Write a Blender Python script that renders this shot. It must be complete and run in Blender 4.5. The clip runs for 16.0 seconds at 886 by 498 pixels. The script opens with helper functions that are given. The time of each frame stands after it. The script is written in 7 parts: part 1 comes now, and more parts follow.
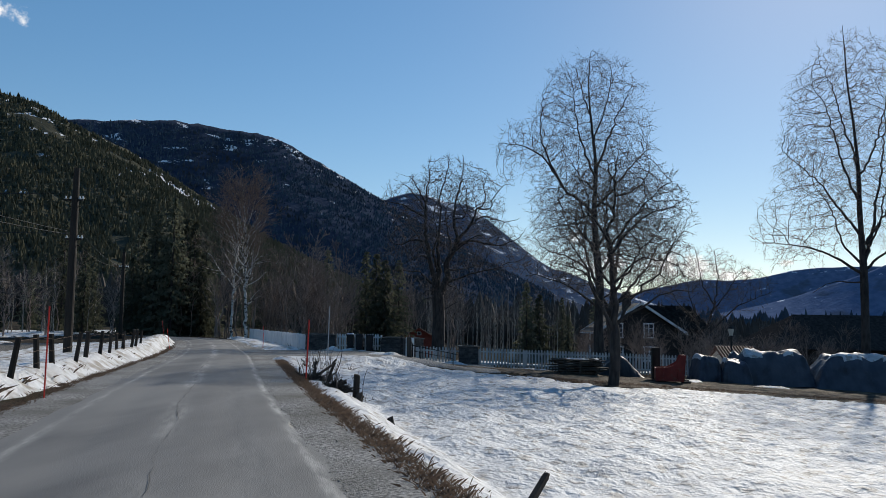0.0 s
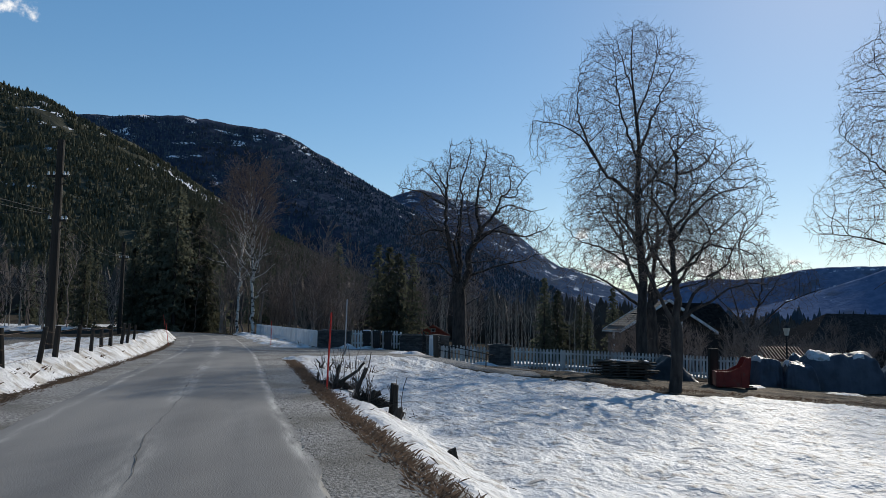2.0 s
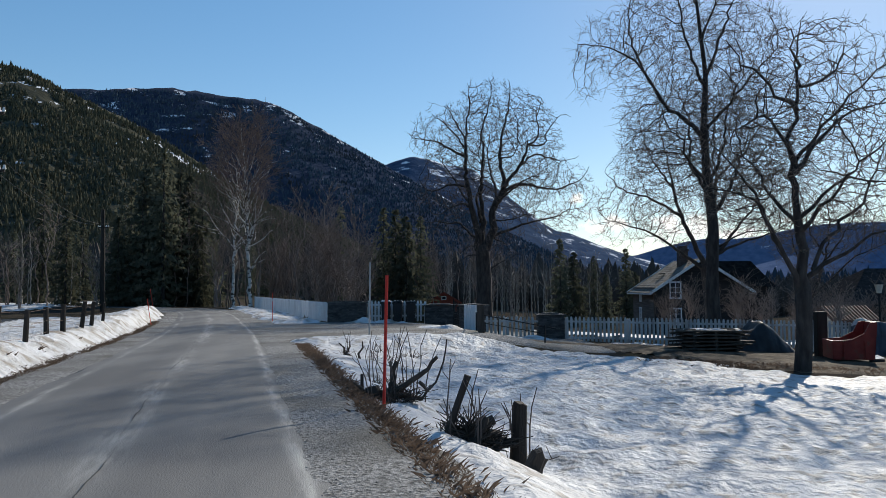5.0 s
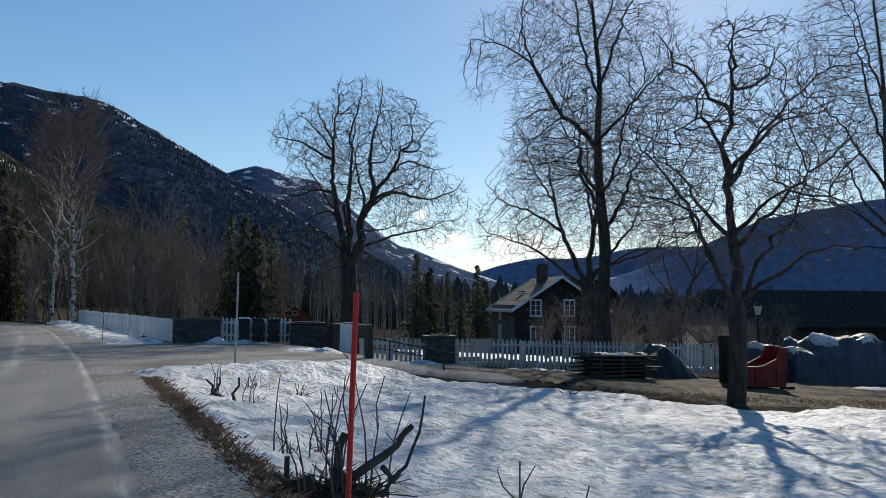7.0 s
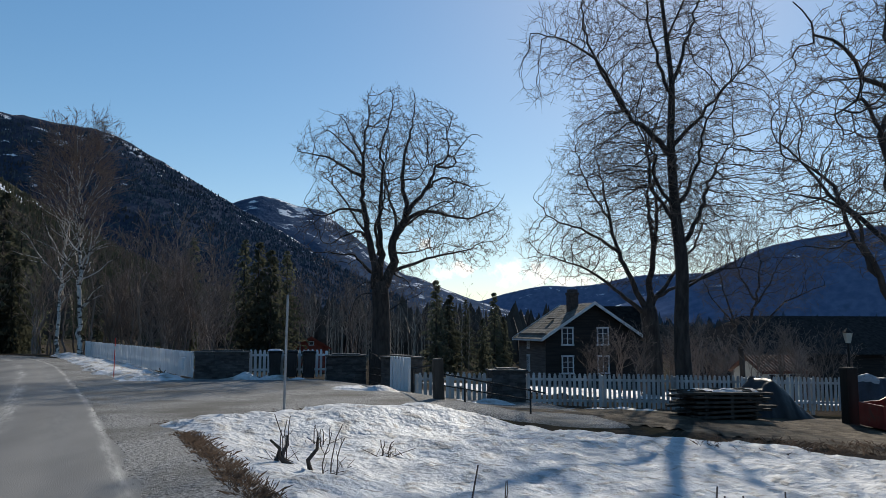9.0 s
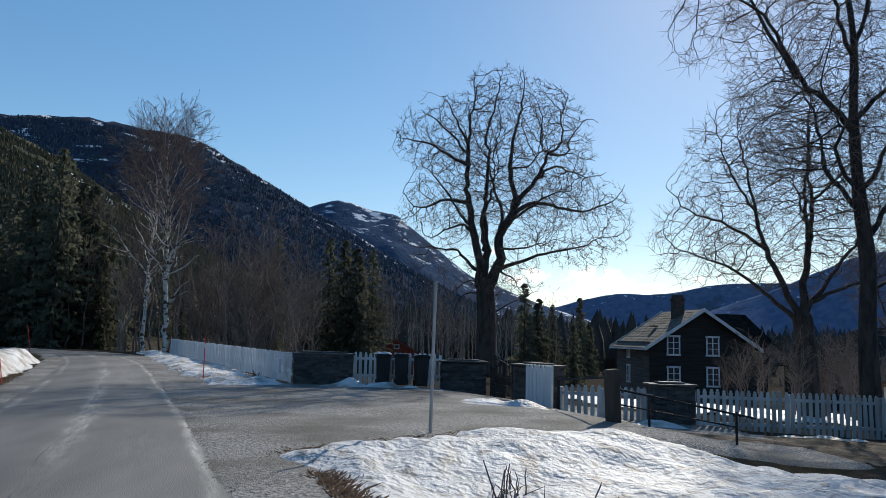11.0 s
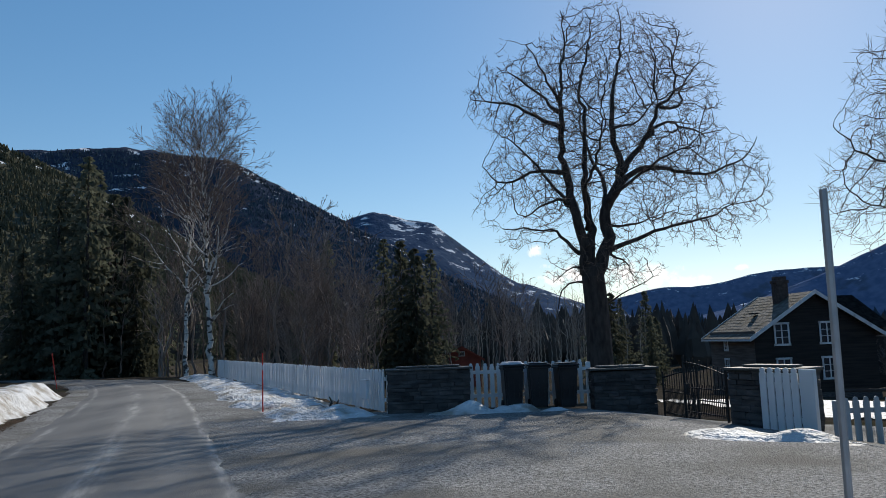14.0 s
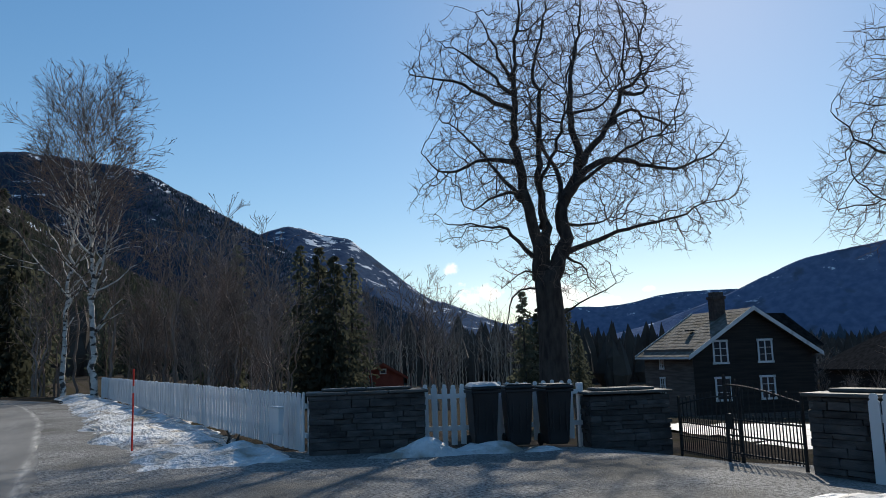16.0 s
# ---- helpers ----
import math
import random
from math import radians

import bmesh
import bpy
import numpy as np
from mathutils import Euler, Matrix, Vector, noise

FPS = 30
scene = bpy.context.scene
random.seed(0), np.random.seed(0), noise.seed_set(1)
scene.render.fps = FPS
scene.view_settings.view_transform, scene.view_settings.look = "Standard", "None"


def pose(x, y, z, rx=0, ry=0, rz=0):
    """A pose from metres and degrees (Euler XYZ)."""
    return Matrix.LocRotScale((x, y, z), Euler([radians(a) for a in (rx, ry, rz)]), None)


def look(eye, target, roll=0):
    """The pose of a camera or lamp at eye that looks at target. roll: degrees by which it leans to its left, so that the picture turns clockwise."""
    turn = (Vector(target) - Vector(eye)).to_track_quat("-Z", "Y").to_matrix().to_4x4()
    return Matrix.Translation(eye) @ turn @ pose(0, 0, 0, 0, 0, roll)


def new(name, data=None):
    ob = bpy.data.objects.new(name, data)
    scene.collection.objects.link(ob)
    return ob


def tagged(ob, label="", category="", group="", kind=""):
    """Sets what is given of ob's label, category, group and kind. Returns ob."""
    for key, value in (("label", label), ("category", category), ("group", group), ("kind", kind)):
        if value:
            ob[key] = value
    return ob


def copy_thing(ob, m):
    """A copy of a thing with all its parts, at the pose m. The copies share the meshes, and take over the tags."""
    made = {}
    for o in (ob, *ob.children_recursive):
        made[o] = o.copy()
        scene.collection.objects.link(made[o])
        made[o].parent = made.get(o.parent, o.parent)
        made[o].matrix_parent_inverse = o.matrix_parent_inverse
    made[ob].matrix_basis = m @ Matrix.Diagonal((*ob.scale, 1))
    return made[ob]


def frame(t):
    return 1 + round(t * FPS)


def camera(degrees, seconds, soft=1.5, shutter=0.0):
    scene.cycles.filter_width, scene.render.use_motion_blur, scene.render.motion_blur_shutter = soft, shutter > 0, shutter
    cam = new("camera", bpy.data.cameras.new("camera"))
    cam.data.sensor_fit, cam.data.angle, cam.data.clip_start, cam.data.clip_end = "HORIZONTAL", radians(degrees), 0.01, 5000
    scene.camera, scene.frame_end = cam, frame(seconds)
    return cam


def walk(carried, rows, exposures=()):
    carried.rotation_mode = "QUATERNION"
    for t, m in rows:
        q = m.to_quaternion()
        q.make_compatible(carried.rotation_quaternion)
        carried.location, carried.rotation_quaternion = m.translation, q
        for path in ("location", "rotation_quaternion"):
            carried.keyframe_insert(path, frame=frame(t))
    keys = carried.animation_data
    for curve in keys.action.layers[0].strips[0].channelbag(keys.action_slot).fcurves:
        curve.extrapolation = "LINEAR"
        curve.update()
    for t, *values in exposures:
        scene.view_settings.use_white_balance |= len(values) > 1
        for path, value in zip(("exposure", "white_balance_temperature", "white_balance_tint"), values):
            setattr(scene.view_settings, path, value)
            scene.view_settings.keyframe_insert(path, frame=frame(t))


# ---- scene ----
cam = camera(59.8, 16.0, soft=0.8)
METRES, EYE, TILT, LEAN, TURN = 36.0, 1.8, 0.0, 3.8, 0.0
ROWS = [
    (0.0, 0.0, 0.0, 0.0, -0.44, 5.5, -4.55),
    (0.5, -0.0073, 0.0303, -0.001, -0.5, 5.58, -4.68),
    (1.0, -0.0141, 0.0601, -0.002, -0.26, 5.57, -4.68),
    (1.5, -0.0217, 0.0904, -0.0029, -0.08, 5.56, -4.85),
    (2.0, -0.0282, 0.1197, -0.0037, 0.05, 5.24, -4.97),
    (2.5, -0.0351, 0.1494, -0.0046, 0.14, 5.08, -5.06),
    (3.0, -0.0432, 0.1797, -0.0052, 0.14, 5.2, -5.06),
    (3.5, -0.0516, 0.2121, -0.0065, 0.93, 4.67, -4.36),
    (6.0, -0.0902, 0.3612, -0.0084, -2.22, 2.41, -2.19),
    (6.5, -0.0988, 0.3883, -0.0077, -5.7, 3.5, -2.85),
    (7.0, -0.1056, 0.4159, -0.0076, -11.87, 4.68, -4.13),
    (7.5, -0.1128, 0.4437, -0.0085, -13.7, 6.13, -4.5),
    (8.0, -0.1208, 0.4726, -0.009, -13.74, 6.71, -5.16),
    (10.5, -0.1588, 0.6149, -0.0136, -7.63, 6.68, -1.03),
    (11.0, -0.1669, 0.6452, -0.0152, -6.21, 6.77, -5.12),
    (11.5, -0.1733, 0.677, -0.0159, -5.45, 6.68, -5.25),
    (12.0, -0.1798, 0.7099, -0.0167, -4.66, 6.66, -5.33),
    (12.5, -0.1873, 0.7427, -0.017, -3.89, 6.74, -2.16),
    (13.0, -0.1959, 0.7745, -0.018, -3.28, 6.96, -1.54),
    (13.5, -0.2035, 0.8072, -0.0193, -3.13, 7.05, -1.64),
    (14.0, -0.2115, 0.8405, -0.0202, -3.04, 7.04, -1.74),
    (14.5, -0.2186, 0.8738, -0.0207, -3.34, 7.2, -2.15),
    (15.0, -0.2234, 0.9077, -0.021, -3.86, 8.18, -2.02),
    (15.5, -0.2243, 0.9414, -0.0224, -5.24, 8.25, -1.9),
    (16.0, -0.2183, 0.9715, -0.0223, -9.35, 8.53, -2.04),
]
walk(cam, [(t, pose(0, 0, EYE, TILT, LEAN, TURN) @ pose(METRES * x, METRES * y, METRES * z, 90 + pitch, roll, yaw)) for t, x, y, z, yaw, pitch, roll in ROWS],
     exposures=[(0.0, 0.06, 6550, 9), (3.5, 0.1, 6550, 9), (6.0, 0.34, 6650, 9), (8.0, 0.08, 6700, 9), (11.0, 0.25, 6550, 9), (14.0, 0.12, 6500, 9), (15.0, 0.06, 6500, 9), (16.0, 0.2, 6600, 9)])

# ---------------------------------------------------------------- light
SUN_AZ, SUN_EL = 28.6, 29.0
world = bpy.data.worlds.new("world")
scene.world = world
world.use_nodes = True
wn, wl = world.node_tree.nodes, world.node_tree.links
sky = wn.new("ShaderNodeTexSky")
sky.sky_type, sky.sun_disc = "NISHITA", False
sky.sun_elevation, sky.sun_rotation = radians(SUN_EL), radians(SUN_AZ)
sky.altitude, sky.air_density, sky.dust_density, sky.ozone_density = 900, 1.0, 0.25, 1.6
wbg = wn["Background"]
wbg.inputs["Strength"].default_value = 0.170
sun = new("sun", bpy.data.lights.new("sun", "SUN"))
sun.data.energy, sun.data.angle, sun.data.color = 4.0, radians(0.6), (1.0, 0.93, 0.82)
sun.matrix_world = look((0, 0, 60), (-math.sin(radians(SUN_AZ)) * 60, -math.cos(radians(SUN_AZ)) * 60, 60 - 60 * math.tan(radians(SUN_EL))))


def clouds():
    """A few small bright clouds low over the valley and one streak high up, in the sky itself."""
    coord = wn.new("ShaderNodeTexCoord")
    total = None
    n1 = wn.new("ShaderNodeTexNoise")
    n1.inputs["Scale"].default_value, n1.inputs["Detail"].default_value = 34.0, 8.0
    n1.inputs["Roughness"].default_value = 0.6
    wl.new(coord.outputs["Generated"], n1.inputs["Vector"])
    for az, el, wide, high, cut in ((-31, 19.4, 4.2, 1.2, 0.42), (17.4, 4.1, 3.8, 1.6, 0.31), (12.0, 4.6, 3.0, 1.0, 0.36), (10.2, 6.5, 0.9, 0.75, 0.36),
                                    (11.0, 5.2, 1.4, 0.35, 0.42), (24.5, 4.4, 1.2, 0.4, 0.45), (20.5, 3.6, 3.0, 0.8, 0.42)):
        a, e = radians(az), radians(el)
        d = Vector((math.sin(a) * math.cos(e), math.cos(a) * math.cos(e), math.sin(e)))
        side = Vector((math.cos(a), -math.sin(a), 0))
        up = side.cross(d)
        parts = []
        for axis, size in ((side, wide), (up, high)):
            dot = wn.new("ShaderNodeVectorMath")
            dot.operation = "DOT_PRODUCT"
            dot.inputs[1].default_value = axis / math.sin(radians(size))
            wl.new(coord.outputs["Generated"], dot.inputs[0])
            sq = wn.new("ShaderNodeMath")
            sq.operation = "POWER"
            ab = wn.new("ShaderNodeMath")
            ab.operation = "ABSOLUTE"
            sub = wn.new("ShaderNodeMath")
            sub.operation = "SUBTRACT"
            sub.inputs[1].default_value = d.dot(axis) / math.sin(radians(size))
            wl.new(dot.outputs["Value"], sub.inputs[0])
            wl.new(sub.outputs[0], ab.inputs[0])
            wl.new(ab.outputs[0], sq.inputs[0])
            sq.inputs[1].default_value = 2.0
            parts.append(sq)
        fore = wn.new("ShaderNodeVectorMath")
        fore.operation = "DOT_PRODUCT"
        fore.inputs[1].default_value = d
        wl.new(coord.outputs["Generated"], fore.inputs[0])
        add = wn.new("ShaderNodeMath")
        add.operation = "ADD"
        wl.new(parts[0].outputs[0], add.inputs[0])
        wl.new(parts[1].outputs[0], add.inputs[1])
        fall = wn.new("ShaderNodeMapRange")
        fall.inputs["From Min"].default_value, fall.inputs["From Max"].default_value = 0.0, 4.0
        fall.inputs["To Min"].default_value, fall.inputs["To Max"].default_value = 0.22, -1.78
        wl.new(add.outputs[0], fall.inputs["Value"])
        mix = wn.new("ShaderNodeMath")
        mix.operation = "MULTIPLY_ADD"
        mix.inputs[1].default_value = 1.7
        wl.new(n1.outputs["Fac"], mix.inputs[0])
        wl.new(fall.outputs[0], mix.inputs[2])
        edge = wn.new("ShaderNodeMapRange")
        edge.interpolation_type = "SMOOTHSTEP"
        edge.inputs["From Min"].default_value, edge.inputs["From Max"].default_value = cut + 0.46, cut + 0.80
        wl.new(mix.outputs[0], edge.inputs["Value"])
        front = wn.new("ShaderNodeMath")
        front.operation = "GREATER_THAN"
        front.inputs[1].default_value = 0.5
        wl.new(fore.outputs["Value"], front.inputs[0])
        both = wn.new("ShaderNodeMath")
        both.operation = "MULTIPLY"
        wl.new(edge.outputs[0], both.inputs[0])
        wl.new(front.outputs[0], both.inputs[1])
        if total is None:
            total = both.outputs[0]
        else:
            mx = wn.new("ShaderNodeMath")
            mx.operation = "MAXIMUM"
            wl.new(total, mx.inputs[0])
            wl.new(both.outputs[0], mx.inputs[1])
            total = mx.outputs[0]
    blend = wn.new("ShaderNodeMix")
    blend.data_type = "RGBA"
    blend.inputs[7].default_value = (6.2, 6.1, 6.0, 1)
    wl.new(total, blend.inputs[0])
    tone = wn.new("ShaderNodeHueSaturation")
    tone.inputs["Saturation"].default_value = 1.48
    even = wn.new("ShaderNodeGamma")
    even.inputs["Gamma"].default_value = 0.72
    wl.new(sky.outputs[0], even.inputs["Color"])
    wl.new(even.outputs[0], tone.inputs["Color"])
    wl.new(tone.outputs[0], blend.inputs[6])
    wl.new(blend.outputs[2], wbg.inputs["Color"])


clouds()


# ---------------------------------------------------------------- materials
def mat(name, a, b, scale=3.0, rough=0.85, bump=0.4, fine=40.0, metal=0.0, third=None, third_scale=0.7, third_cut=0.55, spec=0.3, stretch=None, vary=0.0, local=False, depth=0.01, soft=0.08):
    """A surface of two colours mixed by noise, a third in larger patches, and a fine relief."""
    m = bpy.data.materials.new(name)
    m.use_nodes = True
    n, l = m.node_tree.nodes, m.node_tree.links
    p = n["Principled BSDF"]
    p.inputs["Roughness"].default_value, p.inputs["Metallic"].default_value = rough, metal
    p.inputs["Specular IOR Level"].default_value = spec
    if local:
        src = n.new("ShaderNodeTexCoord").outputs["Object"]
    else:
        src = n.new("ShaderNodeNewGeometry").outputs["Position"]
    if stretch:
        mp = n.new("ShaderNodeMapping")
        mp.inputs["Scale"].default_value = stretch
        l.new(src, mp.inputs["Vector"])
        src = mp.outputs[0]

    def tex(s, detail=5.0):
        t = n.new("ShaderNodeTexNoise")
        t.inputs["Scale"].default_value, t.inputs["Detail"].default_value = s, detail
        l.new(src, t.inputs["Vector"])
        return t.outputs["Fac"]

    def mixed(f, x, y, lo, hi):
        r = n.new("ShaderNodeMapRange")
        r.inputs["From Min"].default_value, r.inputs["From Max"].default_value = lo, hi
        l.new(f, r.inputs["Value"])
        k = n.new("ShaderNodeMix")
        k.data_type = "RGBA"
        l.new(r.outputs[0], k.inputs[0])
        for slot, v in ((6, x), (7, y)):
            if isinstance(v, tuple):
                k.inputs[slot].default_value = (*v, 1)
            else:
                l.new(v, k.inputs[slot])
        return k.outputs[2]

    col = mixed(tex(scale), a, b, 0.35, 0.65)
    fine_tex = tex(fine, 4.0)
    if third:
        col = mixed(tex(third_scale, 7.0), col, third, third_cut - soft, third_cut + soft)
    if vary:
        info = n.new("ShaderNodeObjectInfo")
        hsv = n.new("ShaderNodeHueSaturation")
        r = n.new("ShaderNodeMapRange")
        r.inputs["To Min"].default_value, r.inputs["To Max"].default_value = 1 - vary, 1 + vary
        l.new(info.outputs["Random"], r.inputs["Value"])
        l.new(r.outputs[0], hsv.inputs["Value"])
        l.new(col, hsv.inputs["Color"])
        col = hsv.outputs[0]
    l.new(col, p.inputs["Base Color"])
    if bump:
        bn = n.new("ShaderNodeBump")
        bn.inputs["Strength"].default_value, bn.inputs["Distance"].default_value = bump, depth
        l.new(fine_tex, bn.inputs["Height"])
        l.new(bn.outputs[0], p.inputs["Normal"])
    return m


def asphalt():
    """Grey asphalt; the attribute "dust" marks wheel-polished and dusty streaks, broken up by noise."""
    m = mat("asphalt", (0.092, 0.091, 0.091), (0.138, 0.136, 0.133), 0.8, 0.82, 0.8, 90, third=(0.165, 0.16, 0.153), third_scale=0.4, third_cut=0.58, depth=0.006, spec=0.4, stretch=(1, 0.3, 1))
    n, l = m.node_tree.nodes, m.node_tree.links
    p = n["Principled BSDF"]
    old = p.inputs["Base Color"].links[0].from_socket
    at = n.new("ShaderNodeAttribute")
    at.attribute_name = "dust"
    geo = n.new("ShaderNodeNewGeometry")
    t = n.new("ShaderNodeTexNoise")
    t.inputs["Scale"].default_value, t.inputs["Detail"].default_value, t.inputs["Roughness"].default_value = 2.2, 8.0, 0.7
    turn = n.new("ShaderNodeMapping")
    turn.inputs["Rotation"].default_value = (0, 0, radians(-14.5))
    l.new(geo.outputs["Position"], turn.inputs["Vector"])
    mp = n.new("ShaderNodeMapping")
    mp.inputs["Scale"].default_value = (2.6, 0.35, 1)
    l.new(turn.outputs[0], mp.inputs["Vector"])
    l.new(mp.outputs[0], t.inputs["Vector"])
    r = n.new("ShaderNodeMapRange")
    r.inputs["From Min"].default_value, r.inputs["From Max"].default_value = 0.36, 0.62
    l.new(t.outputs["Fac"], r.inputs["Value"])
    k = n.new("ShaderNodeMath")
    k.operation = "MULTIPLY"
    l.new(at.outputs["Fac"], k.inputs[0])
    l.new(r.outputs[0], k.inputs[1])
    mx = n.new("ShaderNodeMix")
    mx.data_type = "RGBA"
    l.new(k.outputs[0], mx.inputs[0])
    l.new(old, mx.inputs[6])
    mx.inputs[7].default_value = (0.42, 0.41, 0.38, 1)
    l.new(mx.outputs[2], p.inputs["Base Color"])
    return m


M_ASPHALT = asphalt()
M_GRAVEL = mat("gravel", (0.065, 0.064, 0.062), (0.36, 0.35, 0.335), 26.0, 0.92, 1.0, 42, third=(0.105, 0.099, 0.088), third_scale=0.55, third_cut=0.54, depth=0.025, soft=0.12)
M_DIRT = mat("wet_dirt", (0.055, 0.040, 0.028), (0.17, 0.135, 0.098), 2.6, 0.9, 1.0, 18, third=(0.045, 0.035, 0.027), third_scale=0.7, third_cut=0.57, depth=0.06, spec=0.08)
M_GRASS = mat("dead_grass_soil", (0.045, 0.038, 0.033), (0.08, 0.068, 0.057), 7.0, 1.0, 1.0, 30, third=(0.05, 0.045, 0.03), third_scale=0.6, depth=0.05, spec=0.0)
M_STRAW = mat("straw", (0.078, 0.056, 0.043), (0.155, 0.112, 0.084), 12.0, 0.9, 0.0)


def let_through(m, share):
    """Thin dry blades let some light pass."""
    n, l = m.node_tree.nodes, m.node_tree.links
    p = n["Principled BSDF"]
    tr, mx = n.new("ShaderNodeBsdfTranslucent"), n.new("ShaderNodeMixShader")
    mx.inputs[0].default_value = share
    l.new(p.inputs["Base Color"].links[0].from_socket, tr.inputs["Color"])
    l.new(p.outputs[0], mx.inputs[1])
    l.new(tr.outputs[0], mx.inputs[2])
    l.new(mx.outputs[0], n["Material Output"].inputs["Surface"])


let_through(M_STRAW, 0.45)
M_SNOW = mat("snow", (0.43, 0.435, 0.45), (0.58, 0.585, 0.595), 1.6, 0.65, 1.0, 8.0, third=(0.29, 0.275, 0.255), third_scale=4.0, third_cut=0.59, depth=0.07, spec=0.25, soft=0.05)
M_DIRTYSNOW = mat("dirty_snow", (0.52, 0.515, 0.51), (0.70, 0.70, 0.705), 2.0, 0.65, 0.9, 10.0, third=(0.32, 0.285, 0.24), third_scale=1.9, third_cut=0.55, depth=0.09)
M_STONE = mat("slate_stone", (0.04, 0.038, 0.038), (0.088, 0.083, 0.08), 4.0, 0.75, 0.8, 22, vary=0.35, depth=0.02, stretch=(1, 1, 3))
M_CAP = mat("slate_cap", (0.066, 0.063, 0.060), (0.114, 0.108, 0.099), 3.0, 0.7, 0.6, 20, depth=0.02)
M_MORTAR = mat("dark_core", (0.03, 0.03, 0.03), (0.05, 0.05, 0.048), 6.0, 0.95, 0.3)
M_WHITE = mat("white_paint", (0.62, 0.63, 0.64), (0.72, 0.72, 0.72), 1.5, 0.6, 0.25, 60, third=(0.42, 0.40, 0.38), third_scale=2.5, third_cut=0.66, vary=0.05, stretch=(1, 1, 0.3))
# Weathered white paint, greyed further to paint in the fences' shaded faces.
M_OLDSHADEWHITE = mat("weathered_shaded_white", (0.36, 0.36, 0.36), (0.50, 0.50, 0.495), 1.8, 0.75, 0.35, 50, third=(0.26, 0.245, 0.23), third_scale=2.2, third_cut=0.58, vary=0.12, stretch=(1, 1, 0.3))
M_BLACKIRON = mat("black_iron", (0.012, 0.012, 0.013), (0.03, 0.028, 0.027), 8.0, 0.75, 0.3, 60)
M_BIN = mat("black_plastic", (0.014, 0.015, 0.017), (0.026, 0.027, 0.03), 2.0, 0.45, 0.1, 30)
M_TARRED = mat("tarred_wood", (0.016, 0.013, 0.012), (0.034, 0.027, 0.023), 2.0, 0.75, 0.5, 18, stretch=(0.3, 1, 4))
M_SIDING = mat("weathered_siding", (0.090, 0.072, 0.062), (0.165, 0.132, 0.112), 2.0, 0.85, 0.5, 18, stretch=(1, 0.3, 4))
M_ROOF = mat("grey_slate_roof", (0.105, 0.095, 0.084), (0.205, 0.187, 0.163), 2.6, 0.9, 1.0, 7, third=(0.085, 0.075, 0.055), third_scale=1.1, third_cut=0.55, depth=0.06, spec=0.1)
M_DARKROOF = mat("dark_roof", (0.026, 0.024, 0.023), (0.05, 0.046, 0.044), 3.0, 0.95, 0.7, 9, depth=0.04, spec=0.0)
M_TILE = mat("red_tile_roof", (0.10, 0.045, 0.03), (0.17, 0.08, 0.055), 4.0, 0.7, 0.5, 20)
M_BRICK = mat("chimney_stone", (0.055, 0.04, 0.035), (0.10, 0.075, 0.065), 5.0, 0.9, 0.8, 12, depth=0.03)
M_OLDWOOD = mat("old_grey_wood", (0.035, 0.028, 0.023), (0.090, 0.072, 0.058), 4.0, 0.9, 0.8, 25, stretch=(1, 1, 0.2), depth=0.02)
M_POLE = mat("creosote_pole", (0.016, 0.013, 0.010), (0.04, 0.032, 0.026), 3.0, 0.85, 0.6, 25, stretch=(1, 1, 0.15))
M_REDROD = mat("red_plastic", (0.62, 0.035, 0.025), (0.72, 0.05, 0.03), 3.0, 0.45, 0.0)
M_REFLECT = mat("grey_reflector", (0.45, 0.45, 0.46), (0.55, 0.55, 0.56), 8.0, 0.4, 0.0)
M_GREYROD = mat("galvanised_steel", (0.33, 0.34, 0.35), (0.45, 0.45, 0.46), 4.0, 0.45, 0.1, 50, metal=0.7)
M_BARK = mat("grey_bark", (0.028, 0.024, 0.022), (0.068, 0.058, 0.052), 6.0, 0.9, 0.9, 20, stretch=(1, 1, 0.3), depth=0.03)
M_TWIG = mat("twigs", (0.105, 0.080, 0.066), (0.17, 0.13, 0.108), 2.0, 0.85, 0.0)
M_BIRCHBARK = mat("birch_bark", (0.4, 0.375, 0.345), (0.6, 0.57, 0.53), 3.0, 0.75, 0.5, 14, third=(0.05, 0.04, 0.035), third_scale=2.6, third_cut=0.545, stretch=(1, 1, 1.6), depth=0.02, soft=0.03)
M_BIRCHTWIG = mat("birch_twigs", (0.156, 0.107, 0.083), (0.247, 0.176, 0.140), 2.0, 0.85, 0.0)
M_BUSHTWIG = mat("alder_twigs", (0.16, 0.125, 0.105), (0.26, 0.205, 0.175), 1.0, 0.9, 0.0, vary=0.3)
M_PALEBARK = mat("pale_aspen_bark", (0.20, 0.175, 0.145), (0.34, 0.30, 0.25), 1.2, 0.9, 0.4, 10, vary=0.3)
M_NEEDLE = mat("spruce_needles", (0.070, 0.076, 0.052), (0.118, 0.119, 0.085), 1.5, 0.9, 0.0, vary=0.3, spec=0.1)
M_PINE = mat("pine_crowns", (0.115, 0.111, 0.074), (0.165, 0.157, 0.108), 0.05, 1.0, 0.0, spec=0.0)
# Distant conifers: blue instead of needle green, as painted air haze.
M_HAZEFOREST = mat("hazy_far_forest", (0.035, 0.056, 0.088), (0.074, 0.100, 0.126), 0.03, 1.0, 0.0, spec=0.0, third=(0.045, 0.046, 0.05), third_scale=0.006, third_cut=0.60)
M_TARP = mat("blue_grey_tarpaulin", (0.034, 0.045, 0.066), (0.06, 0.074, 0.1), 1.5, 0.55, 0.6, 6, third=(0.025, 0.028, 0.035), third_scale=1.3, third_cut=0.62, depth=0.05)
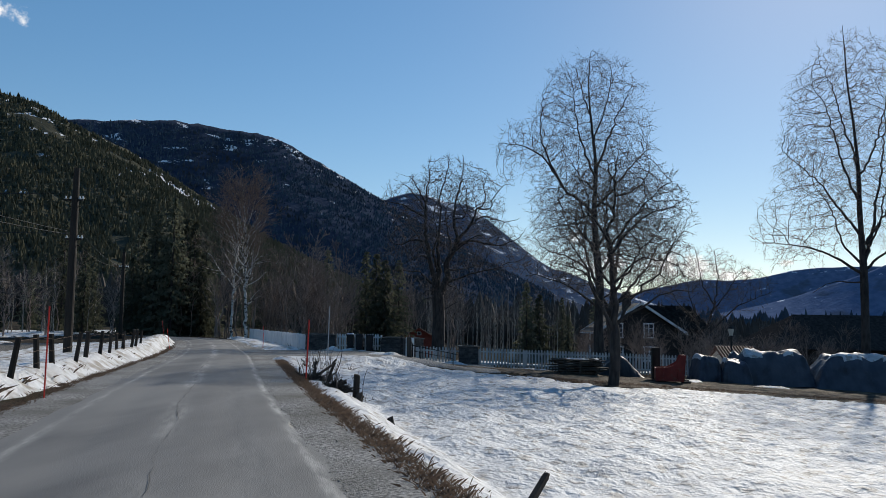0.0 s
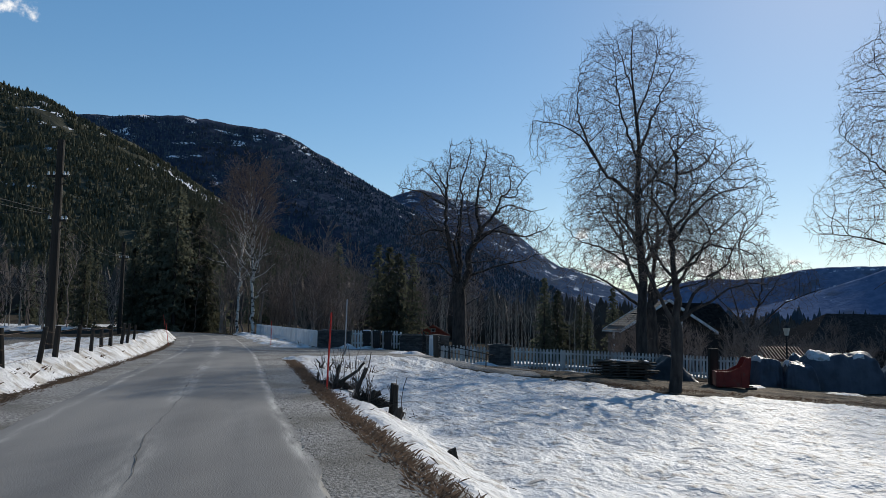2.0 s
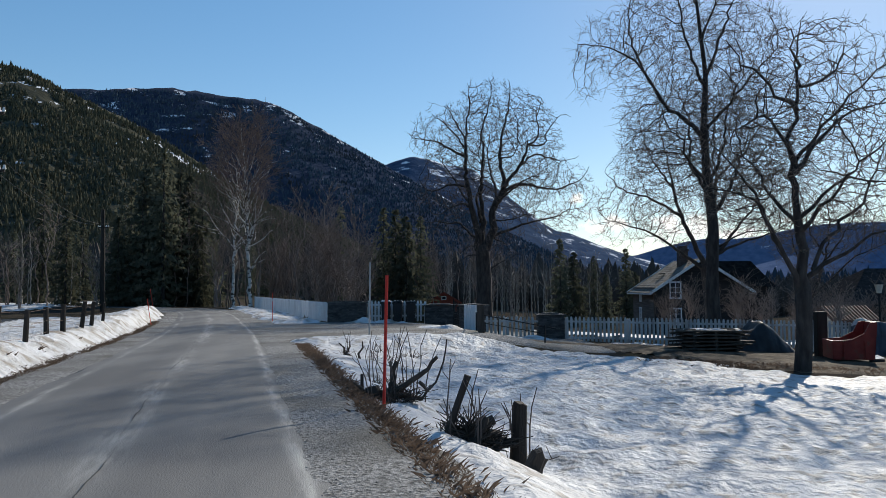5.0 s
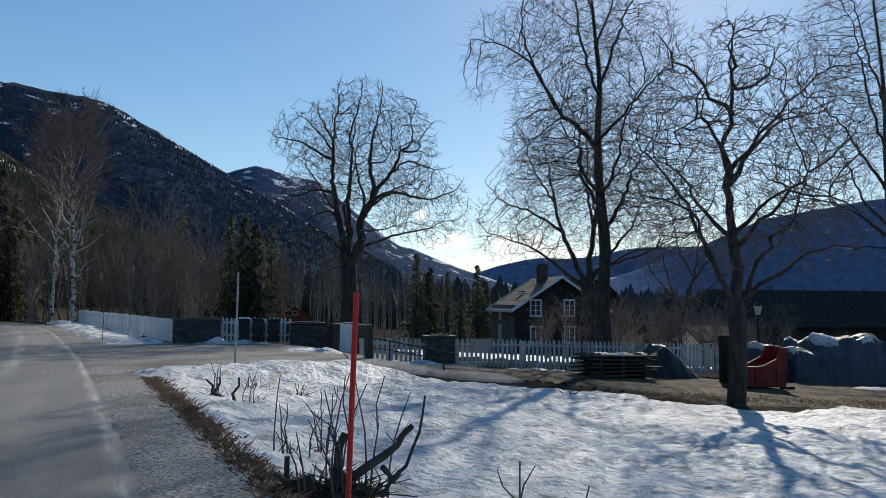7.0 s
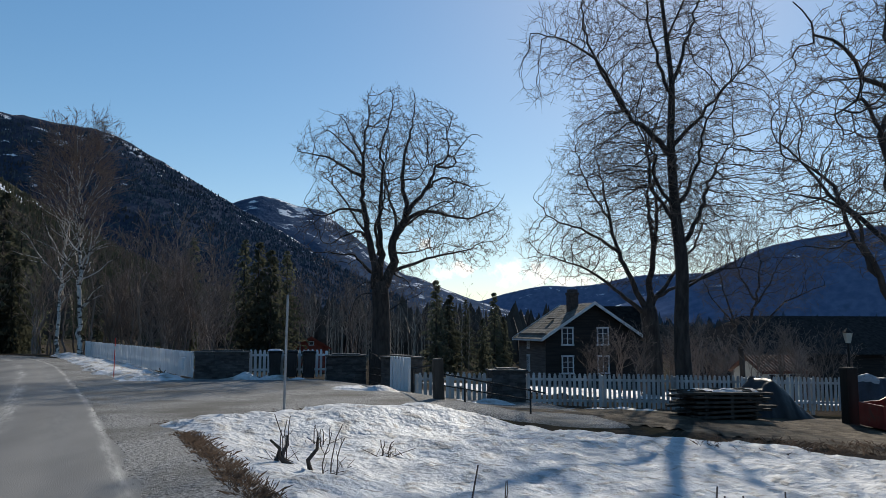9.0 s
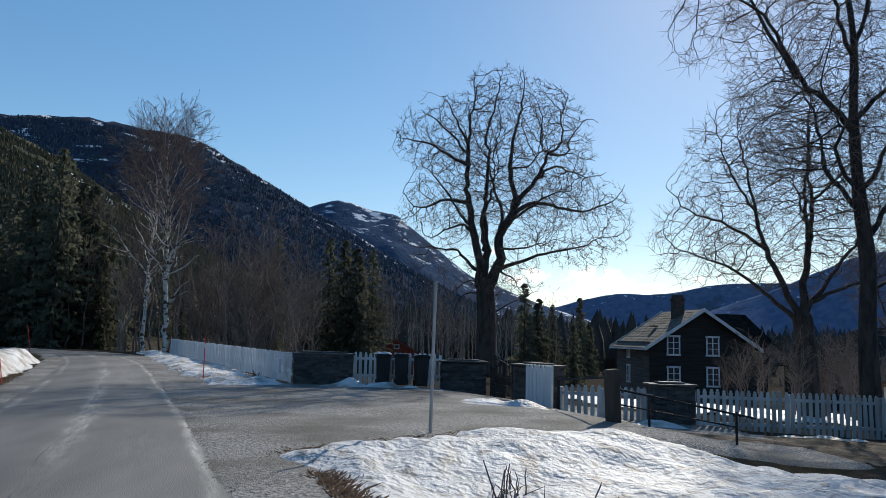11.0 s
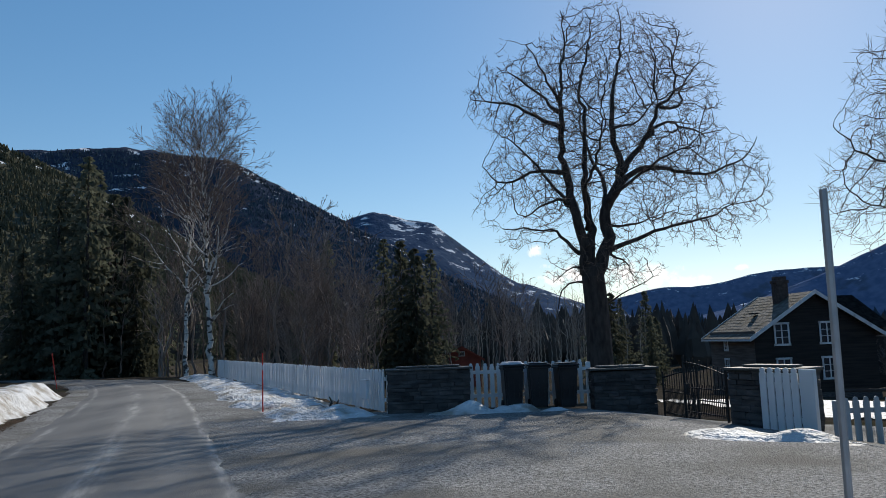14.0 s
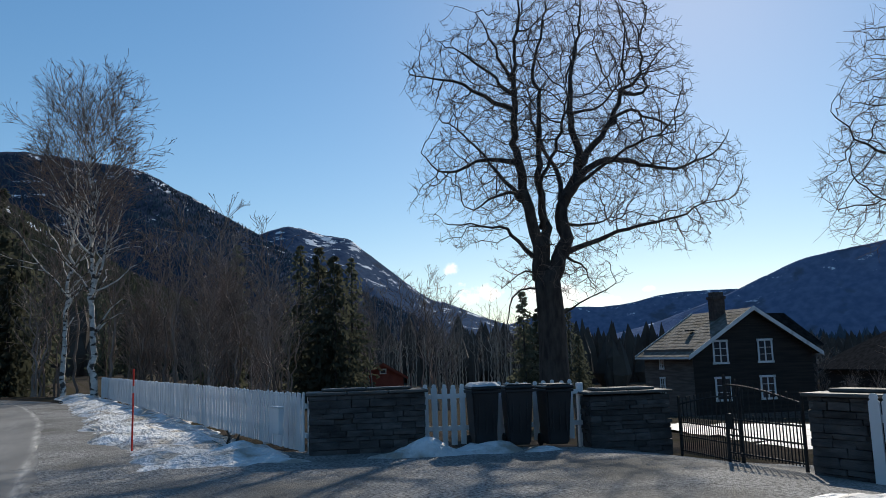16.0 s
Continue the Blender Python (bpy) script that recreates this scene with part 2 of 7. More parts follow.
M_DARKTARP = mat("dark_tarpaulin", (0.012, 0.013, 0.014), (0.024, 0.025, 0.028), 2.0, 0.5, 0.5, 5, depth=0.04)
M_REDPAINT = mat("red_painted_steel", (0.16, 0.016, 0.012), (0.25, 0.028, 0.02), 3.0, 0.5, 0.2, 20, third=(0.12, 0.05, 0.035), third_scale=3.0, third_cut=0.63)
M_FALURED = mat("red_wood_paint", (0.20, 0.045, 0.030), (0.27, 0.065, 0.042), 2.0, 0.85, 0.3, 18)
M_RUBBER = mat("rubber", (0.012, 0.012, 0.012), (0.025, 0.025, 0.025), 5.0, 0.8, 0.2)
M_CREAM = mat("cream_render", (0.52, 0.47, 0.38), (0.62, 0.57, 0.48), 2.0, 0.85, 0.2)
M_BALLAST = mat("ballast", (0.06, 0.055, 0.05), (0.17, 0.155, 0.14), 14.0, 0.95, 1.0, 25, depth=0.06)
M_RAIL = mat("rusty_rail", (0.10, 0.06, 0.04), (0.18, 0.12, 0.09), 5.0, 0.6, 0.1, metal=0.5)
M_CERAMIC = mat("white_ceramic", (0.6, 0.6, 0.58), (0.7, 0.7, 0.68), 5.0, 0.3, 0.0)


let_through(M_NEEDLE, 0.38)
let_through(M_PINE, 0.5)


def glass_mat():
    m = bpy.data.materials.new("window_glass")
    m.use_nodes = True
    p = m.node_tree.nodes["Principled BSDF"]
    p.inputs["Base Color"].default_value = (0.035, 0.04, 0.048, 1)
    p.inputs["Roughness"].default_value = 0.06
    p.inputs["Specular IOR Level"].default_value = 0.6
    return m


M_GLASS = glass_mat()


def mountain_mat(name, a, b, snow_cut, snow_scale, rock=(0.10, 0.095, 0.095)):
    """Wooded slope: tree-sized mottling, bare rock and old snow in open patches."""
    m = mat(name, a, b, 0.035, 1.0, 0.0, spec=0.0, third=rock, third_scale=0.007, third_cut=0.62, soft=0.04)
    n, l = m.node_tree.nodes, m.node_tree.links
    p = n["Principled BSDF"]
    old = p.inputs["Base Color"].links[0].from_socket
    geo = n.new("ShaderNodeNewGeometry")
    mp = n.new("ShaderNodeMapping")
    mp.inputs["Scale"].default_value = (1, 1, 2.2)
    l.new(geo.outputs["Position"], mp.inputs["Vector"])
    t = n.new("ShaderNodeTexNoise")
    t.inputs["Scale"].default_value, t.inputs["Detail"].default_value, t.inputs["Roughness"].default_value = snow_scale, 8.0, 0.72
    l.new(mp.outputs[0], t.inputs["Vector"])
    at = n.new("ShaderNodeAttribute")
    at.attribute_name = "height"
    add = n.new("ShaderNodeMath")
    add.operation = "ADD"
    l.new(t.outputs["Fac"], add.inputs[0])
    l.new(at.outputs["Fac"], add.inputs[1])
    r = n.new("ShaderNodeMapRange")
    r.inputs["From Min"].default_value, r.inputs["From Max"].default_value = snow_cut, snow_cut + 0.03
    l.new(add.outputs[0], r.inputs["Value"])
    k = n.new("ShaderNodeMix")
    k.data_type = "RGBA"
    l.new(r.outputs[0], k.inputs[0])
    l.new(old, k.inputs[6])
    k.inputs[7].default_value = (0.72, 0.74, 0.78, 1)
    t2 = n.new("ShaderNodeTexNoise")
    t2.inputs["Scale"].default_value, t2.inputs["Detail"].default_value = 0.07, 3.0
    l.new(geo.outputs["Position"], t2.inputs["Vector"])
    bn = n.new("ShaderNodeBump")
    bn.inputs["Strength"].default_value, bn.inputs["Distance"].default_value = 0.35, 10.0
    l.new(t2.outputs["Fac"], bn.inputs["Height"])
    l.new(bn.outputs[0], p.inputs["Normal"])
    l.new(k.outputs[2], p.inputs["Base Color"])
    return m


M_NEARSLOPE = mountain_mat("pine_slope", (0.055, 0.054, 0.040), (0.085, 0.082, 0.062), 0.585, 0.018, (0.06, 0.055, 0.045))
# Forest floor and rock with a blue haze tint mixed into their colours.
M_HAZEMOUNT = mountain_mat("hazy_wooded_mountain", (0.026, 0.036, 0.060), (0.046, 0.058, 0.086), 0.605, 0.012, (0.044, 0.054, 0.074))
# Slope and rock are blued here to carry the haze of distance.
M_HAZESPUR = mountain_mat("hazy_rocky_spur", (0.043, 0.066, 0.115), (0.077, 0.105, 0.158), 0.575, 0.013, (0.056, 0.068, 0.09))
# Pale blue stands in for air haze over the distant ridges.
M_HAZERIDGE = mountain_mat("hazy_far_ridge", (0.091, 0.126, 0.213), (0.133, 0.171, 0.266), 0.625, 0.012, (0.085, 0.105, 0.15))


# ---------------------------------------------------------------- helpers
def link_mesh(name, verts, faces, material, parent=None, label="", smooth=False):
    me = bpy.data.meshes.new(name)
    me.from_pydata(verts, [], faces)
    if smooth:
        me.polygons.foreach_set("use_smooth", [True] * len(me.polygons))
    if material:
        me.materials.append(material)
    ob = new(name, me)
    if parent:
        ob.parent = parent
    return tagged(ob, label)


def part(name, bm, material, parent=None, label="", smooth=False):
    me = bpy.data.meshes.new(name)
    bm.to_mesh(me)
    bm.free()
    if smooth:
        me.polygons.foreach_set("use_smooth", [True] * len(me.polygons))
    if material:
        me.materials.append(material)
    ob = new(name, me)
    if parent:
        ob.parent = parent
    return tagged(ob, label)


def share(name, ob, m, parent, label=""):
    """Another object on the mesh of ob."""
    o = new(name, ob.data)
    o.parent = parent
    o.matrix_local = m
    return tagged(o, label)


def thing(name, m, label, category, group="", kind=""):
    e = new(name)
    e.empty_display_size = 0.2
    e.matrix_world = m
    return tagged(e, label, category, group, kind)


def box(bm, x0, y0, z0, x1, y1, z1, bevel=0.0, m=None):
    r = bmesh.ops.create_cube(bm, size=1.0)
    t = Matrix.LocRotScale(((x0 + x1) / 2, (y0 + y1) / 2, (z0 + z1) / 2), None, (x1 - x0, y1 - y0, z1 - z0))
    bmesh.ops.transform(bm, matrix=(m @ t) if m else t, verts=r["verts"])
    if bevel:
        edges = list({e for v in r["verts"] for e in v.link_edges})
        bmesh.ops.bevel(bm, geom=edges, offset=bevel, segments=1, affect="EDGES")
    return bm


def tube_into(verts, faces, pts, radii, sides):
    """A tapered tube along pts, appended to the lists."""
    start = len(verts)
    n = len(pts)
    px, py, pz = None, None, None
    for i in range(n):
        a, b = pts[max(i - 1, 0)], pts[min(i + 1, n - 1)]
        dx, dy, dz = b[0] - a[0], b[1] - a[1], b[2] - a[2]
        q = math.sqrt(dx * dx + dy * dy + dz * dz) or 1e-6
        dx, dy, dz = dx / q, dy / q, dz / q
        if px is None:
            if abs(dz) < 0.9:
                px, py, pz = -dy, dx, 0.0
            else:
                px, py, pz = 1.0, 0.0, 0.0
        k = px * dx + py * dy + pz * dz
        px, py, pz = px - k * dx, py - k * dy, pz - k * dz
        q = math.sqrt(px * px + py * py + pz * pz) or 1e-6
        px, py, pz = px / q, py / q, pz / q
        qx, qy, qz = dy * pz - dz * py, dz * px - dx * pz, dx * py - dy * px
        x, y, z = pts[i]
        r = radii[i]
        for s in range(sides):
            c, d = COS[sides][s] * r, SIN[sides][s] * r
            verts.append((x + c * px + d * qx, y + c * py + d * qy, z + c * pz + d * qz))
    for i in range(n - 1):
        o = start + i * sides
        for s in range(sides):
            t = (s + 1) % sides
            faces.append((o + s, o + t, o + sides + t, o + sides + s))
    faces.append(tuple(start + s for s in reversed(range(sides))))
    faces.append(tuple(start + (n - 1) * sides + s for s in range(sides)))


COS = {k: [math.cos(2 * math.pi * s / k) for s in range(k)] for k in range(3, 25)}
SIN = {k: [math.sin(2 * math.pi * s / k) for s in range(k)] for k in range(3, 25)}


def smoothstep(v, a, b):
    t = min(1.0, max(0.0, (v - a) / (b - a)))
    return t * t * (3 - 2 * t)


def curve_at(table, v):
    """Smooth reading of a short table of (v, value)."""
    if v <= table[0][0]:
        (a, p), (b, q) = table[0], table[1]
        return p + (v - a) * (q - p) / (b - a)
    for i in range(len(table) - 1):
        if v <= table[i + 1][0]:
            a, p = table[i]
            b, q = table[i + 1]
            m0 = (q - table[i - 1][1]) / (b - table[i - 1][0]) if i else (q - p) / (b - a)
            m1 = (table[i + 2][1] - p) / (table[i + 2][0] - a) if i + 2 < len(table) else (q - p) / (b - a)
            t, h = (v - a) / (b - a), b - a
            return (2 * t**3 - 3 * t**2 + 1) * p + (t**3 - 2 * t**2 + t) * h * m0 + (-2 * t**3 + 3 * t**2) * q + (t**3 - t**2) * h * m1
    (a, p), (b, q) = table[-2], table[-1]
    return q + (v - b) * (q - p) / (b - a)


def nz(x, y, s, seed=0.0):
    return noise.noise((x * s + seed, y * s - seed, seed * 1.7))


# ---------------------------------------------------------------- lie of the land
ROAD_RIGHT = [(-30, 8.6), (0, 0.85), (9.3, -1.75), (17.1, -3.9), (34.6, -8.45), (43.2, -10.9), (56, -14.8), (63, -17.3), (70, -20.4), (75, -23.8), (80, -29.0), (84, -38.0)]
ROAD_WIDTH = 3.2


def road_x(y):
    return curve_at(ROAD_RIGHT, y)


def road_z(y):
    return 0.52 - 0.0105 * min(max(y, -30), 46)


def land(x, y):
    """Height of the bare ground."""
    yr = min(max(y, -30), 84)
    d = x - road_x(yr)
    r = road_z(y)
    if d < -ROAD_WIDTH:
        e = -ROAD_WIDTH - d
        bank = 0.10 * smoothstep(e, 0.5, 2.0) - 0.25 * smoothstep(e, 3.5, 6.5) + 0.035 * max(0, e - 18) * smoothstep(e, 18, 60)
        return r + min(bank, 14)
    bump = smoothstep(y, 31, 36.5) * (1 - smoothstep(y, 47, 52))
    s = 1.0 + max(6.4 * bump, 5.4 * smoothstep(y, 46, 50))
    far = max(0.0, y - 45)
    low = -0.3 - 0.055 * min(x, 60) - 0.045 * min(far, 55)
    w = smoothstep(d, s, s + 1.9 + 1.7 * bump)
    return r * (1 - w) + max(low, -4.6) * w


def sheet(name, x0, x1, y0, y1, step, height, material, label, category, kind="structure", keep=None, smooth=True):
    """A grid over a stretch of the plan; height(x, y) gives z, or None where there is nothing."""
    nx, ny = int(round((x1 - x0) / step)) + 1, int(round((y1 - y0) / step)) + 1
    index, verts = {}, []
    for j in range(ny):
        for i in range(nx):
            x, y = x0 + i * step, y0 + j * step
            z = height(x, y)
            if z is not None:
                index[i, j] = len(verts)
                verts.append((x, y, z))
    faces = []
    for j in range(ny - 1):
        for i in range(nx - 1):
            q = [index.get(k) for k in ((i, j), (i + 1, j), (i + 1, j + 1), (i, j + 1))]
            if None not in q:
                faces.append(q)
    ob = link_mesh(name, verts, faces, material, smooth=smooth)
    return tagged(ob, label, category, kind=kind)


def ground():
    """One sheet from behind the camera to the foot of the mountains, finer near the road."""
    def ticks(near0, near1, step, far0, far1):
        out, v, s = [], near1, step
        while v < far1:
            s *= 1.25
            v += s
            out.append(min(v, far1))
        left, v, s = [], near0, step
        while v > far0:
            s *= 1.25
            v -= s
            left.append(max(v, far0))
        return left[::-1] + list(np.arange(near0, near1 + 1e-6, step)) + out
    xs, ys = ticks(-30, 34, 0.5, -3500, 3500), ticks(-8, 100, 0.5, -2500, 4200)
    verts = [(x, y, land(x, y) - 0.03 + 0.03 * nz(x, y, 0.7, 3) + 0.25 * nz(x, y, 0.05, 5) * smoothstep(math.hypot(x, y - 40), 45, 120)) for y in ys for x in xs]
    w = len(xs)
    faces = [(j * w + i, j * w + i + 1, (j + 1) * w + i + 1, (j + 1) * w + i) for j in range(len(ys) - 1) for i in range(w - 1)]
    ob = link_mesh("ground", verts, faces, M_GRASS, smooth=True)
    tagged(ob, "brown dead grass and bare soil after thaw", "ground", kind="structure")


ground()


def road():
    verts, faces, dust, cols = [], [], [], 65
    ys = np.arange(-12, 84, 0.25)
    for y in ys:
        xr = road_x(y)
        sway = 0.12 * nz(y, 0, 0.30, 21) + 0.09 * nz(y, 3, 1.7, 21)
        for k in range(cols):
            u = k / (cols - 1)
            ragged = (0.12 * nz(y, 0, 0.9, 11) + 0.05 * nz(y, 0, 3.1, 11) if k == cols - 1 else 0.08 * nz(y, 9, 0.8, 12) if k == 0 else 0)
            off = 0.2 - (ROAD_WIDTH + 0.2) * (1 - u)
            x = xr + off + ragged
            crown = 0.05 * (1 - (2 * u - 1) ** 2) - 0.015 * math.exp(-((u - 0.28) / 0.08) ** 2) - 0.015 * math.exp(-((u - 0.75) / 0.08) ** 2)
            verts.append((x, y, road_z(y) + 0.015 + crown + 0.008 * nz(x, y, 0.6, 2)))
            line = 0.9 * math.exp(-((off - 0.08 - 0.35 * sway) / 0.07) ** 2) * (0.9 + 0.8 * nz(y, 2, 0.5, 13))
            left = 0.75 * math.exp(-((off + ROAD_WIDTH - 0.30 - 0.3 * sway) / 0.07) ** 2) * (0.6 + 0.9 * nz(y, 5, 0.4, 14))
            mid = 0.7 * math.exp(-((off + 1.45 - 0.8 * sway) / 0.16) ** 2) * (0.6 + 1.0 * nz(y, 8, 0.35, 15))
            rub = 0.22 * math.exp(-((off + 0.5) / 0.3) ** 2) * (0.5 + nz(y, 1, 0.2, 16))
            dust.append(min(1.0, max(0.0, line) + max(0.0, left) + max(0.0, mid) + max(0.0, rub)))
    for j in range(len(ys) - 1):
        for k in range(cols - 1):
            o = j * cols + k
            faces.append((o, o + 1, o + cols + 1, o + cols))
    ob = link_mesh("road", verts, faces, M_ASPHALT, smooth=True)
    ob.data.attributes.new("dust", "FLOAT", "POINT").data.foreach_set("value", dust)
    tagged(ob, "worn grey asphalt lane with pale dusty streaks", "road", kind="structure")
    return ob


ROAD = road()


def crack():
    """The long seam that has opened along the middle of the asphalt."""
    verts, faces = [], []
    for k, y in enumerate(np.arange(1.0, 33.0, 0.12)):
        off = -1.40 - 0.008 * max(0, y - 12) + 0.10 * nz(y, 4, 0.33, 91) + 0.04 * nz(y, 2, 1.9, 92) + 0.018 * nz(y, 1, 5.0, 93)
        half = 0.5 * max(0.0015, 0.005 + 0.012 * nz(y, 7, 0.6, 94) + 0.006 * nz(y, 3, 3.0, 95))
        for e in (-half, half):
            verts.append((road_x(y) + off + e, y, road_z(y) + 0.075 + 0.008 * nz(road_x(y) + off, y, 0.6, 2)))
        if k:
            o = 2 * k
            faces.append((o - 2, o - 1, o + 1, o))
    return link_mesh("crack", verts, faces, M_MORTAR, ROAD, "dark open crack")


crack()


def gravel_height(x, y):
    """Shoulder along the road and the yard mouth between the snow and the stone piers."""
    d = x - road_x(min(max(y, -30), 84))
    e = 0.14 * nz(x, y, 0.6, 31) + 0.08 * nz(x, y, 2.2, 32)
    edge = 0.86 + 0.012 * min(max(0, y), 30) + 12 * smoothstep(y, 33.2, 37.0) * (1 - smoothstep(y, 45.2, 49.5)) + 0.4 * smoothstep(y, 48, 50)
    inside = min(edge - d, d - 0.1)
    v = inside + e
    if v < -1.6:
        return None
    return land(x, y) + 0.014 + 0.09 * min(v, 0.0) + 0.02 * min(max(v, 0.0), 0.3) + 0.008 * nz(x, y, 5, 33)


sheet("gravel_shoulder", -12, 5, -6, 33, 0.14, gravel_height, M_GRAVEL, "grey loose gravel along the asphalt edge", "gravel")
sheet("gravel_yard", -26, 3, 33.04, 76, 0.2, gravel_height, M_GRAVEL, "grey packed gravel yard mouth before the gate", "gravel")


def left_gravel(x, y):
    d = road_x(min(max(y, -30), 84)) - ROAD_WIDTH - x
    v = min(0.75 - d, d + 0.3) + 0.2 * nz(x, y, 0.6, 34)
    return None if v < -0.35 else land(x, y) + 0.012 + 0.25 * min(v, 0.0) + 0.02 * min(max(v, 0), 0.3)


sheet("gravel_verge", -34, 6, -10, 80, 0.3, left_gravel, M_GRAVEL, "narrow gravel verge beside the asphalt", "gravel")

TRACK = [(-3, 38.6), (2, 39.0), (5, 37.6), (8, 36.3), (12, 36.2), (20, 36.8), (40, 40.0)]


def track_y(x):
    return curve_at(TRACK, x)


def dirt_height(x, y):
    half = 1.0 + 3.0 * smoothstep(x, 2, 7)
    v = half - abs(y - track_y(x)) + 0.5 * nz(x, y, 0.35, 41) + 0.15 * nz(x, y, 1.4, 42)
    v = min(v, x + 1.2 + 0.6 * nz(x, y, 0.6, 44))
    if v < -0.5:
        return None
    ruts = -0.05 * math.exp(-((y - track_y(x) - 0.9) / 0.25) ** 2) - 0.05 * math.exp(-((y - track_y(x) + 0.7) / 0.25) ** 2)
    return land(x, y) + 0.02 + 0.2 * min(v, 0.0) + 0.03 * min(max(v, 0.0), 0.4) + ruts + 0.03 * nz(x, y, 1.7, 43)


sheet("dirt_track", -4, 40, 30, 46, 0.28, dirt_height, M_DIRT, "muddy brown farm track with wet ruts", "dirt track")


# ---------------------------------------------------------------- snow
def snow_relief(x, y, k=1.0):
    cups = nz(x, y, 1.1, 51) * 0.055 + nz(x + 0.3 * nz(x, y, 1.0, 5), y * 1.2, 2.0, 52) * 0.08 + nz(x, y, 3.6, 53) * 0.05
    return k * max(cups, -0.05) + 0.03 * nz(x, y, 0.25, 54)


def field_snow(x, y):
    d = x - road_x(min(max(y, -30), 84))
    a = d - 0.95 - 0.006 * y + 0.25 * smoothstep(y, 29, 33) - 0.28 * nz(x, y, 0.9, 50)
    top = 35.6 - 0.25 * max(0, x + 2) if x > -2 else 35.6
    top = max(top, 32.0)
    if x < -4.5:
        top = 35.0 - 0.9 * (-4.5 - x)
    b = top - y
    v = min(a, b) + 0.20 * nz(x, y, 0.5, 55) + 0.14 * nz(x, y, 1.8, 56)
    v = min(v, 0.75 * math.hypot((x - 7.3) / 1.3, (y - 32.6) / 0.9) - 0.9)
    if v < -0.4:
        return None
    heap = 0.05 * smoothstep(y, 31, 33.5) * (1 - smoothstep(x, -1, 3)) * smoothstep(v, 0, 0.8)
    return land(x, y) + 0.13 * smoothstep(v, -0.1, 0.7) - 0.08 + snow_relief(x, y, smoothstep(v, -0.1, 0.5)) + heap


sheet("snow_field", -8, 36, 2, 37, 0.14, field_snow, M_SNOW, "old granular white snow with shallow melt cups on a field", "snow")


def left_snow(x, y):
    d = road_x(min(max(y, -30), 84)) - ROAD_WIDTH - x
    v = min(d - 0.9, 60 - y + 0.0) + 0.35 * nz(x, y, 0.5, 57) + 0.12 * nz(x, y, 1.8, 58)
    if 9.0 < d < 13.5:
        v = min(v, max(9.4 - d, d - 13.1) + 0.2 * nz(x, y, 0.8, 8))
    if v < -0.4:
        return None
    ridge = 0.22 * math.exp(-((d - 2.0) / 1.0) ** 2) * (1 + 0.9 * smoothstep(y, 30, 44))
    return land(x, y) + 0.16 * smoothstep(v, -0.1, 0.8) - 0.08 + ridge * smoothstep(v, 0, 0.8) + snow_relief(x, y, 1.2 * smoothstep(v, -0.1, 0.5))


sheet("snow_verge", -42, 0, 2, 66, 0.28, left_snow, M_DIRTYSNOW, "old ploughed snow lying along the fenced verge", "snow")


def snow_heap(label, cx, cy, length, width, high, turn, seed, step=0.12):
    c, s = math.cos(turn), math.sin(turn)
    big = max(length, width) * 0.75

    def h(x, y):
        u, w = (x - cx) * c + (y - cy) * s, -(x - cx) * s + (y - cy) * c
        v = 1 - math.hypot(u / (length / 2), w / (width / 2)) + 0.45 * nz(x, y, 0.9, seed) + 0.15 * nz(x, y, 3.0, seed)
        if v < -0.25:
            return None
        return land(x, y) + high * smoothstep(v, -0.1, 0.9) * (0.8 + 0.7 * nz(x, y, 1.3, seed + 2)) - 0.04 + snow_relief(x, y, smoothstep(v, -0.1, 0.4))
    return sheet("snow_heap", cx - big, cx + big, cy - big, cy + big, step, h, M_DIRTYSNOW, label, "snow", kind="stuff")


def fence_snow(x, y):
    """The long bank between the road and the white fence."""
    t = (y - 47.2) / 28.0
    if t < -0.1 or t > 1.05:
        return None
    xf = -8.2 - 10.2 * t
    v = min(xf - x + 0.15, x - (xf - 2.5 + 0.8 * t), (t + 0.03) * 20) + 0.25 + 0.3 * nz(x, y, 0.6, 61) + 0.1 * nz(x, y, 2.4, 62)
    if v < -0.3:
        return None
    return land(x, y) + 0.24 * smoothstep(v, -0.1, 1.1) * (0.85 + 0.4 * nz(x, y, 0.8, 63)) - 0.05 + snow_relief(x, y, 1.3 * smoothstep(v, 0, 0.5))


sheet("snow_bank", -23, -7, 45, 77, 0.17, fence_snow, M_DIRTYSNOW, "ploughed snow bank along the foot of the white fence", "snow")
snow_heap("snow heap against the stone pier and pickets", -6.1, 46.75, 3.4, 0.9, 0.36, 0.03, 65)
snow_heap("low melting snow beside the bins", -4.2, 46.6, 1.9, 0.5, 0.12, 0.0, 67)
snow_heap("thin melting snow patch on gravel by the gate pier", -2.75, 40.8, 3.2, 1.7, 0.22, -0.8, 69)
snow_heap("snow remains along the picket fence", 0.8, 40.7, 3.0, 0.9, 0.16, 0.0, 71)
snow_heap("snow remains along the picket fence", 4.6, 40.5, 4.0, 1.0, 0.16, -0.1, 72)
snow_heap("snow patch at the trailer", 12.8, 38.9, 2.4, 1.0, 0.15, 0.1, 73)
snow_heap("snow patch beside the tarpaulin stack", 16.5, 38.6, 3.5, 1.0, 0.15, 0.1, 74)


def yard_snow(x, y):
    v = min(x - 1.0, 30 - x, y - 46.5, 70 - y) + 6 * nz(x, y, 0.09, 76) + 2.6 * nz(x, y, 0.5, 77) - 3.8
    return None if v < -0.4 else land(x, y) + 0.08 * smoothstep(v, -0.2, 0.8) - 0.04 + snow_relief(x, y)


